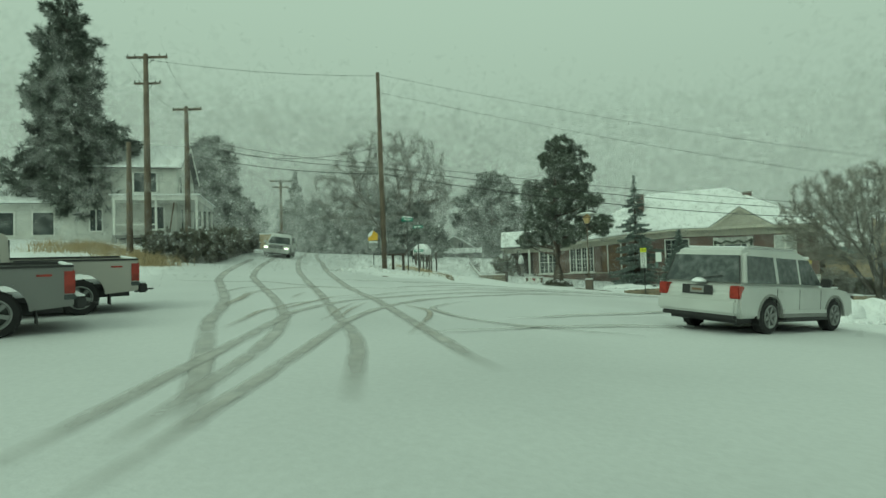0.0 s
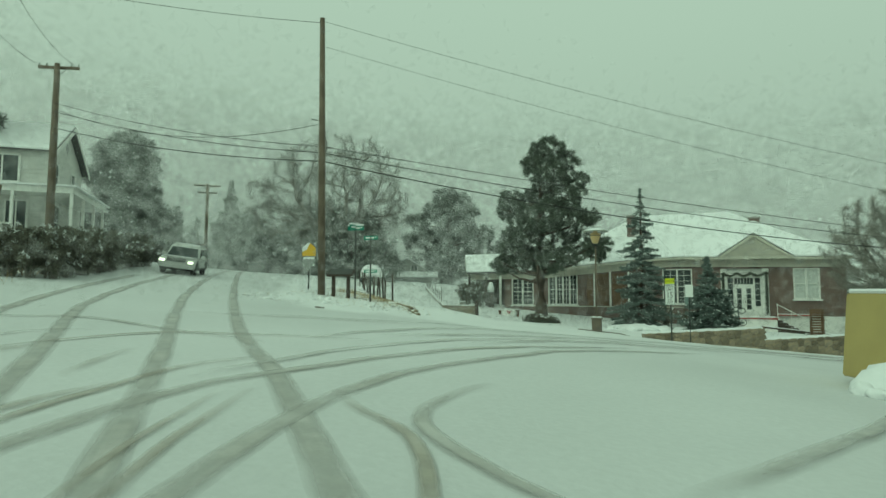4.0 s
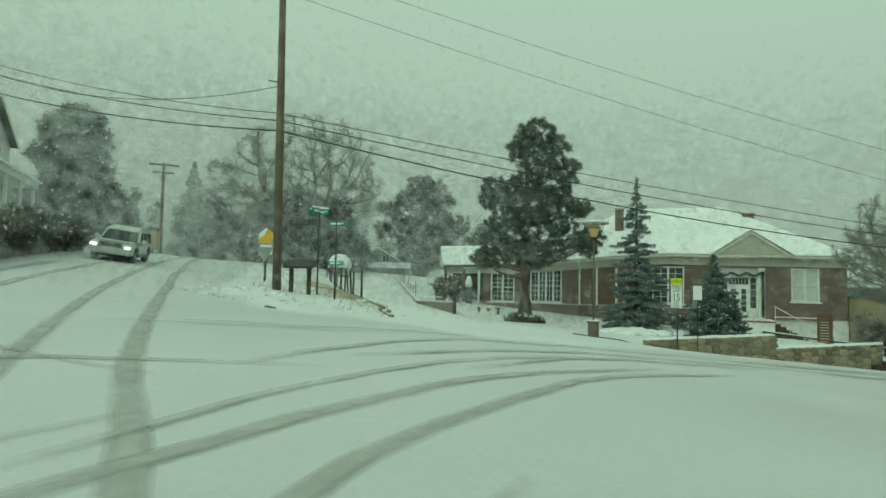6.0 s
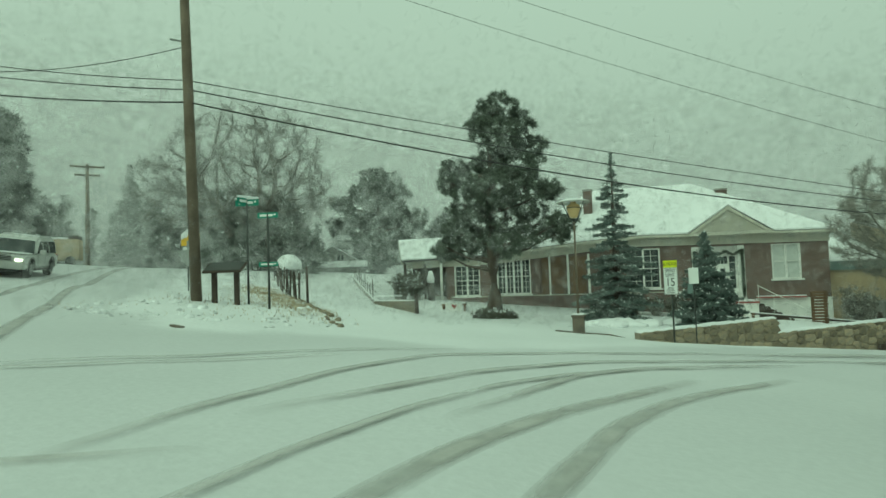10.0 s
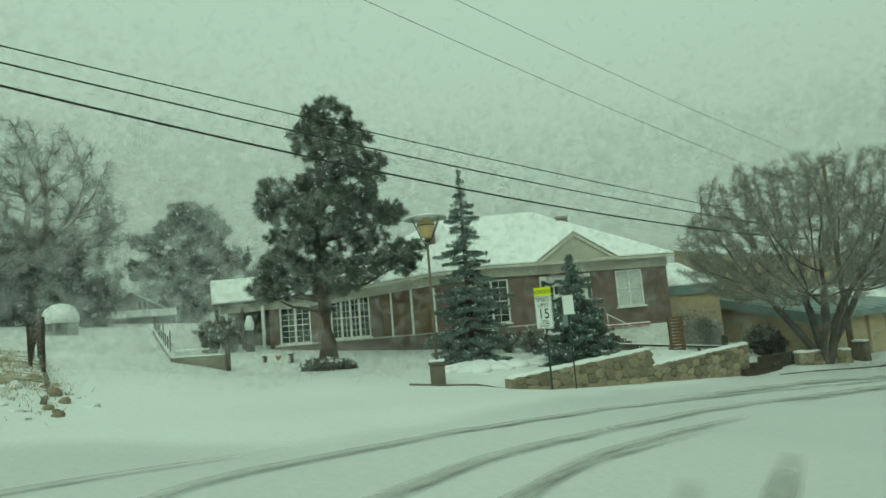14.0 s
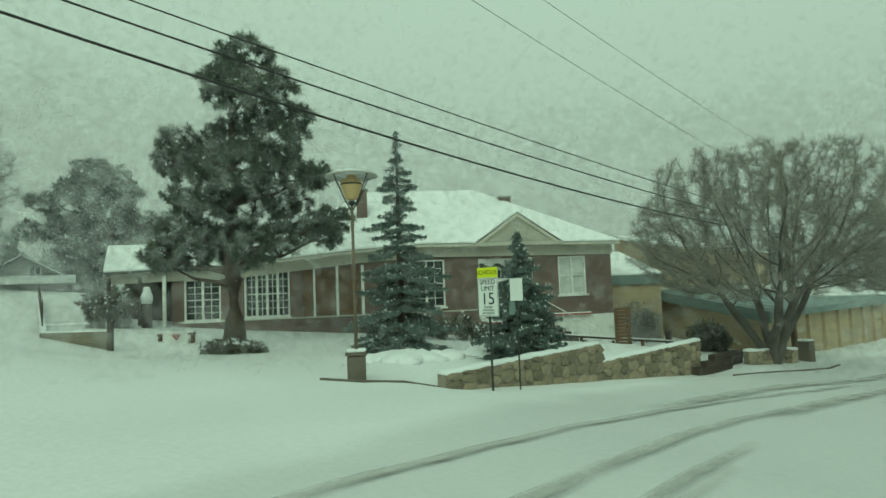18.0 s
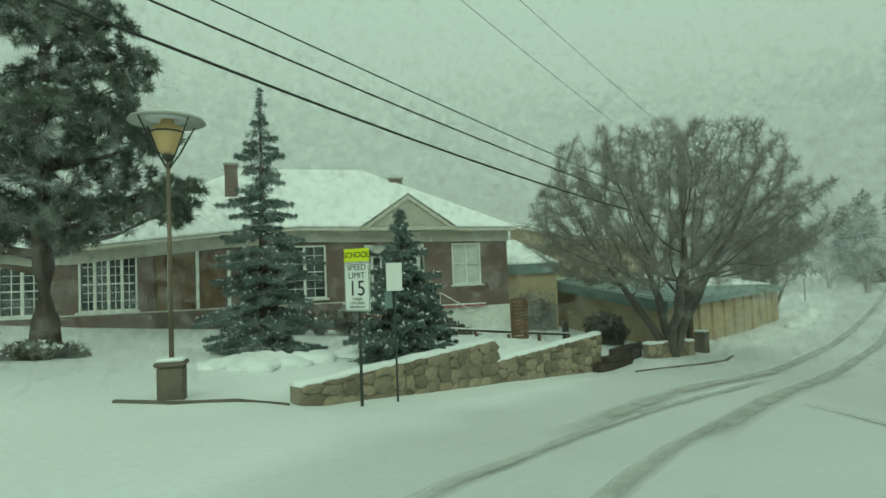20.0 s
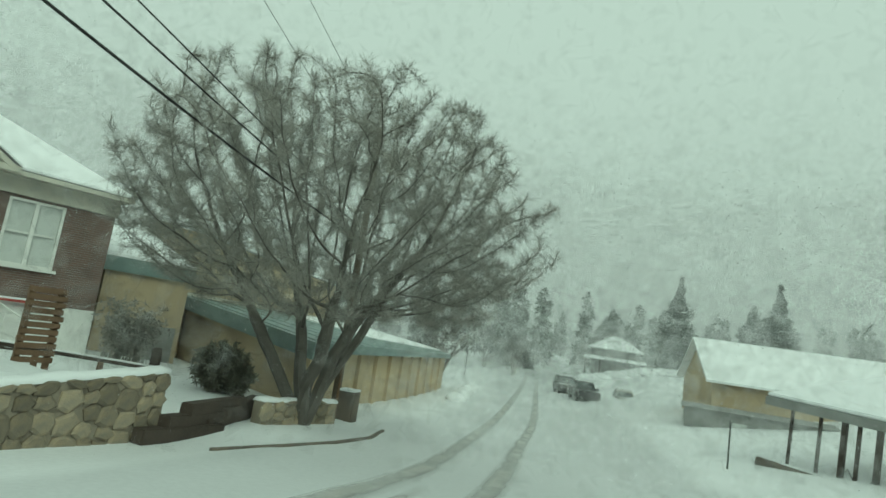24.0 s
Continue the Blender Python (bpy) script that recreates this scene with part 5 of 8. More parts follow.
TRACKS = [
    ([(2.0, -34.5), (-1.5, -31.4), (-4.0, -29.2), (-5.4, -27.7), (-7.4, -25.8), (-10.3, -23.4), (-13.1, -21.0), (-17.2, -16.6), (-23.6, -9.0)], 0.34, SLUSH),
    ([(1.8, -35.2), (-1.0, -30.6), (-3.5, -27.5), (-6.6, -24.7), (-11.1, -21.0), (-13.6, -18.7), (-18.1, -13.8), (-26.9, -3.3)], 0.3, SLUSH),
    ([(2.6, -33.0), (0, -29.4), (-2.6, -26.7), (-6.1, -23.1), (-10.7, -18.6), (-16.4, -12.7), (-26.8, -0.8), (-40, 16)], 0.3, SLUSH),
    ([(3.4, -30.8), (-0.5, -26.7), (-4.1, -23.0), (-7.1, -20.3), (-12.0, -15.2), (-18.4, -8.2), (-31.3, 6.4), (-42, 20)], 0.32, SLUSH),
    ([(1.5, -36.0), (-2.9, -28.3), (-3.5, -27.2), (-4.0, -25.6), (-4.2, -24.2), (-4.0, -22.4), (-3.8, -20.8), (-2.9, -16.9), (-0.4, -11.6)], 0.3, SLUSH),
    ([(2.6, -36.0), (-0.6, -29.6), (-1.6, -27.6), (-2.2, -25.9), (-2.7, -23.7), (-2.7, -20.7), (-1.4, -15.0), (1.4, -10.2)], 0.28, SLUSH),
    ([(-5.6, -27.4), (-6.2, -26.7), (-7.0, -25.5), (-7.8, -24.4), (-7.9, -23.6)], 0.3, DIRT),
    ([(-2.9, -29.8), (-3.5, -28.8), (-4.1, -27.8), (-4.5, -26.9), (-4.9, -25.6), (-5.0, -24.3)], 0.2, DIRT),
    ([(-4.1, -27.3), (-4.3, -26.6), (-4.7, -25.4), (-5.2, -23.5), (-5.1, -21.8)], 0.16, DIRT), ([(-1.9, -27.7), (-2.2, -27.0), (-2.9, -25.7), (-3.7, -23.8)], 0.13, DIRT), ([(-2.1, -27.9), (-2.45, -27.1), (-3.1, -25.9), (-3.85, -24.2)], 0.1, DIRT),
    ([(0.6, -28.6), (-0.5, -25.9), (-1.3, -24.6), (-2.2, -24.0), (-3.0, -23.3)], 0.16, DIRT), ([(4.5, -25.8), (1.5, -25.9), (-0.6, -24.9), (-1.6, -23.6), (-1.5, -21.3)], 0.2, SLUSH),
    ([(-13.4, -23.3), (-11.4, -22.0), (-10.9, -21.3), (-9.9, -20.9), (-8.0, -21.0), (-6.0, -20.8)], 0.14, SLUSH), ([(-8.0, -24.9), (-8.1, -22.8), (-7.8, -21.2), (-6.9, -20.3), (-5.0, -18.6)], 0.14, DIRT), ([(-5.7, -24.9), (-6.3, -23.9), (-6.9, -22.8)], 0.16, DIRT),
    ([(-8.0, -25.8), (-8.5, -24.8), (-9.1, -23.8), (-9.3, -22.9), (-8.9, -22.0)], 0.12, SLUSH),
    ([(-6.0, -19.6), (-5.9, -16.6), (-5.4, -13.1), (-4.2, -11.0), (-0.5, -7.0), (5.1, -2.6), (12, 1.6)], 0.2, SLUSH), ([(-5.5, -17.8), (-4.5, -15.1), (-3.7, -13.1), (-1.9, -10.4), (2.2, -6.3), (7.0, -2.7)], 0.24, SLUSH),
    ([(-3.6, -16.9), (-3.1, -15.2), (-2.3, -12.7), (-0.7, -10.2), (2.6, -7.0)], 0.2, SLUSH), ([(-9.9, -17.6), (-9.2, -16.4), (-8.2, -15.1), (-7.0, -13.2), (-4.6, -10.4)], 0.1, SLUSH), ([(-10.8, -18.6), (-9.4, -17.3), (-8.0, -15.6), (-6.2, -13.0)], 0.1, SLUSH),
    ([(-4.7, -24.0), (-4.5, -19.0), (-3.4, -14.6), (-1.5, -11.4), (1.4, -8.4)], 0.14, SLUSH),
    ([(2.0, -4.6), (7.4, -0.4), (13.0, 2.8), (20.6, 8.0), (35, 17.8), (63, 37), (98, 62)], 0.46, SLUSH),
    ([(4.0, -5.0), (9.3, -1.2), (14.9, 2.3), (22, 7.0), (34.8, 15.4), (65.1, 36.6), (99, 60.5)], 0.46, SLUSH), ([(1.0, -25), (3.0, -21), (5.0, -16), (7.0, -9), (9.0, -2)], 0.24, SLUSH),
    ([(5.6, -22.6), (4.2, -23.8), (2.5, -25.6), (0.6, -28.4)], 0.22, SLUSH),
]
for i, (p, wd, m) in enumerate(TRACKS):
    track(p, wd, m, 50 + i)


# ---- kerbs, banks, dry grass ----
def kerb(points, label):
    g = Geo()
    for (x0, y0), (x1, y1) in zip(points, points[1:]):
        a, b = Vector((x0, y0, ground_at(x0, y0))), Vector((x1, y1, ground_at(x1, y1)))
        s = (b - a).cross(Vector((0, 0, 1))).normalized() * 0.05
        g.prism([a - s + Vector((0, 0, -0.15)), b - s + Vector((0, 0, -0.15)), b - s + Vector((0, 0, 0.045)), a - s + Vector((0, 0, 0.045))], tuple(2 * s))
    solid("kerb", g, DARKSTONE, label, "kerb", "structure")


kerb([(-3.9, -1.15), (-3.0, -1.35), (-2.0, -1.15), (-1.2, -0.6)], "concrete kerb end showing through the snow by the planter")
kerb([(9.4, 4.3), (10.8, 4.35), (12.5, 5.0), (14.5, 6.2), (16.1, 7.6)], "dark kerb edge curving round the tree")

kerb([(-11.2, -12.0), (-10.75, -12.2)], "broken dark kerb end at the rim of the snowy island")
kerb([(-9.65, -7.6), (-11.2, -5.2), (-13.0, -2.6), (-14.8, -0.1), (-17.6, 4.0), (-20.5, 8.2), (-23.5, 12.6)], "low stone edging along the side of the drive")


def lumps(name, spots, material, label, category, seed, flat=0.6):
    rng = np.random.default_rng(seed)
    bm = bmesh.new()
    for x, y, r in spots:
        m = Matrix.Translation((x, y, ground_at(x, y) + r * flat * (0.2 if flat > 0.3 else -0.45))) @ Matrix.Diagonal((r, r, r * flat, 1))
        bmesh.ops.create_icosphere(bm, subdivisions=3, radius=1.0, matrix=m)
    for v in bm.verts:
        v.co += Vector(rng.normal(0, 0.012, 3)) + v.normal * 0.12 * noise.noise(v.co * 2.2) + v.normal * 0.05 * noise.noise(v.co * 7)
    me = bpy.data.meshes.new(name)
    bm.to_mesh(me)
    bm.free()
    me.materials.append(material)
    me.shade_smooth()
    return tagged(new(name, me), label, category, kind="stuff")


rr = random.Random(5)
lumps("snow_bank", [(4.3 + 0.3 * i + rr.uniform(-0.3, 0.3), -16.4 + 0.13 * i + rr.uniform(-0.5, 0.4), rr.uniform(0.35, 0.62) + min(0.3, 0.05 * i)) for i in range(26)], SNOW, "ploughed heap of lumpy snow beside the parked car", "snow bank", 3, 0.8)
lumps("snow_clods", [(4.2 + 0.12 * i + rr.uniform(-0.4, 0.4), -16.7 + 0.045 * i + rr.uniform(-0.6, 0.3), rr.uniform(0.1, 0.26)) for i in range(60)], SNOW, "loose clods of ploughed snow round the heap", "snow", 13, 0.8)
lumps("snow_mounds", [(-1.8 + rr.uniform(-1, 2.6), 3.2 + rr.uniform(-0.6, 1.4), rr.uniform(0.35, 0.7)) for i in range(12)], SNOW, "soft snow-covered mounds of low plants in the yard", "snow", 4, 0.34)


def blades(name, spots, tall, count, spread, material, label, seed, category="grass", width=0.012):
    rng = np.random.default_rng(seed)
    out = []
    for x, y in spots:
        n = count
        px, py = x + rng.normal(0, spread, n), y + rng.normal(0, spread, n)
        pz = np.array([ground_at(a, b) for a, b in zip(px, py)])
        a = np.stack([px, py, pz], 1)
        lean = rng.normal(0, 0.45, (n, 3))
        lean[:, 2] = 1
        lean /= np.linalg.norm(lean, axis=1)[:, None]
        tip = a + lean * tall * rng.uniform(0.5, 1.15, (n, 1))
        s = np.cross(lean, unit(rng, n)) * width
        out.append(np.stack([a - s, a + s, tip], 1).reshape(-1, 3))
    ob = tagged(new(name, tri_mesh(name, np.concatenate(out), material)), label, category, kind="stuff")
    return ob


blades("dry_grass", [(-21.5 + 0.5 * i + rr.uniform(-0.8, 0.8), -19.2 + rr.uniform(-0.9, 1.6)) for i in range(5)], 0.75, 260, 0.45, GRASS, "tall dry yellow grass on the bank below the house", 6)
blades("dry_grass", [(-34 + i * 0.8, -15.5 + rr.uniform(-2.5, 1.5) - 0.1 * i) for i in range(16)], 0.6, 220, 0.7, GRASS, "dry tan grass on the slope in front of the house", 7, width=0.02)
blades("dry_grass", [(-9.8 - 0.48 * i + rr.uniform(-0.7, 0.4), -7.9 + 0.62 * i + rr.uniform(-0.7, 0.5)) for i in range(26)], 0.15, 80, 0.5, GRASS, "dry flattened grass poking through snow beside the drive", 8)
blades("dry_stalks", [(-12 + rr.uniform(-3, 3), -9.5 + rr.uniform(-1.5, 3)) for i in range(8)], 0.16, 7, 0.4, BROWNWOOD, "sparse dead stalks on the snowy island", 9)

blades("dry_stalks", [(-12.5 + rr.uniform(-4, 3), -8.5 + rr.uniform(-2.6, 4)) for i in range(40)], 0.06, 5, 0.5, GRASS, "sparse dead grass tips showing through the island's snow", 19)
lumps("snow_clods", [(-12.2 + rr.uniform(-3.4, 3.2), -9.2 + rr.uniform(-2.4, 3.0), rr.uniform(0.05, 0.12)) for i in range(110)], SNOW, "small clods and humps of snow on the island", "snow", 23, 0.28)

blades("dry_grass", [(-10.9 - 0.5 * i + rr.uniform(-0.9, 0.5), -8.1 + 0.72 * i + rr.uniform(-0.9, 0.6)) for i in range(24)], 0.09, 60, 0.7, GRASS, "short tan grass through thin snow on the bank above the drive", 28)

track([(-9.75, -8.4), (-10.9, -6.6), (-12.8, -3.9), (-15.2, -0.6), (-18.2, 3.8), (-20.8, 7.6)], 1.5, TURF, 90, "tan turf and soil showing through snow on the bank of the drive")

# rubble edge of the drive
for i in range(14):
    x, y = -8.9 - 0.28 * i + rr.uniform(-0.2, 0.2), -8.3 + 0.36 * i + rr.uniform(-0.2, 0.2)
    g = Geo()
    r = rr.uniform(0.06, 0.15)
    g.lathe([(r * 0.5, -0.1), (r, 0.0), (r * 0.85, r * 0.55), (r * 0.3, r * 0.8)], (0, 0, 0), 7)
    solid("edge_stone", g, STONE, "rough brown edging stone half under snow", "stone", m=pose(x, y, ground_at(x, y), rr.uniform(-20, 20), rr.uniform(-20, 20), rr.uniform(0, 90)), group="stones along the drive")


def hedge(name, spots, tall, half, label, seed, material, per=140, leaf=0.05, snow=True):
    rng = np.random.default_rng(seed)
    x0, y0 = spots[len(spots) // 2]
    h = thing(name, label, "hedge", pose(x0, y0, ground_at(x0, y0)))
    base = np.array([x0, y0, ground_at(x0, y0)])
    a, b, r, cen = [], [], [], []
    for x, y in spots:
        p = np.array([x, y, ground_at(x, y)]) - base
        for k in range(24):
            d = rng.normal(0, 0.5, 3)
            d[2] = abs(d[2]) + 0.8
            d /= np.linalg.norm(d)
            e = p + d * tall * rng.uniform(0.5, 1.1) * np.array([half / tall * 1.6, half / tall * 1.6, 1])
            a.append(p + rng.normal(0, 0.12, 3) * np.array([1, 1, 0])), b.append(e), r.append(0.018)
            for q in (0.4, 0.6, 0.75, 0.85, 0.95, 1.0):
                cen.append(p + (e - p) * q + rng.normal(0, 0.1, 3))
    cen = np.array(cen)
    tri_part("stem_tangle", cones(a, b, r), TWIG, h)
    tri_part("foliage", needles(rng, cen, 0.22, per // 8, leaf * 0.5), material, h, "dark tangled foliage")
    if snow:
        pick = cen[rng.random(len(cen)) < 0.16]
        tagged(tri_part("snow_dusting", needles(rng, pick + np.array([0, 0, 0.1]), 0.14, 8, 0.04, -0.3), SNOW, h), kind="stuff")
    return h


hedge("hedge", [(-20.2 - 0.55 * i, -15.4 + 0.68 * i + rr.uniform(-0.4, 0.4)) for i in range(19)] + [(-22 - 0.55 * i, -14.6 + 0.68 * i + rr.uniform(-0.4, 0.4)) for i in range(17)] + [(-20.6 - 0.45 * i, -16.0 - 0.35 * i) for i in range(5)], 1.7, 0.8, "long dark tangled juniper hedge dusted with snow along the road", 71, SHRUB)
hedge("garden_bush", [(12.7, 11.6), (13.1, 11.9), (12.9, 12.2), (13.4, 11.5)], 1.3, 0.6, "rounded dark bush in front of the tan building", 72, SHRUB, snow=False)
hedge("garden_bush", [(10.9, 15.8), (11.4, 16.2), (11.9, 15.9), (12.2, 16.5)], 2.0, 0.6, "brown twiggy shrub at the school corner", 73, TWIG, per=60, snow=False)
hedge("garden_bush", [(-8.1, 8.6), (-8.5, 8.7), (-7.8, 8.8), (-8.9, 8.9), (-7.3, 8.6)], 0.3, 0.4, "low shrub round the foot of the pine", 75, SHRUB)
hedge("garden_bush", [(1.6, 14.8), (2.4, 14.4), (0.6, 14.9), (-0.6, 15.2)], 1.1, 0.6, "low shrub under the school windows", 74, SHRUB)

# ---- tan building beyond the school ----
tb = thing("tan_building", "long tan stucco building with a teal metal roof and snow", "building")
part("upper_wall", Geo().box(11.2, 19.0, -3.0, 14.4, 19.3, 2.1), STUCCO, tb, "tan stucco wall of the low block")
part("side_wall", Geo().box(11.2, 19.302, -3.0, 11.5, 27, 2.1), STUCCO, tb)
part("fascia", Geo().box(11.0, 18.8, 2.1, 14.5, 18.998, 2.65), TEAL, tb, "dark teal fascia")
part("upper_roof", Geo().prism([(11.0, 18.8, 2.652), (14.5, 18.8, 2.652), (14.5, 25, 4.3), (12, 25, 4.3)], (0, 0, 0.1)), SNOW, tb, "snowy roof of the low block", bevel=0.02)
u = Vector((0.814, 0.581, 0))
n2 = Vector((-0.581, 0.814, 0))
o = Vector((15.0, 10.2, 0))
back = Vector((15.8, 22.2, 0)) - o
far_end = 29.0


def tp(s, d, z):
    """A point s metres along the street front and the share d of the way to the back."""
    q = o + u * s + back * d
    return (q.x, q.y, z)


def eave(s):
    return 0.62 - 0.5 * s / far_end


part("street_wall", Geo().prism([tp(0, 0, -3.2), tp(far_end, 0, -4.2), tp(far_end, 0, eave(far_end) - 0.1), tp(0, 0, eave(0) - 0.1)], tuple(n2 * 0.3)), STUCCO, tb, "long tan stucco street wall")
part("end_wall", Geo().prism([tp(0, 0.03, -3.2), tp(0, 1, -3.2), tp(0, 1, 1.3), tp(0, 0.03, eave(0) - 0.08)], (0.3, 0.0, 0)), STUCCO, tb, "tan stucco end wall")
part("far_end_wall", Geo().prism([tp(far_end, 0.03, -4.2), tp(far_end, 0.8, -4.2), tp(far_end, 0.8, 1.0), tp(far_end, 0.03, 0.0)], tuple(u * -0.3)), STUCCO, tb)
part("lower_roof", Geo().prism([tp(-0.5, -0.04, eave(0)), tp(far_end + 0.4, -0.04, eave(far_end)), tp(far_end + 0.4, 1, 1.2), tp(-0.5, 1, 1.5)], (0, 0, 0.12)), TEAL, tb, "teal standing-seam lean-to roof")
part("roof_snow", Geo().prism([tp(13, 0.25, 0.79), tp(far_end + 0.3, 0.06, 0.37), tp(far_end + 0.3, 0.98, 1.33), tp(9, 0.98, 1.56)], (0, 0, 0.07)), SNOW, tb, "snow on the lean-to roof")
part("roof_edge", Geo().prism([tp(-0.5, -0.045, eave(0) - 0.2), tp(far_end + 0.4, -0.045, eave(far_end) - 0.2), tp(far_end + 0.4, -0.045, eave(far_end) + 0.1), tp(-0.5, -0.045, eave(0) + 0.1)], tuple(n2 * 0.06)), TEAL, tb)
part("rake_board", Geo().prism([tp(-0.52, -0.045, eave(0) - 0.4), tp(-0.52, 1, 1.05), tp(-0.52, 1, 1.62), tp(-0.52, -0.045, eave(0) + 0.12)], (-0.05, 0, 0)), TEAL, tb, "wide teal rake board")
part("tall_wall", Geo().prism([tp(-0.4, 1.003, -3), tp(20, 1.003, -3), tp(20, 1.003, 4.2), tp(-0.4, 1.003, 4.6)], tuple(n2 * 0.3)), STUCCO, tb, "tall streaked tan wall behind the lean-to")
part("tall_side_wall", Geo().prism([tp(-0.4, 1.03, -3), tp(-0.4, 1.6, -3), tp(-0.4, 1.6, 5.6), tp(-0.4, 1.03, 4.6)], tuple(u * 0.3)), STUCCO, tb)
part("tall_roof", Geo().prism([tp(-0.7, 0.97, 4.62), tp(20.4, 0.97, 4.22), tp(20.4, 1.6, 5.4), tp(-0.7, 1.6, 5.8)], (0, 0, 0.12)), SNOW, tb, "snowy roof over the tall wall", bevel=0.03)
part("flashing", Geo().prism([tp(-0.5, 0.995, 1.63), tp(20, 0.995, 1.45), tp(20, 0.995, 1.6), tp(-0.5, 0.995, 1.78)], tuple(n2 * 0.05)), TRIM, tb, "pale flashing strip")
for i in range(22):
    part("wall_rib", Geo().prism([tp(0.2 + i * 0.9, 0.997, 1.8), tp(0.32 + i * 0.9, 0.997, 1.8), tp(0.32 + i * 0.9, 0.997, 4.1), tp(0.2 + i * 0.9, 0.997, 4.1)], tuple(n2 * 0.03)), STUCCO, tb)
for i in range(18):
    s = i * 1.6
    part("roof_seam", Geo().tube([tp(s, -0.03, eave(s) + 0.13), tp(s, 0.98, 1.62 - 0.3 * s / far_end)], [0.025, 0.025], 4), TEAL, tb)
for i in range(9):
    s = 5 + i * 2.6
    q = Vector(tp(s, 0, 0)) - n2 * 0.16
    zt = eave(s) - 0.25
    part("buttress", Geo().prism([(q.x, q.y, -4.2), (q.x + u.x * 0.35, q.y + u.y * 0.35, -4.2), (q.x + u.x * 0.35, q.y + u.y * 0.35, zt), (q.x, q.y, zt)], tuple(n2 * 0.158)), STUCCO, tb)
part("dark_panel", Geo().box(12.2, 18.93, -1.5, 14.2, 18.996, 0.2), GREYWALL, tb, "dark grey shed door")

# timbers stepped into the slope right of the wall
for i in range(5):
    a = Vector((9.0 + 0.45 * i, 5.35 + 0.35 * i))
    zz = ground_at(a.x, a.y)
    solid("timber_sleeper", Geo().box(-1.1, -0.13, -0.12, 1.1, 0.13, 0.14), DARKWOOD, "dark old timber sleeper set in the snowy slope", "timber", m=pose(a.x + 0.4, a.y + 0.2, zz + 0.1 + 0.17 * (i % 3), 2, 3 - i, 28 + 4 * i), bevel=0.02, group="timber sleepers")
solid("bollard", Geo().lathe([(0.14, -0.3), (0.14, 0.9), (0.1, 1.0)], sides=12), DARKWOOD, "short dark round post by the yard rail", "post", m=pose(11.0, 11.8, ground_at(11, 11.8)), smooth=True)
rail = thing("yard_rail", "low weathered rail in front of the school steps", "fence")
for i in range(5):
    x, y = 5.0 + i * 1.5, 10.6 + 0.25 * i
    part("rail_post", Geo().box(x - 0.06, y - 0.06, ground_at(x, y) - 0.2, x + 0.06, y + 0.06, ground_at(x, y) + 0.45), BROWNWOOD, rail)
a, b = Vector((4.9, 10.6, ground_at(5, 10.6) + 0.42)), Vector((11.1, 11.6, ground_at(11, 11.6) + 0.42))
part("rail", Geo().tube([a, b], [0.05, 0.05], 8), DARKWOOD, rail)
part("snow_cap", Geo().tube([a + Vector((0, 0, 0.06)), b + Vector((0, 0, 0.06))], [0.035, 0.035], 6), SNOW, rail)
lad = thing("slatted_sign", "tall rustic sign of stacked brown wooden slats", "sign", pose(7.45, 8.6, ground_at(7.45, 8.6) - 0.05, 0, 0, 10))
for dx in (-0.28, 0.28):
    part("post", Geo().box(dx - 0.05, 0.04, -0.2, dx + 0.05, 0.14, 1.95), BROWNWOOD, lad)
for i in range(11):
    part("slat", Geo().box(-0.36 + rr.uniform(-0.03, 0.03), -0.03, 0.45 + i * 0.14, 0.36 + rr.uniform(-0.03, 0.03), 0.035, 0.56 + i * 0.14), BROWNWOOD, lad, bevel=0.01)

# dark openwork metal sculpture in the yard: scrolls on a stem, one plain mesh
g = Geo()
g.tube([(0, 0, -0.25), (0.02, 0, 0.6), (-0.03, 0, 1.2), (0.0, 0, 1.75)], [0.05, 0.035, 0.03, 0.02], 8)
for cx, cz, r0, w0, turn in ((0.22, 0.55, 0.26, 3.1, 1), (-0.24, 0.85, 0.27, 0.0, -1), (0.2, 1.2, 0.22, 3.1, 1), (-0.17, 1.5, 0.18, 0.0, -1), (-0.2, 0.3, 0.2, 0.0, 1)):
    g.tube([(cx + r0 * (1 - 0.045 * k) * math.cos(w0 + turn * k * 0.45), 0.03 * math.sin(k), cz + r0 * (1 - 0.045 * k) * math.sin(w0 + turn * k * 0.45)) for k in range(16)], [0.03 - 0.001 * k for k in range(16)], 6)
solid("sculpture", g, METAL, "dark openwork scroll of metal on the snowy lawn", "sculpture", smooth=True, m=pose(3.55, 8.2, ground_at(3.55, 8.2), 0, 0, 10))

# ---- ramp, railings and porch clutter at the end of the school ----
ramp = thing("concrete_ramp", "snowy ramp edge with uneven posts and a weathered board wall", "ramp")


def rz(x, y):
    return ground_at(x, y)


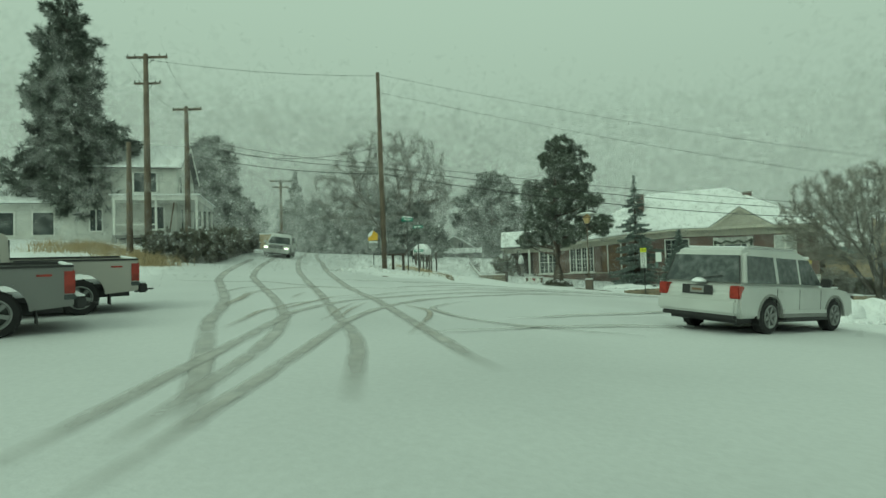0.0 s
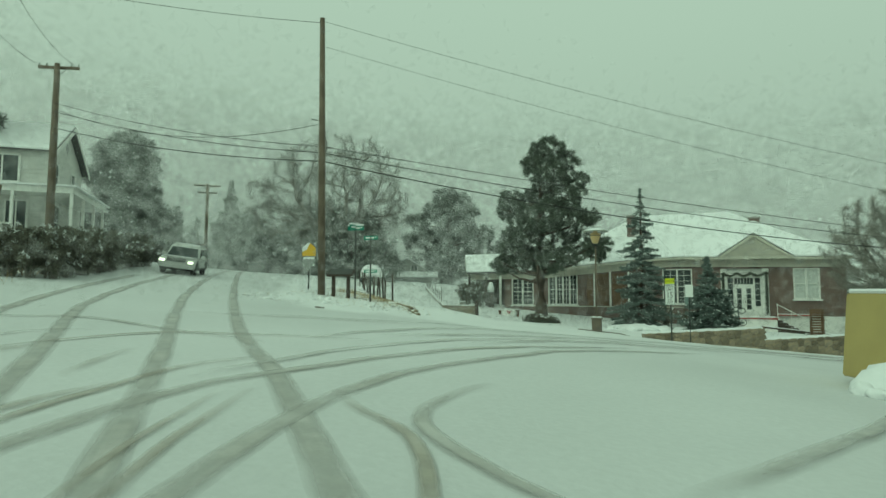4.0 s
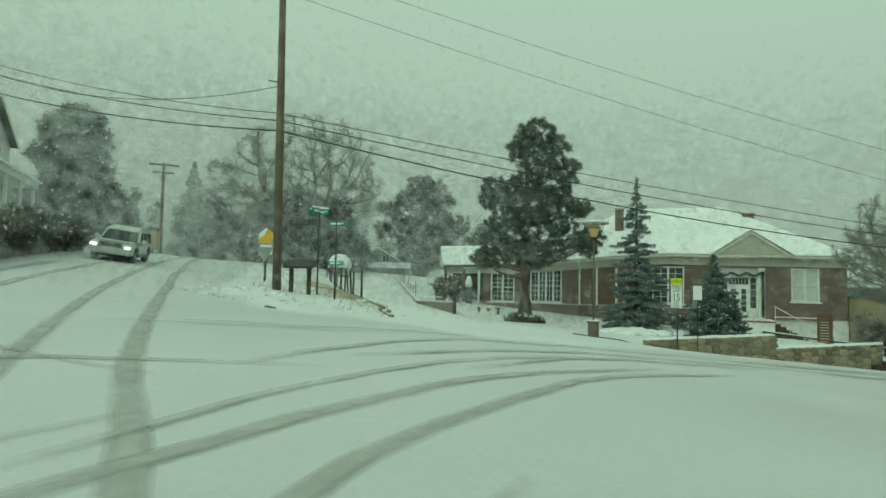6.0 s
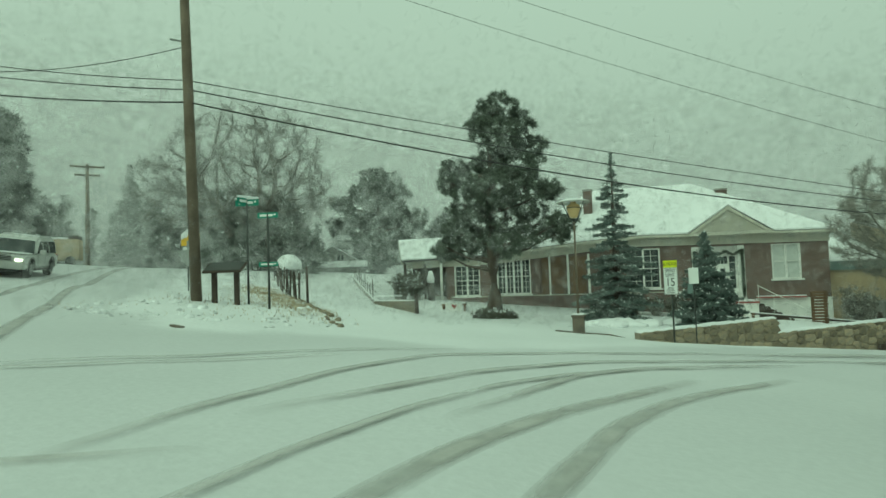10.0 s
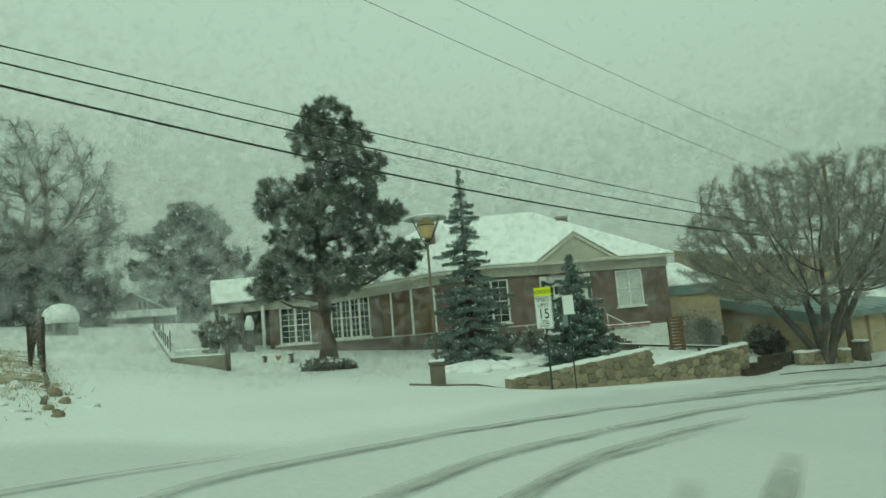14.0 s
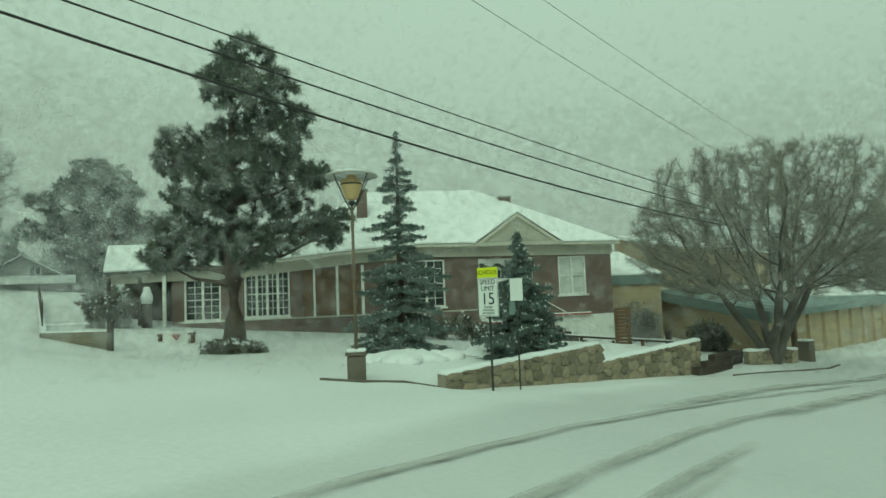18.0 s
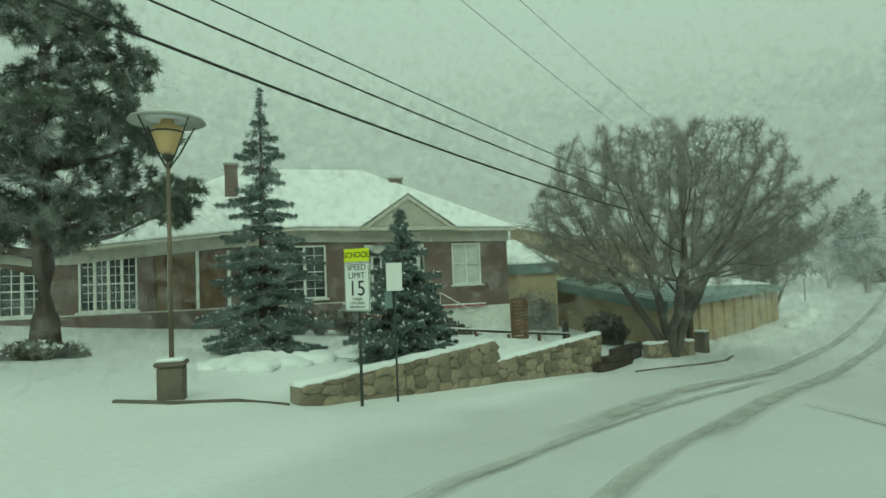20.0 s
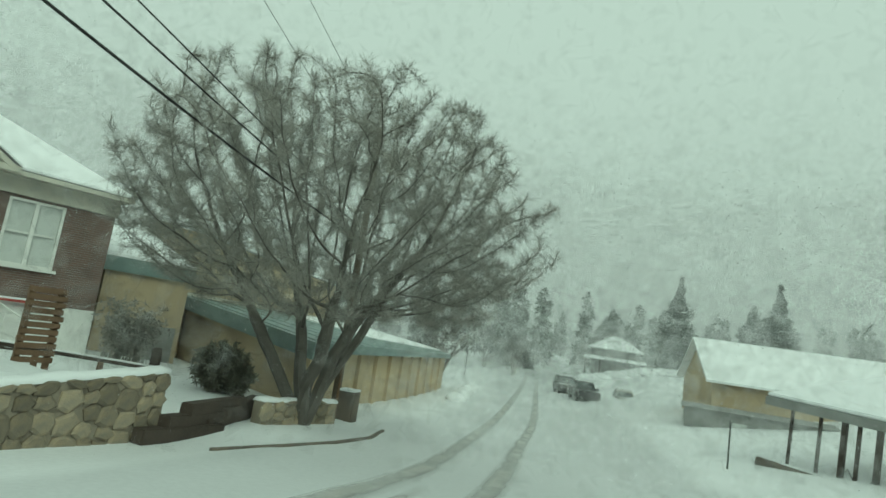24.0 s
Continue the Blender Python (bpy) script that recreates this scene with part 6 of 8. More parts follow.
A, B, C = Vector((-24.1, 25.4)), Vector((-15.45, 9.5)), Vector((-12.5, 8.6))
LEVEL = rz(B.x, B.y) + 0.16
for i in range(10):
    # low snow-topped edge up the drive, with tall uneven posts
    a, b = A.lerp(B, i / 10), A.lerp(B, (i + 1) / 10)
    ha, hb = rz(a.x, a.y) + 0.3 - 0.014 * i, rz(b.x, b.y) + 0.3 - 0.014 * (i + 1)
    s = Vector((b.y - a.y, a.x - b.x)).normalized() * -0.22
    part("edge_wall", Geo().prism([(a.x, a.y, rz(a.x, a.y) - 0.3), (b.x, b.y, rz(b.x, b.y) - 0.3), (b.x, b.y, hb), (a.x, a.y, ha)], (s.x, s.y, 0)), CONC, ramp)
    part("wall_snow", Geo().prism([(a.x, a.y, ha + 0.003), (b.x, b.y, hb + 0.003), (b.x, b.y, hb + 0.06), (a.x, a.y, ha + 0.06)], (s.x, s.y, 0)), SNOW, ramp)
    q = 0.85 + 0.3 * math.sin(i * 2.3)
    part("rail_post", Geo().tube([(a.x + s.x / 2, a.y + s.y / 2, ha - 0.1), (a.x + s.x / 2, a.y + s.y / 2, ha + q)], [0.035, 0.028], 6), DARKWOOD, ramp)
    part("handrail", Geo().tube([(a.x + s.x / 2, a.y + s.y / 2, ha + 0.55), (b.x + s.x / 2, b.y + s.y / 2, hb + 0.55)], [0.018, 0.018], 6), METAL, ramp)
for i in range(6):
    # level board wall of the terrace, deeper as the ground falls
    a, b = B.lerp(C, i / 6), B.lerp(C, (i + 1) / 6)
    s = Vector((b.y - a.y, a.x - b.x)).normalized() * -0.18
    for k in range(4):
        zt = LEVEL - 0.22 * k
        part("wall_board", Geo().prism([(a.x, a.y, zt - 0.21), (b.x, b.y, zt - 0.21), (b.x, b.y, zt), (a.x, a.y, zt)], (s.x, s.y, 0)), WEATHERED, ramp)
    part("wall_snow", Geo().prism([(a.x, a.y, LEVEL + 0.003), (b.x, b.y, LEVEL + 0.003), (b.x, b.y, LEVEL + 0.05), (a.x, a.y, LEVEL + 0.05)], (s.x, s.y, 0)), SNOW, ramp)
part("end_post", Geo().box(C.x - 0.09, C.y - 0.09, LEVEL - 1.1, C.x + 0.09, C.y + 0.09, LEVEL + 0.35), DARKWOOD, ramp, "dark timber end post", bevel=0.01)
part("terrace_rail", Geo().tube([(B.x, B.y + 0.5, LEVEL + 0.3), (B.x + 1.7, B.y + 0.2, LEVEL + 0.28)], [0.04, 0.04], 6), SNOW, ramp, "snow-covered low rail")
porch = thing("porch_figure", "tall narrow snow-dusted porch decoration", "decoration", pose(-13.9, 15.9, rz(-13.9, 15.9)))
part("body", Geo().lathe([(0.22, -0.1), (0.28, 0.4), (0.2, 1.0), (0.25, 1.5), (0.1, 2.0)], sides=12), DARKWOOD, porch, smooth=True)
part("snow_patch", Geo().lathe([(0.24, 1.2), (0.29, 1.5), (0.12, 2.03)], sides=12), SNOW, porch, smooth=True)
for x, y, t in ((-14.9, 15.0, 1.8), (-15.6, 14.0, 1.6)):
    hedge("porch_shrub", [(x, y), (x + 0.3, y + 0.2)], t, 0.4, "dark upright shrub by the porch", int(t * 100), SHRUB)
bench = thing("garden_bench", "low bench with a heart-marked box half under snow", "bench", pose(-11.2, 11.9, rz(-11.2, 11.9), 0, 0, 5))
part("seat", Geo().box(-0.75, -0.25, 0.28, 0.75, 0.25, 0.36), BROWNWOOD, bench, bevel=0.01)
part("box", Geo().box(-0.5, -0.3, -0.1, 0.5, -0.255, 0.45), WHITE, bench, "white box front")
part("heart", Geo().prism([(0.05, -0.31, 0.05), (0.22, -0.31, 0.28), (0.14, -0.31, 0.36), (0.05, -0.31, 0.28), (-0.04, -0.31, 0.36), (-0.12, -0.31, 0.28)], (0, 0.008, 0)), TAILRED, bench, "red heart mark")
for dx in (-0.65, 0.65):
    part("leg", Geo().box(dx - 0.05, -0.2, -0.15, dx + 0.05, 0.2, 0.28), BROWNWOOD, bench)
part("snow_cap", Geo().box(-0.75, -0.25, 0.364, 0.75, 0.25, 0.45), SNOW, bench, bevel=0.03)

# fence along the drive
fence = thing("post_fence", "leaning thin wooden fence posts along the drive with wire", "fence")
last = None
for i in range(15):
    f = i / 14
    x, y = -13.5 - 13.2 * f + rr.uniform(-0.25, 0.25), -2.2 + 19.3 * f
    zz = ground_at(x, y)
    top = Vector((x + rr.uniform(-0.12, 0.12), y, zz + 1.35 + rr.uniform(-0.15, 0.15)))
    part("post", Geo().tube([(x, y, zz - 0.3), top], [0.055, 0.045], 7), DARKWOOD, fence)
    if last is not None:
        for dz in (0.1, 0.55):
            part("fence_wire", Geo().tube([last - Vector((0, 0, dz)), top - Vector((0, 0, dz))], [0.008, 0.008], 4), METAL, fence)
    last = top

# small round shelter with a snow dome
sh = thing("round_shelter", "small dark round shelter under a thick dome of snow", "shelter", pose(-28.0, 21.1, ground_at(-28.0, 21.1)))
part("wall", Geo().lathe([(1.0, -0.6), (1.0, 0.9)], sides=20), GREYWALL, sh)
for i in range(3):
    part("opening", Geo().box(-0.7 + i * 0.5, -1.03, 0.25, -0.4 + i * 0.5, -0.7, 0.7), GLASS_DARK, sh)
part("snow_dome", Geo().lathe([(1.06, 0.75), (1.07, 1.2), (0.88, 1.66), (0.5, 1.96), (0.04, 2.05)], sides=24), SNOW, sh, smooth=True)

# garage at the head of the drive
gz = 2.5
ga = thing("grey_garage", "grey boarded garage with a snowy lean-to roof, pale in the snowfall", "garage", pose(-36.5, 46.0, gz, 0, 0, 26))
part("front_wall", Geo().prism([(-3.6, 0, -1), (3.6, 0, -1), (3.6, 0, 2.4), (0, 0, 4.5), (-3.6, 0, 2.4)], (0, 0.2, 0)), GREYWALL, ga)
part("left_wall", Geo().box(-3.6, 0.2, -1, -3.4, 9, 2.4), GREYWALL, ga)
part("right_wall", Geo().box(3.4, 0.2, -1, 3.6, 9, 2.4), GREYWALL, ga)
part("rear_wall", Geo().box(-3.6, 9, -1, 3.6, 9.2, 2.4), GREYWALL, ga)
for s in (-1, 1):
    part("roof_slope", Geo().prism([(s * 3.9, -0.4, 2.25), (0, -0.4, 4.55), (0, 9.5, 4.55), (s * 3.9, 9.5, 2.25)], (0, 0, 0.12)), SNOW, ga, "snow-covered roof slope")
part("lean_to_roof", Geo().prism([(-2.2, -1.9, 1.75), (4.4, -1.9, 1.75), (4.4, 0, 2.5), (-2.2, 0, 2.5)], (0, 0, 0.12)), SNOW, ga, "snowy lean-to roof")
for x in (-2.1, 0.9, 4.2):
    part("lean_to_post", Geo().box(x - 0.07, -1.8, -1, x + 0.07, -1.66, 1.75), GREYWALL, ga)
w = part("window", Geo().box(0.6, -0.03, 2.75, 1.5, -0.002, 3.4), GLASS_DARK, ga)
part("window_frame", Geo().box(0.55, -0.06, 2.7, 0.62, -0.031, 3.45).box(1.48, -0.06, 2.7, 1.55, -0.031, 3.45).box(1.02, -0.06, 2.7, 1.08, -0.031, 3.45), WHITE, w)


# ---- the white house ----
def white_house():
    ang = math.degrees(math.atan2(-0.67, -0.74))
    hz = 5.0
    h = thing("white_house", "two-storey white clapboard house with a gable, porch and snowy roof", "house", pose(-34.2, -6.8, hz, 0, 0, ang))
    # local: x runs along the front away from the corner, y runs back along the gable side (negative)
    L, D, E = 7.5, 7.6, 5.7
    part("front_wall", Geo().box(0, -0.2, -1.5, L, 0, E), HOUSE, h, "white clapboard front wall")
    part("gable_wall", Geo().prism([(0, -0.2, -1.5), (0, -D, -1.5), (0, -D, E), (0, -D / 2, E + 2.2), (0, -0.2, E)], (0.2, 0, 0)), HOUSE, h, "white gable wall")
    part("rear_wall", Geo().box(0, -D - 0.2, -1.5, L, -D, E), HOUSE, h)
    part("far_wall", Geo().box(L, -D, -1.5, L + 0.2, 0, E), HOUSE, h)
    for s in (0, 1):
        y0, y1 = (0.35, -D / 2) if s == 0 else (-D - 0.35, -D / 2)
        part("roof_slope", Geo().prism([(-0.45, y0, E - 0.2), (L + 0.4, y0, E - 0.2), (L + 0.4, y1, E + 2.3), (-0.45, y1, E + 2.3)], (0, 0, 0.1)), SHINGLE, h)
        part("roof_snow", Geo().prism([(-0.4, y0, E - 0.094), (L + 0.4, y0, E - 0.094), (L + 0.4, y1, E + 2.404), (-0.4, y1, E + 2.404)], (0, 0, 0.1)), SNOW, h, "snow on the roof")
        part("barge_board", Geo().prism([(-0.5, y0, E - 0.42), (-0.5, y0, E - 0.12), (-0.5, y1, E + 2.38), (-0.5, y1, E + 2.08)], (0.05, 0, 0)), WHITE, h)
    for i in range(26):
        zz = -0.8 + i * 0.25
        part("clapboard", Geo().prism([(0.1, 0.001, zz), (L, 0.001, zz), (L, 0.03, zz), (0.1, 0.03, zz)], (0, -0.0, 0.012)), HOUSE, h)
    # porch across the gable corner
    part("porch_floor", Geo().box(-1.8, -D + 0.5, 0.0, -0.01, 1.8, 0.2), GREYWALL, h)
    part("porch_floor", Geo().box(0, 0.01, 0.0, 4.2, 1.8, 0.2), GREYWALL, h)
    part("porch_beam", Geo().box(-1.8, -D + 0.5, 2.85, -0.01, 1.8, 3.2), WHITE, h)
    part("porch_beam", Geo().box(0, 0.04, 2.85, 4.2, 1.8, 3.2), WHITE, h)
    part("porch_roof", Geo().box(-2.0, -D + 0.3, 3.205, -0.01, 2.0, 3.32), SNOW, h, "snow on the porch roof", bevel=0.02)
    part("porch_roof", Geo().box(0, 0.04, 3.205, 4.4, 2.0, 3.32), SNOW, h, bevel=0.02)
    for x, y in ((-1.7, 1.7), (-1.7, -1.0), (-1.7, -3.7), (-1.7, -6.4), (1.2, 1.7), (4.1, 1.7)):
        part("porch_post", Geo().box(x - 0.08, y - 0.08, 0.2, x + 0.08, y + 0.08, 2.85), WHITE, h, bevel=0.01)
        part("porch_pier", Geo().box(x - 0.15, y - 0.15, -1.5, x + 0.15, y + 0.15, 0.0), GREYWALL, h)
    part("porch_rail", Geo().box(1.2, 1.66, 0.95, 4.1, 1.74, 1.05), WHITE, h)

    def win(x0, x1, z0, z1, side=False):
        if side:
            w = part("window", Geo().box(-0.02, x0, z0, -0.003, x1, z1), GLASS_DARK, h, "dark sash window")
            f = Geo().box(-0.06, x0 - 0.1, z0 - 0.1, -0.021, x0, z1 + 0.1).box(-0.06, x1, z0 - 0.1, -0.021, x1 + 0.1, z1 + 0.1).box(-0.06, x0, z1, -0.021, x1, z1 + 0.1).box(-0.06, x0, z0 - 0.1, -0.021, x1, z0).box(-0.05, x0, (z0 + z1) / 2 - 0.03, -0.021, x1, (z0 + z1) / 2 + 0.03)
        else:
            w = part("window", Geo().box(x0, 0.045, z0, x1, 0.06, z1), GLASS_DARK, h, "dark sash window")
            f = Geo().box(x0 - 0.1, 0.061, z0 - 0.1, x0, 0.1, z1 + 0.1).box(x1, 0.061, z0 - 0.1, x1 + 0.1, 0.1, z1 + 0.1).box(x0, 0.061, z1, x1, 0.1, z1 + 0.1).box(x0, 0.061, z0 - 0.1, x1, 0.1, z0).box((x0 + x1) / 2 - 0.04, 0.061, z0, (x0 + x1) / 2 + 0.04, 0.09, z1)
        part("window_frame", f, WHITE, w)

    win(1.5, 3.1, 3.7, 5.2)
    win(5.6, 6.3, 3.6, 5.1)
    win(5.4, 6.2, 0.7, 2.3)
    win(1.0, 2.0, 0.8, 2.5)
    win(-1.9, -1.0, 3.6, 5.1, True)
    win(-5.9, -5.0, 3.6, 5.1, True)
    win(-2.4, -1.4, 0.5, 2.5, True)
    win(-5.6, -4.6, 0.5, 2.5, True)
    part("gable_vent", Geo().prism([(-0.03, -D / 2 - 0.25, E + 0.9), (-0.03, -D / 2, E + 0.5), (-0.03, -D / 2 + 0.25, E + 0.9), (-0.03, -D / 2, E + 1.3)], (0.027, 0, 0)), GREYWALL, h, "diamond-shaped gable vent")
    part("side_wing", Geo().box(L + 0.21, -5.5, -1.5, L + 8, -0.8, 2.9), HOUSE, h, "lower white side wing")
    part("wing_roof", Geo().prism([(L + 0.21, -0.4, 2.9), (L + 8.3, -0.4, 2.9), (L + 8.3, -3.1, 4.3), (L + 0.21, -3.1, 4.3)], (0, 0, 0.15)), SNOW, h, "snow on the wing roof")
    for x in (L + 1.5, L + 4.2):
        w = part("window", Geo().box(x, -0.795, 0.5, x + 1.4, -0.78, 2.2), GLASS_DARK, h)
        part("window_frame", Geo().box(x - 0.1, -0.779, 0.4, x, -0.74, 2.3).box(x + 1.4, -0.779, 0.4, x + 1.5, -0.74, 2.3).box(x, -0.779, 2.2, x + 1.4, -0.74, 2.3), WHITE, w)


white_house()
sp = solid("leaning_stake", Geo().tube([(0, 0, -0.3), (0.55, 0.25, 3.2)], [0.05, 0.04], 7), POLEWOOD, "leaning wooden stay beside the power pole", "stake", m=pose(-22.8, -16.4, ground_at(-22.8, -16.4)))

# box and van far up the road
bx = thing("utility_box", "tan boxy trailer parked beside the road, snow on top", "trailer", pose(-44.0, 13.6, ground_at(-44, 13.6), 0, 0, 40))
part("body", Geo().box(-1.4, -1.0, 0.35, 1.4, 1.0, 2.0), STUCCO, bx, bevel=0.03)
part("snow_cap", Geo().box(-1.4, -1.0, 2.004, 0.6, 1.0, 2.15), SNOW, bx, bevel=0.03)
part("cover", Geo().box(0.65, -0.95, 2.004, 1.35, 0.95, 2.3), DARKWOOD, bx)
for sx in (-0.8, 0.8):
    part("wheel", Geo().lathe([(0.3, -0.1), (0.35, -0.05), (0.35, 0.05), (0.3, 0.1)], (sx, -1.02, 0.3), 14, "y"), RUBBER, bx)


# ---- vehicles; local x points forward, z up from the road ----
def wheel(parent, x, y, r, width, rim=ALLOY, spokes=6):
    out = 1 if y > 0 else -1
    t = part("wheel", Geo().lathe([(r * 0.6, -width / 2), (r * 0.9, -width / 2), (r, -width * 0.32), (r, width * 0.32), (r * 0.9, width / 2), (r * 0.6, width / 2)], (x, y, r), 28, "y", cap=False), RUBBER, parent, "black tyre with snow in its tread")
    for k in range(14):
        a = 2 * math.pi * k / 14
        c, sn = math.cos(a), math.sin(a)
        part("tread_block", Geo().box(x + c * r * 0.985 - 0.02, y - width * 0.4, r + sn * r * 0.985 - 0.02, x + c * r * 0.985 + 0.02, y + width * 0.4, r + sn * r * 0.985 + 0.02), RUBBER, t)
    part("brake_disc", Geo().lathe([(0.01, -0.02), (r * 0.59, -0.02), (r * 0.59, 0.02), (0.01, 0.02)], (x, y + out * width * 0.1, r), 24, "y"), METAL, t)
    ring = [(r * 0.64, -0.05), (r * 0.66, 0.03), (r * 0.6, 0.04), (r * 0.54, 0.0), (r * 0.53, -0.09)]
    g = Geo().lathe([(q, h * out) for q, h in ring], (x, y + out * width * 0.45, r), 28, "y", cap=False)
    g.lathe([(r * 0.02, -0.05), (r * 0.15, -0.04), (r * 0.13, 0.025), (r * 0.02, 0.03)], (x, y + out * (width * 0.4), r), 14, "y")
    for k in range(spokes):
        a = 2 * math.pi * (k + 0.25) / spokes
        c, sn = math.cos(a), math.sin(a)
        w, y0, y1 = r * 0.075, y + out * width * 0.33, y + out * width * 0.41
        g.prism([(x + c * r * 0.1 - sn * w, y0, r + sn * r * 0.1 + c * w), (x + c * r * 0.1 + sn * w, y0, r + sn * r * 0.1 - c * w), (x + c * r * 0.56 + sn * w * 1.35, y1, r + sn * r * 0.56 - c * w * 1.35), (x + c * r * 0.56 - sn * w * 1.35, y1, r + sn * r * 0.56 + c * w * 1.35)], (0, out * 0.035, 0))
    part("rim", g, rim, t, "alloy rim with broad spokes", bevel=0.004)


def arch(xc, r, z0, steps=9):
    """Points of a wheel arch, from its front to its rear, seen from the side."""
    return [(xc + r * math.cos(math.pi * i / steps), z0 + r * math.sin(math.pi * i / steps) * 1.0) for i in range(steps + 1)]


def side_shell(outline, half, shrink):
    """A closed shell over a side outline; shrink(z) narrows it with height."""
    g = Geo()
    n = len(outline)
    g.add([(x, half - shrink(z), z) for x, z in outline] + [(x, -half + shrink(z), z) for x, z in outline],
          [tuple(range(n)), tuple(range(2 * n - 1, n - 1, -1))] + [(i, n + i, n + (i + 1) % n, (i + 1) % n) for i in range(n)])
    return g


def panes(parent, shapes, half, shrink, material, name="side_window"):
    for sgn in (1, -1):
        for shp in shapes:
            g = Geo()
            n = len(shp)
            a = [(x, sgn * (half - shrink(z) + 0.006), z) for x, z in shp]
            b = [(x, sgn * (half - shrink(z) - 0.004), z) for x, z in shp]
            g.add(a + b, [tuple(range(n)), tuple(range(2 * n - 1, n - 1, -1))] + [(i, (i + 1) % n, n + (i + 1) % n, n + i) for i in range(n)])
            part(name, g, material, parent)


def cross_pane(parent, p, q, half, shrink, material, name, inset=0.12, lift=0.008):
    """A windscreen or rear window between two outline points."""
    (x0, z0), (x1, z1) = p, q
    d = Vector((x1 - x0, 0, z1 - z0))
    a, b = Vector((x0, 0, z0)) + d * 0.1, Vector((x0, 0, z0)) + d * 0.88
    nrm = Vector((-d.z, 0, d.x)).normalized() * lift
    if nrm.x * (x0 + x1) < 0:
        nrm = -nrm
    wa, wb = half - shrink(a.z) - inset * 0.7, half - shrink(b.z) - inset
    o = [a + nrm + Vector((0, wa, 0)), a + nrm + Vector((0, -wa, 0)), b + nrm + Vector((0, -wb, 0)), b + nrm + Vector((0, wb, 0))]
    return part(name, Geo().prism(o, tuple(-nrm * 1.2)), material, parent)


def estate_car(m, label, paint, L=5.2, W=2.0, H=1.86, r=0.39, wheels=(1.72, -1.3), name="sport_utility_car", nose=1.05, lit=False, snow=True):
    car = thing(name, label, "car", m)
    f, b = L * 0.52, -L * 0.48
    half = W / 2
    wf, wr = wheels
    belt = H * 0.565
    low = 0.36
    body = [(f, low + 0.12), (f + 0.02, nose * 0.68), (f - 0.12, nose * 0.92), (f - 0.9, nose), (f - 1.45, belt), (b + 0.12, belt), (b, belt - 0.15), (b - 0.03, 0.62), (b + 0.05, low)]
    body += arch(wr, r + 0.09, low)[::-1] + arch(wf, r + 0.09, low)[::-1] + [(f - 0.1, low)]
    ins = lambda z: 0.03 + 0.05 * max(0, z - 0.75) ** 2 if z < belt + 0.01 else 0.06 + 0.16 * (z - belt) / (H - belt)
    part("body", side_shell(body, half, ins), paint, car, "painted lower body", bevel=0.05)
    cab = [(f - 1.42, belt - 0.02), (f - 2.05, H - 0.1), (f - 2.4, H), (b + 0.55, H), (b + 0.3, H - 0.08), (b + 0.08, belt - 0.02)]
    ins = lambda z: 0.05 + 0.14 * (z - belt) / (H - belt)
    part("cabin", side_shell(cab, half, ins), paint, car, "cabin and roof", bevel=0.085)
    zt, zb = H - 0.17, belt + 0.06
    x0, x3 = f - 1.62, b + 0.3
    span = x0 - x3
    sh = []
    for u0, u1, s0, s1 in ((0.0, 0.3, 0.5, 0.0), (0.33, 0.6, 0.0, 0.0), (0.64, 1.0, 0.0, 0.12)):
        sh.append([(x0 - span * u0, zb), (x0 - span * u0 - s0, zt), (x0 - span * u1 + s1, zt), (x0 - span * u1, zb)])
    glass = CARGLASS if lit else FROSTGLASS
    panes(car, sh, half, ins, glass)
    cross_pane(car, cab[0], cab[1], half, ins, glass, "windscreen")
    rw = cross_pane(car, cab[5], cab[4], half, ins, glass, "rear_window", inset=0.1)
    cross_pane(car, cab[5], cab[4], half, ins, BLACKTRIM, "rear_window_seal", inset=0.06, lift=0.004)
    part("wiper", Geo().tube([(b + 0.05, 0.1, belt + 0.1), (b + 0.1, -0.5, belt + 0.2)], [0.015, 0.01], 6), BLACKTRIM, rw)
    part("rear_bumper", Geo().box(b - 0.13, -half + 0.06, 0.42, b + 0.1, half - 0.06, 0.74), paint, car, bevel=0.05)
    part("bumper_valance", Geo().box(b - 0.04, -half + 0.14, 0.32, b + 0.1, half - 0.14, 0.418), BLACKTRIM, car, bevel=0.02)
    part("front_bumper", Geo().box(f - 0.15, -half + 0.05, 0.36, f + 0.1, half - 0.05, 0.66), paint, car, bevel=0.06)
    gr = part("grille", Geo().box(f + 0.0, -0.5, 0.68, f + 0.05, 0.5, nose * 0.9), CHROME, car, bevel=0.01)
    for i in range(4):
        part("grille_slot", Geo().box(f + 0.051, -0.48, 0.71 + i * 0.06, f + 0.055, 0.48, 0.74 + i * 0.06), BLACKTRIM, gr)
    for s in (1, -1):
        part("tail_lamp", Geo().box(b - 0.045, min(s * (half - 0.26), s * (half - 0.035)), 0.77, b + 0.16, max(s * (half - 0.26), s * (half - 0.035)), belt - 0.01), TAILRED, car, "red tail lamp", bevel=0.02)
        ya, yb = sorted((s * (half - 0.1), s * (half - (0.36 if lit else 0.48))))
        part("headlamp", Geo().box(f - 0.16, ya, nose * (0.7 if lit else 0.66), f + 0.045, yb, nose * (0.81 if lit else 0.84)), HEADLAMP if lit else CHROME, car, "lit headlamp" if lit else "", bevel=0.02)
        ya, yb = sorted((s * (half + 0.0), s * (half + 0.22)))
        part("door_mirror", Geo().box(f - 1.85, ya, belt + 0.02, f - 1.68, yb, belt + 0.22), BLACKTRIM if not lit else paint, car, bevel=0.03)
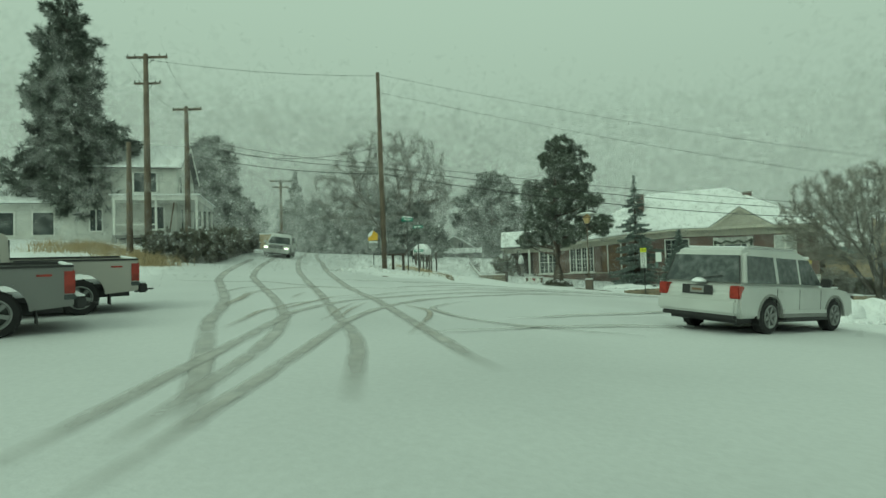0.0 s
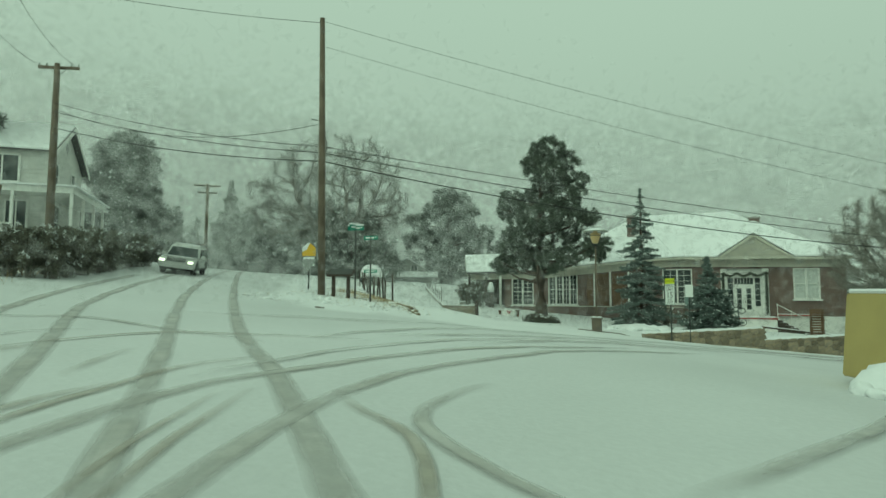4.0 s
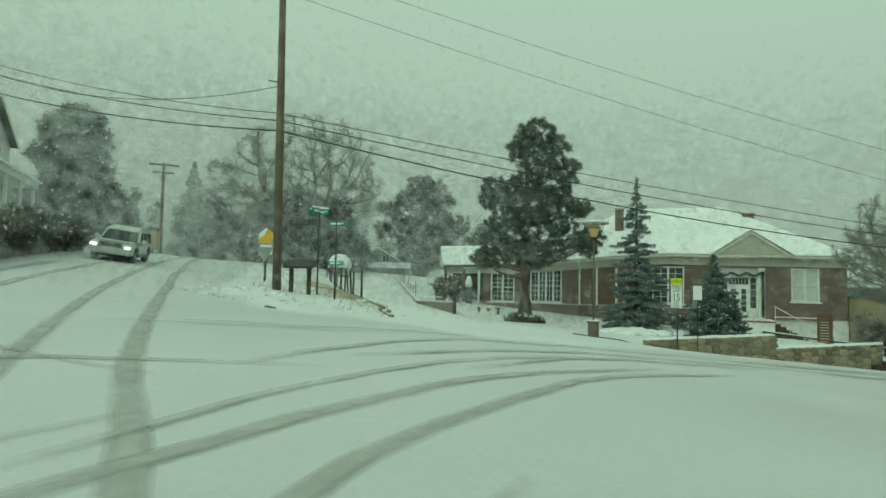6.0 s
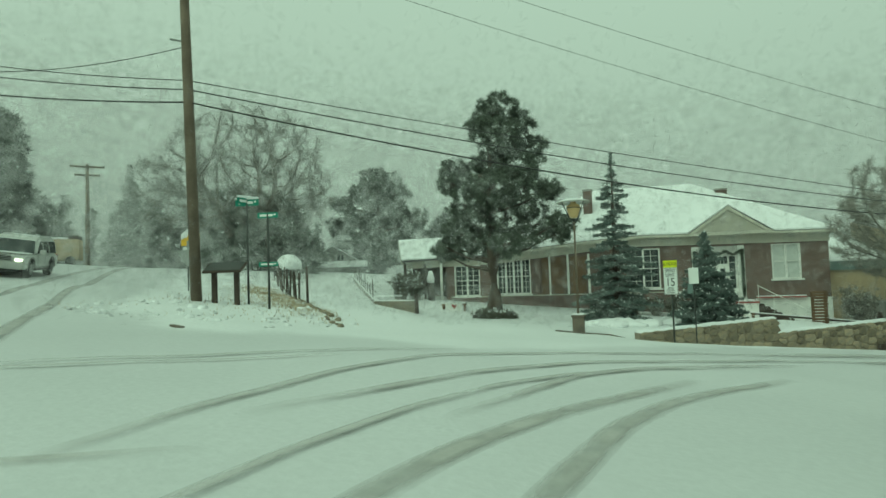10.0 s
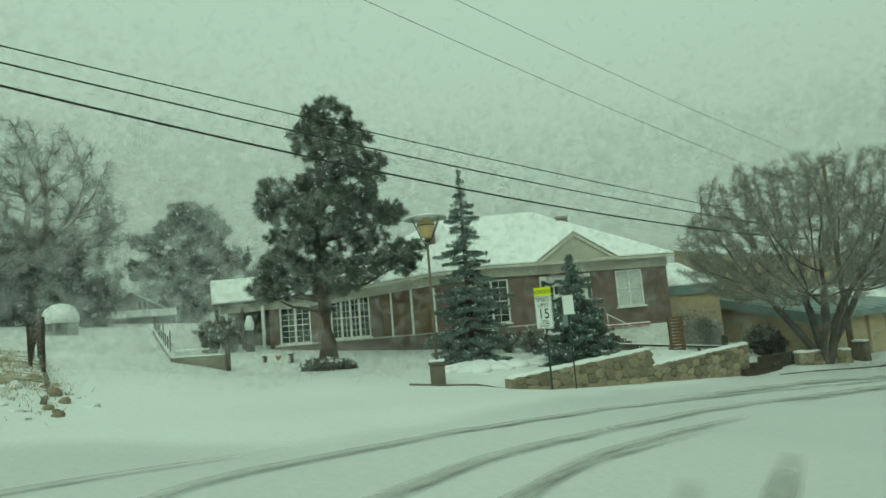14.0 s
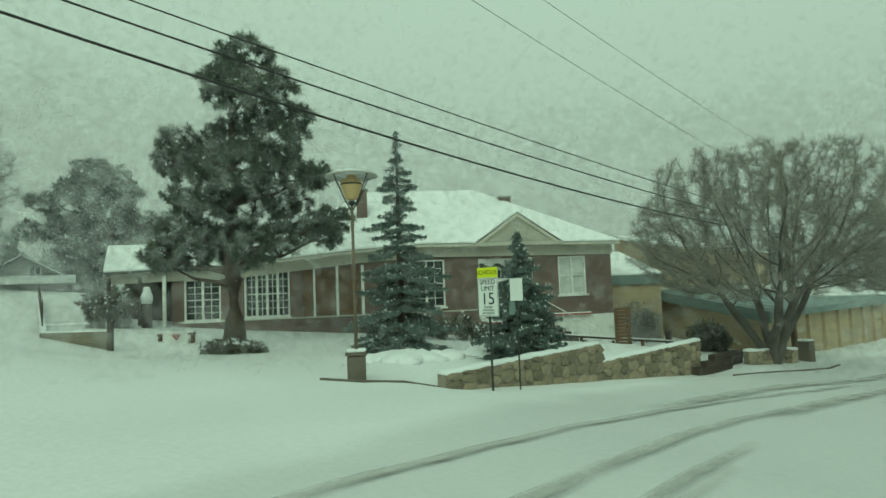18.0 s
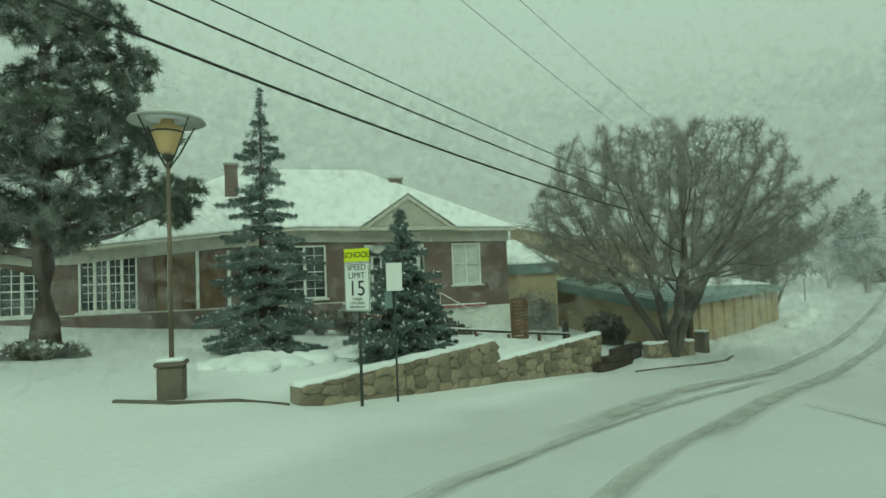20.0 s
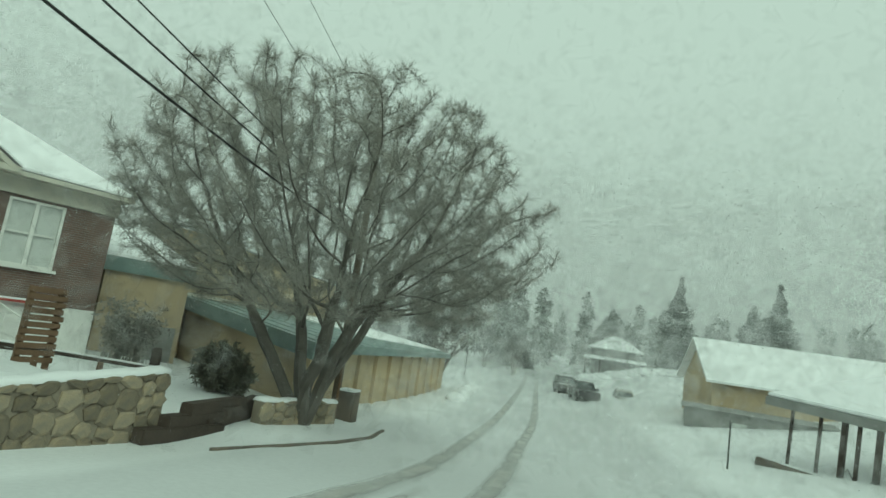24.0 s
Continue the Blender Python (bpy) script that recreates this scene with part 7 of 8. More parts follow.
        for x in (f - 2.5, f - 3.45):
            ya, yb = sorted((s * (half - 0.055), s * (half - 0.015)))
            part("door_handle", Geo().box(x - 0.1, ya, belt - 0.13, x + 0.1, yb, belt - 0.09), paint, car)
        for x in (f - 1.7, f - 2.72, f - 3.72):
            ya, yb = sorted((s * (half - 0.05), s * (half - 0.026)))
            part("door_seam", Geo().box(x - 0.006, ya, 0.5, x + 0.006, yb, belt - 0.05), BLACKTRIM, car)
        ya, yb = sorted((s * (half - 0.04), s * (half + 0.02)))
        part("sill_cladding", Geo().box(wr + r + 0.1, ya - 0.004, 0.37, wf - r - 0.1, yb - 0.012, 0.455), GREYWALL, car, "grey lower cladding")
        for xw in (wf, wr):
            am = [(px, pz) for px, pz in arch(xw, r + 0.14, low, 12)]
            an = [(px, pz) for px, pz in arch(xw, r + 0.085, low, 12)][::-1]
            part("arch_moulding", Geo().prism([(px, s * (half - 0.035), pz) for px, pz in am + an], (0, s * 0.028, 0)), paint if not snow else GREYWALL, car)
        part("side_moulding", Geo().box(wr + r + 0.12, ya, 0.46, wf - r - 0.12, yb, 0.54), paint, car)
        part("running_board", Geo().box(wr + r + 0.12, min(s * (half - 0.12), s * (half + 0.05)), 0.3, wf - r - 0.12, max(s * (half - 0.12), s * (half + 0.05)), 0.36), BLACKTRIM, car)
        part("roof_rail", Geo().tube([(f - 2.5, s * (half - 0.28), H + 0.05), (b + 0.7, s * (half - 0.28), H + 0.05)], [0.022, 0.022], 6), CHROME, car)
    pl = part("plate_recess", Geo().box(b - 0.036, -0.36, 0.82, b - 0.02, 0.36, 1.02), BLACKTRIM, car)
    part("number_plate", Geo().box(b - 0.045, -0.16, 0.85, b - 0.037, 0.16, 1.0), GREYWALL, pl)
    part("plate_bar", Geo().box(b - 0.05, -0.12, 0.9, b - 0.046, 0.12, 0.95), BROWNWOOD, pl)
    part("underbody", Geo().box(b + 0.2, -half + 0.22, 0.24, f - 0.2, half - 0.22, 0.4), BLACKTRIM, car)
    for x in (wf, wr):
        for s in (1, -1):
            wheel(car, x, s * (half - 0.15), r, 0.25)
    if snow:
        part("roof_snow", Geo().box(b + 0.6, -half + 0.32, H - 0.002, f - 2.45, half - 0.32, H + 0.045), SNOW, car, "snow on the roof", bevel=0.02)
        part("wiper_snow", Geo().lathe([(0.16, 0.0), (0.14, 0.05), (0.08, 0.09), (0.01, 0.1)], (b + 0.03, 0.0, belt + 0.03), 12), SNOW, car, smooth=True)
        part("bonnet_snow", Geo().box(f - 1.3, -half + 0.15, nose + 0.0, f - 0.5, half - 0.15, nose + 0.03), SNOW, car, bevel=0.012)
    return car


def pickup_truck(m, label, paint, r=0.4, tail=-1.2, name="pickup_truck"):
    """A pickup; local origin under the rear axle."""
    t = thing(name, label, "pickup truck", m)
    half, bed, front = 0.98, 1.22, 4.9
    low = 0.45
    ins = lambda z: 0.02 if z < 1.15 else 0.02 + 0.2 * (z - 1.15) / 0.75
    side = [(1.2, low)] + [(1.2, bed)] + [(tail, bed), (tail, low + 0.05)] + arch(0, r + 0.1, low)[::-1]
    for s in (1, -1):
        g = Geo()
        n = len(side)
        ya, yb = (half, half - 0.12) if s > 0 else (-half, -half + 0.12)
        g.add([(x, ya, z) for x, z in side] + [(x, yb, z) for x, z in side], [tuple(range(n)), tuple(range(2 * n - 1, n - 1, -1))] + [(i, n + i, n + (i + 1) % n, (i + 1) % n) for i in range(n)])
        part("bed_side", g, paint, t, "painted bed side", bevel=0.02)
        part("bed_rail", Geo().box(tail, min(ya, yb) - 0.01, bed, 1.2, max(ya, yb) + 0.01, bed + 0.04), BLACKTRIM, t, "black bed rail cap")
        y0, y1 = sorted((s * (half + 0.012), s * (half - 0.16)))
        part("tail_lamp", Geo().box(tail - 0.02, y0, 0.72, tail + 0.17, y1, bed - 0.06), TAILRED, t, "red tail lamp", bevel=0.015)
    part("bed_floor", Geo().box(tail + 0.06, -half + 0.12, 0.6, 1.2, half - 0.12, 0.68), BLACKTRIM, t)
    part("bed_snow", Geo().box(tail + 0.08, -half + 0.13, 0.684, 1.15, half - 0.13, 0.8), SNOW, t, "snow lying in the bed", bevel=0.03)
    part("tailgate", Geo().box(tail - 0.03, -half + 0.17, 0.58, tail + 0.05, half - 0.17, bed), paint, t, bevel=0.015)
    part("tailgate_snow", Geo().box(tail - 0.03, -half + 0.17, bed + 0.002, tail + 0.05, half - 0.17, bed + 0.05), SNOW, t, bevel=0.015)
    part("rear_bumper", Geo().box(tail - 0.2, -half + 0.03, 0.44, tail - 0.02, half - 0.03, 0.66), BLACKTRIM, t, "dark step bumper", bevel=0.03)
    part("bumper_snow", Geo().box(tail - 0.19, -half + 0.05, 0.664, tail - 0.04, half - 0.05, 0.69), SNOW, t, bevel=0.01)
    part("tow_eye", Geo().tube([(tail - 0.48 + 0.07 * math.cos(k * 0.785), 0.07 * math.sin(k * 0.785), 0.44) for k in range(9)], [0.018] * 9, 6), BLACKTRIM, t)
    for s in (1, -1):
        am, an = arch(0, r + 0.15, low, 12), arch(0, r + 0.09, low, 12)[::-1]
        part("arch_flare", Geo().prism([(px, s * (half - 0.01), pz) for px, pz in am + an], (0, s * 0.05, 0)), paint, t, bevel=0.01)
        ya, yb = sorted((s * (half + 0.014), s * (half - 0.15)))
        part("reversing_lamp", Geo().box(tail - 0.022, ya, 0.62, tail + 0.16, yb, 0.715), FROSTGLASS, t, bevel=0.01)
        part("badge_bar", Geo().box(-0.86, min(s * half, s * (half + 0.006)), 1.06, -0.62, max(s * half, s * (half + 0.006)), 1.1), TAILRED, t)
    part("tow_hitch", Geo().tube([(tail - 0.12, 0, 0.4), (tail - 0.42, 0, 0.42)], [0.035, 0.03], 8), BLACKTRIM, t)
    part("mud_flap", Geo().box(-r - 0.22, half - 0.3, 0.2, -r - 0.19, half - 0.03, 0.5), BLACKTRIM, t)
    body = [(front, low + 0.1), (front, 0.98), (front - 0.25, 1.12), (2.9, 1.17), (1.24, 1.17), (1.24, low)] + arch(3.65, r + 0.1, low)[::-1]
    part("body", side_shell(body, half, ins), paint, t, "cab and bonnet", bevel=0.03)
    cab = [(3.05, 1.15), (2.45, 1.8), (2.2, 1.88), (1.45, 1.87), (1.28, 1.8), (1.26, 1.15)]
    part("cabin", side_shell(cab, half, ins), paint, t, bevel=0.04)
    panes(t, [[(2.85, 1.22), (2.42, 1.7), (2.1, 1.72), (2.1, 1.22)], [(2.03, 1.22), (2.03, 1.72), (1.45, 1.7), (1.42, 1.22)]], half, ins, CARGLASS)
    cross_pane(t, cab[0], cab[1], half, ins, CARGLASS, "windscreen")
    part("rear_window", Geo().box(1.24, -0.6, 1.3, 1.262, 0.6, 1.7), CARGLASS, t)
    part("roof_snow", Geo().box(1.5, -0.68, 1.885, 2.2, 0.68, 1.95), SNOW, t, bevel=0.025)
    part("underbody", Geo().box(tail + 0.15, -half + 0.25, 0.36, front - 0.2, half - 0.25, 0.58), BLACKTRIM, t)
    for x in (0, 3.65):
        for s in (1, -1):
            wheel(t, x, s * (half - 0.14), r, 0.26)
    for s in (1, -1):
        y0, y1 = sorted((s * half, s * (half + 0.25)))
        part("door_mirror", Geo().box(2.6, y0, 1.2, 2.75, y1, 1.42), BLACKTRIM, t, bevel=0.02)
    return t


def on_road(x, y, yaw, ahead=1.5, aside=0.8):
    """A pose that stands on the slope, with its front towards yaw (degrees from the x axis)."""
    f = Vector((math.cos(radians(yaw)), math.sin(radians(yaw)), 0))
    l = Vector((-f.y, f.x, 0))
    p = Vector((x, y, 0))
    z = lambda q: slope(q.x, q.y)
    df = Vector((f.x * 2 * ahead, f.y * 2 * ahead, z(p + f * ahead) - z(p - f * ahead))).normalized()
    dl = Vector((l.x * 2 * aside, l.y * 2 * aside, z(p + l * aside) - z(p - l * aside))).normalized()
    up = df.cross(dl).normalized()
    dl = up.cross(df)
    zz = (z(p + f * ahead) + z(p - f * ahead)) / 2
    return Matrix(((df.x, dl.x, up.x, x), (df.y, dl.y, up.y, y), (df.z, dl.z, up.z, zz), (0, 0, 0, 1)))


# parked white car: rear axle near (5.6, -22.8), nose to the north-east
estate_car(on_road(5.6 + 0.47 * 1.4, -22.85 + 0.88 * 1.4, 62), "large white estate car with a snowy roof, parked askew", CARWHITE)
estate_car(on_road(-26.3, -3.8, -54), "white crossover car with lit headlamps on the snowy road", CARWHITE, L=4.7, W=1.92, H=1.68, r=0.36, wheels=(1.5, -1.33), nose=0.97, lit=True, name="crossover_car")
pickup_truck(on_road(-6.22, -32.25, 248, 1.2), "grey pickup truck parked nose-in with red tail lamps", CARGREY, r=0.42)
pickup_truck(on_road(-8.05, -29.72, 248, 1.2), "beige pickup truck with a tow hitch beside the grey one", CARSILVER, r=0.4)
jeep = pickup_truck(on_road(56.5, 25.5, 222, 1.2), "dark pickup truck far down the snowy street", CARDARK, r=0.42)

estate_car(on_road(61.3, 30.2, 222, 1.2), "dark snow-dusted car behind the far pickup", CARDARK, name="estate_car")
estate_car(on_road(58.5, 21.8, 215, 1.2), "pale car under a blanket of snow beside the street", CARSILVER, L=4.6, W=1.8, H=1.6, r=0.33, wheels=(1.45, -1.25), nose=0.95, name="estate_car")

# asphalt left bare and wet under the parked vehicles
for i, (x, y, yaw, x0, x1, wd) in enumerate(((-6.22, -32.25, 248, -1.75, 4.6, 1.75), (-8.05, -29.72, 248, -1.75, 4.6, 1.75), (6.26, -21.6, 62, -2.7, 2.6, 1.6))):
    c, sn = math.cos(radians(yaw)), math.sin(radians(yaw))
    track([(x + c * (x0 + (x1 - x0) * k / 4), y + sn * (x0 + (x1 - x0) * k / 4)) for k in range(5)], wd, ASPHALT, 80 + i, "bare wet asphalt under a parked vehicle")

# yellow steel container behind the snow bank
yc = thing("yellow_container", "yellow steel waste container with ribs and a snowy lid", "container", on_road(6.54, -14.05, 24))
part("body", Geo().box(-2.3, -0.95, 0.15, 0.9, 0.95, 1.95), DUMPY, yc, bevel=0.03)
part("snow_cap", Geo().box(-2.3, -0.95, 1.954, 0.9, 0.95, 2.05), SNOW, yc, bevel=0.04)
for i in range(4):
    part("rib", Geo().box(-2.28 + i * 1.02, -1.0, 0.2, -2.2 + i * 1.02, -0.954, 1.9), DUMPY, yc)
part("skid", Geo().box(-2.1, -0.8, -0.3, 0.7, 0.8, 0.146), BLACKTRIM, yc)
part("door_gap", Geo().box(-0.72, -0.96, 0.3, -0.68, -0.951, 1.9), BLACKTRIM, yc)
part("top_lip", Geo().box(-2.32, -1.02, 1.82, 0.92, -0.952, 1.94), DUMPY, yc)
part("side_pocket", Geo().box(-0.6, -1.12, 0.5, 0.6, -1.004, 0.95), DUMPY, yc)
part("pocket_snow", Geo().box(-0.6, -1.12, 0.954, 0.6, -1.004, 1.02), SNOW, yc)

# ---- down the street ----
def low_house(x, y, z, yaw, lx, ly, wall, ridge, label, material, name="low_building", wins=3):
    h = thing(name, label, "building", pose(x, y, z, 0, 0, yaw))
    for nm, g in (("front_wall", Geo().box(-lx, -ly, -2, lx, -ly + 0.2, wall)), ("rear_wall", Geo().box(-lx, ly - 0.2, -2, lx, ly, wall))):
        part(nm, g, material, h)
    for s in (-1, 1):
        a, b = sorted((s * lx, s * (lx - 0.2)))
        part("gable_wall", Geo().prism([(a, -ly + 0.2, -2), (a, ly - 0.2, -2), (a, ly - 0.2, wall), (a, 0, ridge), (a, -ly + 0.2, wall)], (b - a, 0, 0)), material, h)
        part("roof_slope", Geo().prism([(-lx - 0.5, s * (ly + 0.5), wall - 0.25), (lx + 0.5, s * (ly + 0.5), wall - 0.25), (lx + 0.5, 0, ridge + 0.05), (-lx - 0.5, 0, ridge + 0.05)], (0, 0, 0.16)), SNOW, h, "snow-covered roof slope")
    for i in range(wins):
        xx = -lx + (i + 0.5) * 2 * lx / wins
        w = part("window", Geo().box(xx - 0.6, -ly - 0.03, 0.9, xx + 0.6, -ly - 0.003, 2.0), GLASS_DARK, h)
        part("window_frame", Geo().box(xx - 0.7, -ly - 0.06, 0.8, xx - 0.6, -ly - 0.031, 2.1).box(xx + 0.6, -ly - 0.06, 0.8, xx + 0.7, -ly - 0.031, 2.1).box(xx - 0.6, -ly - 0.06, 2.0, xx + 0.6, -ly - 0.031, 2.1), WHITE, w)
    return h


low_house(52.4, 6.0, -1.6, -56, 6.5, 4.2, 3.0, 5.6, "low tan house with a broad snowy roof down the street", STUCCO, "tan_house", 0)
shed = thing("grey_shed", "long low dark grey shed in front of the tan house", "shed", pose(44.6, 6.6, -1.9, 0, 0, -66))
part("wall", Geo().box(-3.6, -0.9, -1.2, 4.6, 0.9, 1.35), GREYWALL, shed, "dark grey boarded wall")
part("roof", Geo().prism([(-3.8, -1.1, 1.36), (4.8, -1.1, 1.36), (4.8, 1.1, 1.55), (-3.8, 1.1, 1.55)], (0, 0, 0.06)), GREYWALL, shed)
for x in (-0.9, 0.5):
    part("window", Geo().box(x, -0.93, 0.35, x + 0.8, -0.903, 0.85), CURTAIN, shed, "pale snow-lit window")

fh = thing("far_house", "small dark house with a snowy hipped roof and porch", "house", pose(88.0, 38.8, 0.4, 0, 0, -62))
part("body", Geo().box(-3.4, -2.8, -2.5, 3.4, 2.8, 2.9), GREYWALL, fh)
for o4 in ([(-4.0, -3.4, 2.9), (4.0, -3.4, 2.9), (0.7, 0, 4.9), (-0.7, 0, 4.9)], [(4.0, -3.4, 2.9), (4.0, 3.4, 2.9), (0.7, 0, 4.9)], [(4.0, 3.4, 2.9), (-4.0, 3.4, 2.9), (-0.7, 0, 4.9), (0.7, 0, 4.9)], [(-4.0, 3.4, 2.9), (-4.0, -3.4, 2.9), (-0.7, 0, 4.9)]):
    part("roof_slope", Geo().prism(o4, (0, 0, 0.15)), SNOW, fh, "snow-covered roof slope")
part("porch_roof", Geo().prism([(-4.4, -5.0, 1.3), (4.4, -5.0, 1.3), (4.4, -2.85, 1.7), (-4.4, -2.85, 1.7)], (0, 0, 0.15)), SNOW, fh, "snowy porch roof")
for i in range(5):
    part("porch_post", Geo().box(-4.2 + i * 2.05, -4.8, -2.5, -4.0 + i * 2.05, -4.6, 1.35), DARKWOOD, fh)
lumps("snow_bank", [(82 + 1.6 * i, 38.5 - 3.2 * i, 2.6) for i in range(5)] + [(82.8 + 1.6 * i, 36.9 - 3.2 * i, 2.4) for i in range(5)], SNOW, "broad ploughed snow bank below the far house", "snow bank", 97, 0.31)

# covered walkway with a snowy roof
cw = thing("covered_walkway", "covered walkway with dark posts, a low wall and a snowy roof", "walkway", pose(33.19, 1.51, -1.67, 0, 3.5, -104))
part("roof", Geo().prism([(-0.4, -1.4, 2.7), (12, -1.4, 2.7), (12, 3.4, 4.2), (1.6, 3.4, 4.2)], (0, 0, -0.12)), GREYWALL, cw)
part("roof_snow", Geo().prism([(-0.4, -1.4, 2.704), (12, -1.4, 2.704), (12, 3.4, 4.204), (1.6, 3.4, 4.204)], (0, 0, 0.14)), SNOW, cw, "thick snow on the walkway roof", bevel=0.04)
part("fascia", Geo().box(-0.4, -1.46, 2.35, 12, -1.4, 2.7), GREYWALL, cw)
for x, r in ((0.66, 0.05), (1.72, 0.055), (2.56, 0.09), (3.05, 0.06), (3.7, 0.09), (4.8, 0.06), (5.9, 0.06), (7.2, 0.09), (8.6, 0.06), (10.0, 0.06)):
    part("post", Geo().box(x - r, -1.3 - r, -1.2, x + r, -1.3 + r, 2.6), DARKWOOD, cw, bevel=0.008)
part("low_wall", Geo().box(-0.35, -1.75, -1.4, 12, -1.55, 0.22), DARKSTONE, cw, "dark low wall along the walkway")
part("wall_snow", Geo().box(0.6, -1.75, 0.224, 12, -1.55, 0.27), SNOW, cw)
for i in range(8):
    part("rail_bar", Geo().tube([(2.4 + i * 0.9, -1.45, 0.0), (2.85 + i * 0.9, -1.45, 0.75), (3.3 + i * 0.9, -1.45, 0.0)], [0.02] * 3, 5), METAL, cw)
solid("marker_post", Geo().tube([(0, 0, -0.3), (0.02, 0, 1.5)], [0.035, 0.03], 7), METAL, "thin dark marker post at the roadside", "post", m=pose(29.1, 2.5, -1.6))
solid("marker_post", Geo().tube([(0, 0, -0.3), (0, 0, 2.6)], [0.06, 0.05], 7), DARKWOOD, "lone dark post beside the far street", "post", m=pose(58, 42, ground_at(58, 42)))
sb = thing("electric_pedestal", "squat grey pedestal box at the foot of the service pole", "utility box", pose(15.7, 8.9, ground_at(15.7, 8.9), 0, 0, 30))
part("body", Geo().box(-0.26, -0.26, -0.2, 0.26, 0.26, 0.85), DARKSTONE, sb, bevel=0.03)
part("snow_cap", Geo().box(-0.28, -0.28, 0.854, 0.28, 0.28, 0.92), SNOW, sb, bevel=0.04)
solid("marker_post", Geo().tube([(0, 0, -0.3), (0, 0, 1.7)], [0.04, 0.035], 7), BROWNWOOD, "thin brown stake beside the leafless tree", "post", m=pose(14.6, 8.0, ground_at(14.6, 8.0)))
for i in range(5):
    x, y = 33 + 2.6 * i, 21.5 + 1.95 * i
    lumps("snow_bank", [(x, y - 1.2, 0.7), (x + 0.8, y - 0.6, 0.55)], SNOW, "low snow heap at the foot of the tan wall", "snow bank", 90 + i, 0.6)

# trees at the street's end and along the skyline
for i, (x, y, tt, hw) in enumerate(((96, 33, 16, 4.2), (100, 20, 16, 4.4), (112, 27, 14, 5.5), (125, 60, 13, 6), (118, 82, 12, 6))):
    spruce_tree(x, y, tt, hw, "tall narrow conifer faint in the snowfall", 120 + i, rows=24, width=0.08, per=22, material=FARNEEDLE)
pine_tree(57.0, -7.0, 9.5, random_lobes(40, 9.5, 0.5, 4.2, 0.35), 0.35, "dark pine beside the tan house", 130, tuft=1.0, per=40, density=7, width=0.06)
for i, (x, y, tt, hw, b) in enumerate(((-78, 60, 17, 8, 5), (-62, 62, 19, 9, 5), (-52, 50, 15, 7, 4), (-58, 40, 11, 4, 5), (-75, 38, 12, 4, 6), (-96, 48, 16, 7, 6))):
    pine_tree(x, y, tt, random_lobes(60 + i, tt, b, hw, 0.35), 0.4, "far hazy tree at the bend of the road", 140 + i, tuft=1.5, per=30, density=3.5, width=0.1)
for i, (x, y, hh, b) in enumerate(((78, 50, 9, None), (90, 66, 10, None), (100, 48, 10, None), (45, 34, 9, None))):
    bare_tree(x, y, "leafless tree faint beyond the tan building", 150 + i, [(-0.4, 0.1), (0.3, 0.3), (0.5, -0.3)], 0.42, hh, fan=(6, 6, 5, 4), thick=0.22, twig=0.03)


def far_woods():
    """Wooded slopes closing the view, hardly more than grey shapes in the snowfall."""
    rng = np.random.default_rng(55)
    out = []
    for k in range(150):
        a = radians(rng.uniform(2, 60)) if k < 90 else radians(rng.uniform(118, 150))
        d = rng.uniform(118, 185)
        x, y = d * math.cos(a), -15 + d * math.sin(a)
        z, tall = slope(x, y) + 0.05 * (d - 110), rng.uniform(9, 17)
        f = rng.uniform(0.08, 1.0, 46)
        w = rng.uniform(0, 2 * math.pi, 46)
        reach = (1 - f) * tall * 0.22 + 0.3
        c = np.stack([x + np.cos(w) * reach * 0.6, y + np.sin(w) * reach * 0.6, z + tall * f], 1)
        out.append(needles(rng, c, 1.3, 9, 0.34, 0.2))
    return np.concatenate(out)


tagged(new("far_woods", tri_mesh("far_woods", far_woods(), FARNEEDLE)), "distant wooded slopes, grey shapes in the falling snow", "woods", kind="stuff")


# ---- fine snowflakes frozen in the air, and big soft triangles added as haze that thickens with distance ----
def air_triangles(seed, count, size, nearest, start=0.0):
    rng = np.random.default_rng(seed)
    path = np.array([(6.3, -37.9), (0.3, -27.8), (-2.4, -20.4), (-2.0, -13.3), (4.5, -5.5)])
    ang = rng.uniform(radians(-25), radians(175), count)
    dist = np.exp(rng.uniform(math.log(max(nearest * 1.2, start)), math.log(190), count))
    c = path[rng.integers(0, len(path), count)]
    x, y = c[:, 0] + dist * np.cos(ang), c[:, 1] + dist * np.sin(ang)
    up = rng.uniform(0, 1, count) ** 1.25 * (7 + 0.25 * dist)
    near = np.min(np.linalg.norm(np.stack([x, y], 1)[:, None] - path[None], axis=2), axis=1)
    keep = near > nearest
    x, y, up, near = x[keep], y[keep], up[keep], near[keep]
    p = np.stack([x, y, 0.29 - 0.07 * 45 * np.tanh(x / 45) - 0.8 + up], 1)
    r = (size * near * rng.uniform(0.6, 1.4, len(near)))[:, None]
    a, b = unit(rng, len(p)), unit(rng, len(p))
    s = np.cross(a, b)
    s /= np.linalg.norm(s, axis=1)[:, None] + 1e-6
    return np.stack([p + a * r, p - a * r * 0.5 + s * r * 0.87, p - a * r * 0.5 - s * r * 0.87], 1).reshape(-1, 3)


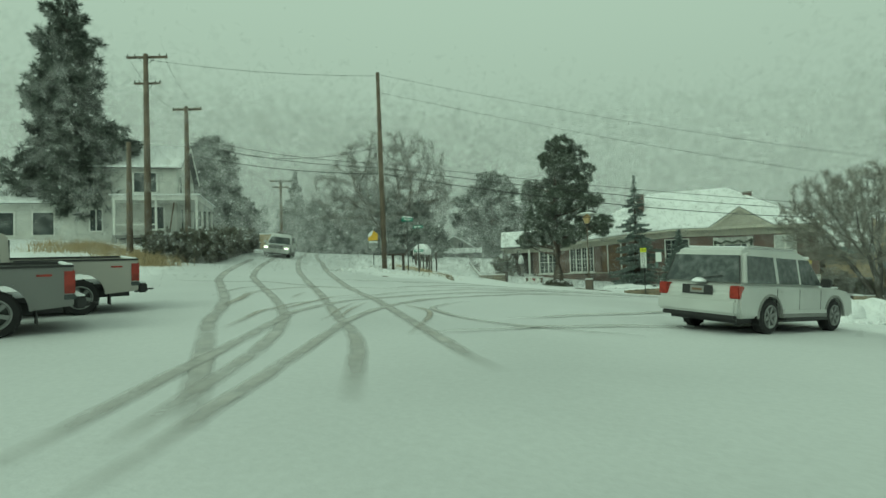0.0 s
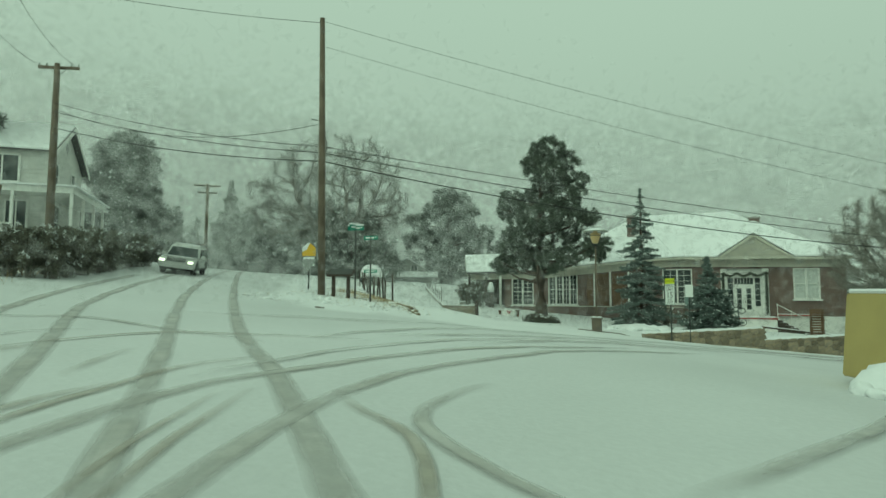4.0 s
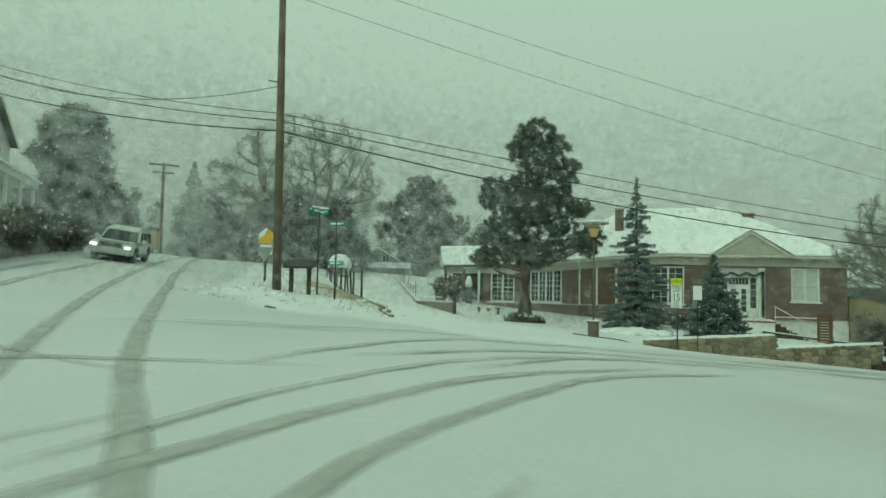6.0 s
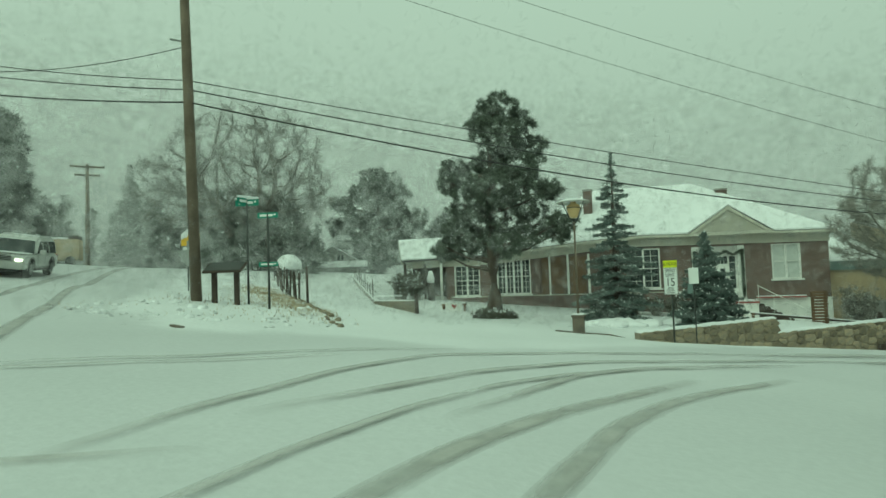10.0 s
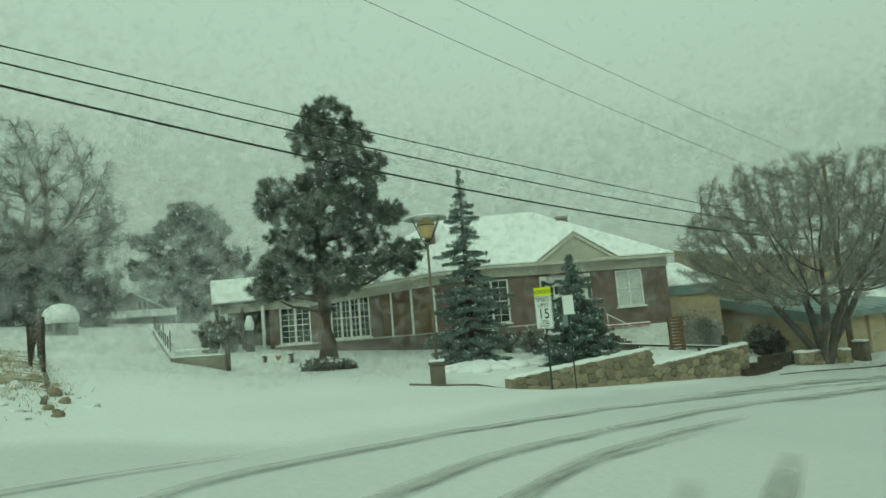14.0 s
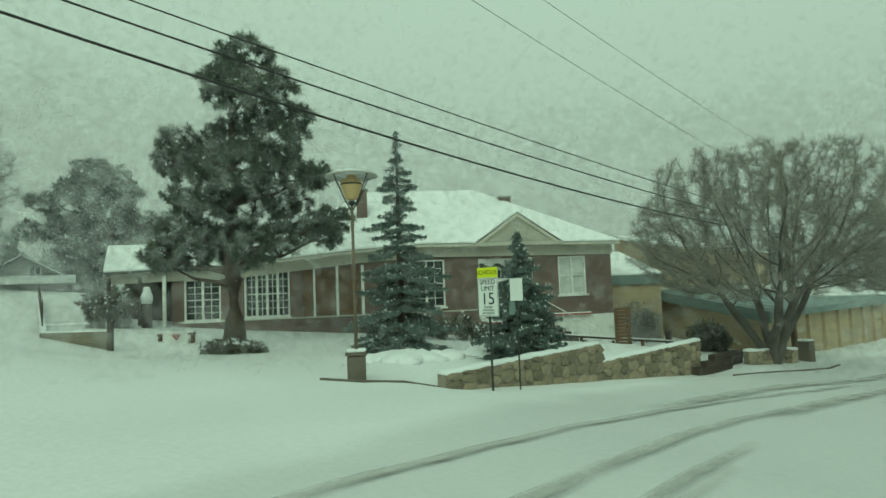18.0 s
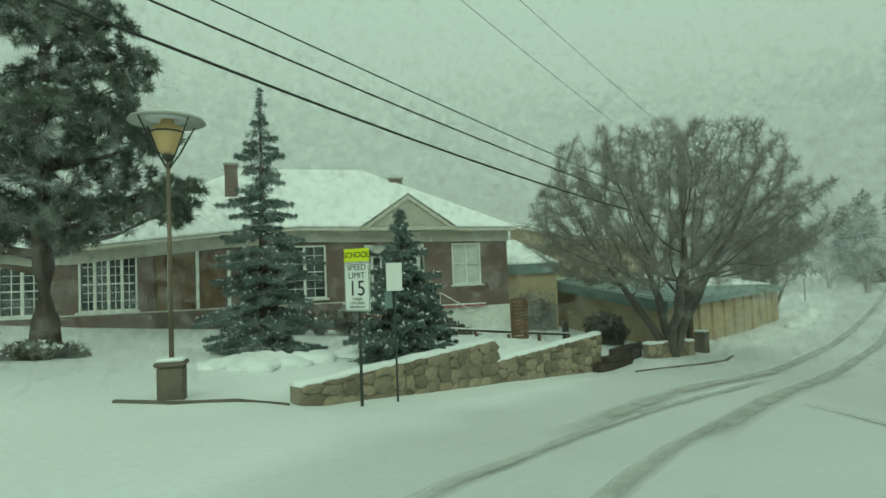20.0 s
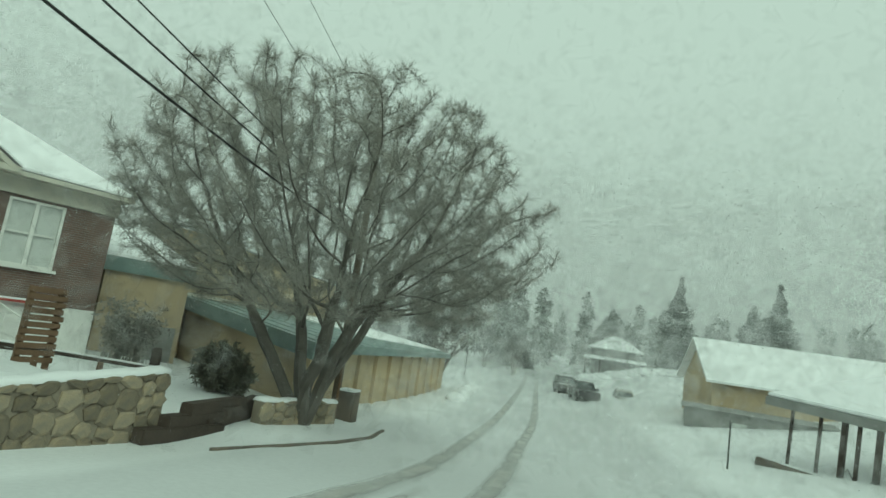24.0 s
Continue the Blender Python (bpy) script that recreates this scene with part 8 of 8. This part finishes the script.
def flake_haze_mat(name, cover, soft):
    """Partly clear white for flakes and added haze; soft haze triangles thin out towards their edges (the mesh's own
    corner weights).
    """
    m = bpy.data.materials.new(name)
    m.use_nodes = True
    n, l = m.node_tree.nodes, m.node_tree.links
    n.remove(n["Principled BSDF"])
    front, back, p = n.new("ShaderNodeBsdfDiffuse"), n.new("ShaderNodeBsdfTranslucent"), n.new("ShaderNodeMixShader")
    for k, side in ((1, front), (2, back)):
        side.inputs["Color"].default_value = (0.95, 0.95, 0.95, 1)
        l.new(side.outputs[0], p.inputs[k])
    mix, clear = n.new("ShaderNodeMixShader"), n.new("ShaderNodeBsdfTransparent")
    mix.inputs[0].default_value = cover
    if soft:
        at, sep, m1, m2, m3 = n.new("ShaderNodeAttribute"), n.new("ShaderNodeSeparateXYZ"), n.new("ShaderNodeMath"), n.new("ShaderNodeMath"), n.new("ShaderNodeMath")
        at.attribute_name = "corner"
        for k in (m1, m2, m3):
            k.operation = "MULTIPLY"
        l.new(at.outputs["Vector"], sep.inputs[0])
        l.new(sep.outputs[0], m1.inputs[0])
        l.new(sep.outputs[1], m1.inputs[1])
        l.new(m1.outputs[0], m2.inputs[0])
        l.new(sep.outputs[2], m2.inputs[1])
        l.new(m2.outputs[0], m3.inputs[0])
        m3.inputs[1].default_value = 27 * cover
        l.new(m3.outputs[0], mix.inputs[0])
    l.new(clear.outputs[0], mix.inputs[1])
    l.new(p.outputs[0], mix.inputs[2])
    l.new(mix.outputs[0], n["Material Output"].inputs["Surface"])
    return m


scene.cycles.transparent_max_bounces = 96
# Haze added as overlapping faint white triangles, far larger than flakes.
haze_triangles = new("air_triangles", tri_mesh("air_triangles", np.concatenate([air_triangles(77, 95000, 0.024, 9.5), air_triangles(79, 40000, 0.024, 50, 64)]), flake_haze_mat("added_haze", 0.087, True)))
haze_triangles.data.attributes.new("corner", "FLOAT_VECTOR", "POINT").data.foreach_set("vector", np.tile(np.eye(3, dtype=np.float32), (len(haze_triangles.data.vertices) // 3, 1)).ravel())
# Normals all point up so the haze is lit evenly.
haze_triangles.data.normals_split_custom_set_from_vertices(np.tile(np.array([[0.0, 0.0, 1.0]], dtype=np.float32), (len(haze_triangles.data.vertices), 1)))
tagged(haze_triangles, "soft translucent triangles added as haze to whiten the distance", "snowfall", kind="stuff")
tagged(new("snowflakes", tri_mesh("snowflakes", air_triangles(78, 90000, 0.0011, 8), flake_haze_mat("falling_snowflakes", 0.6, False))), "single white snowflakes falling over the street", "snowfall", kind="stuff")
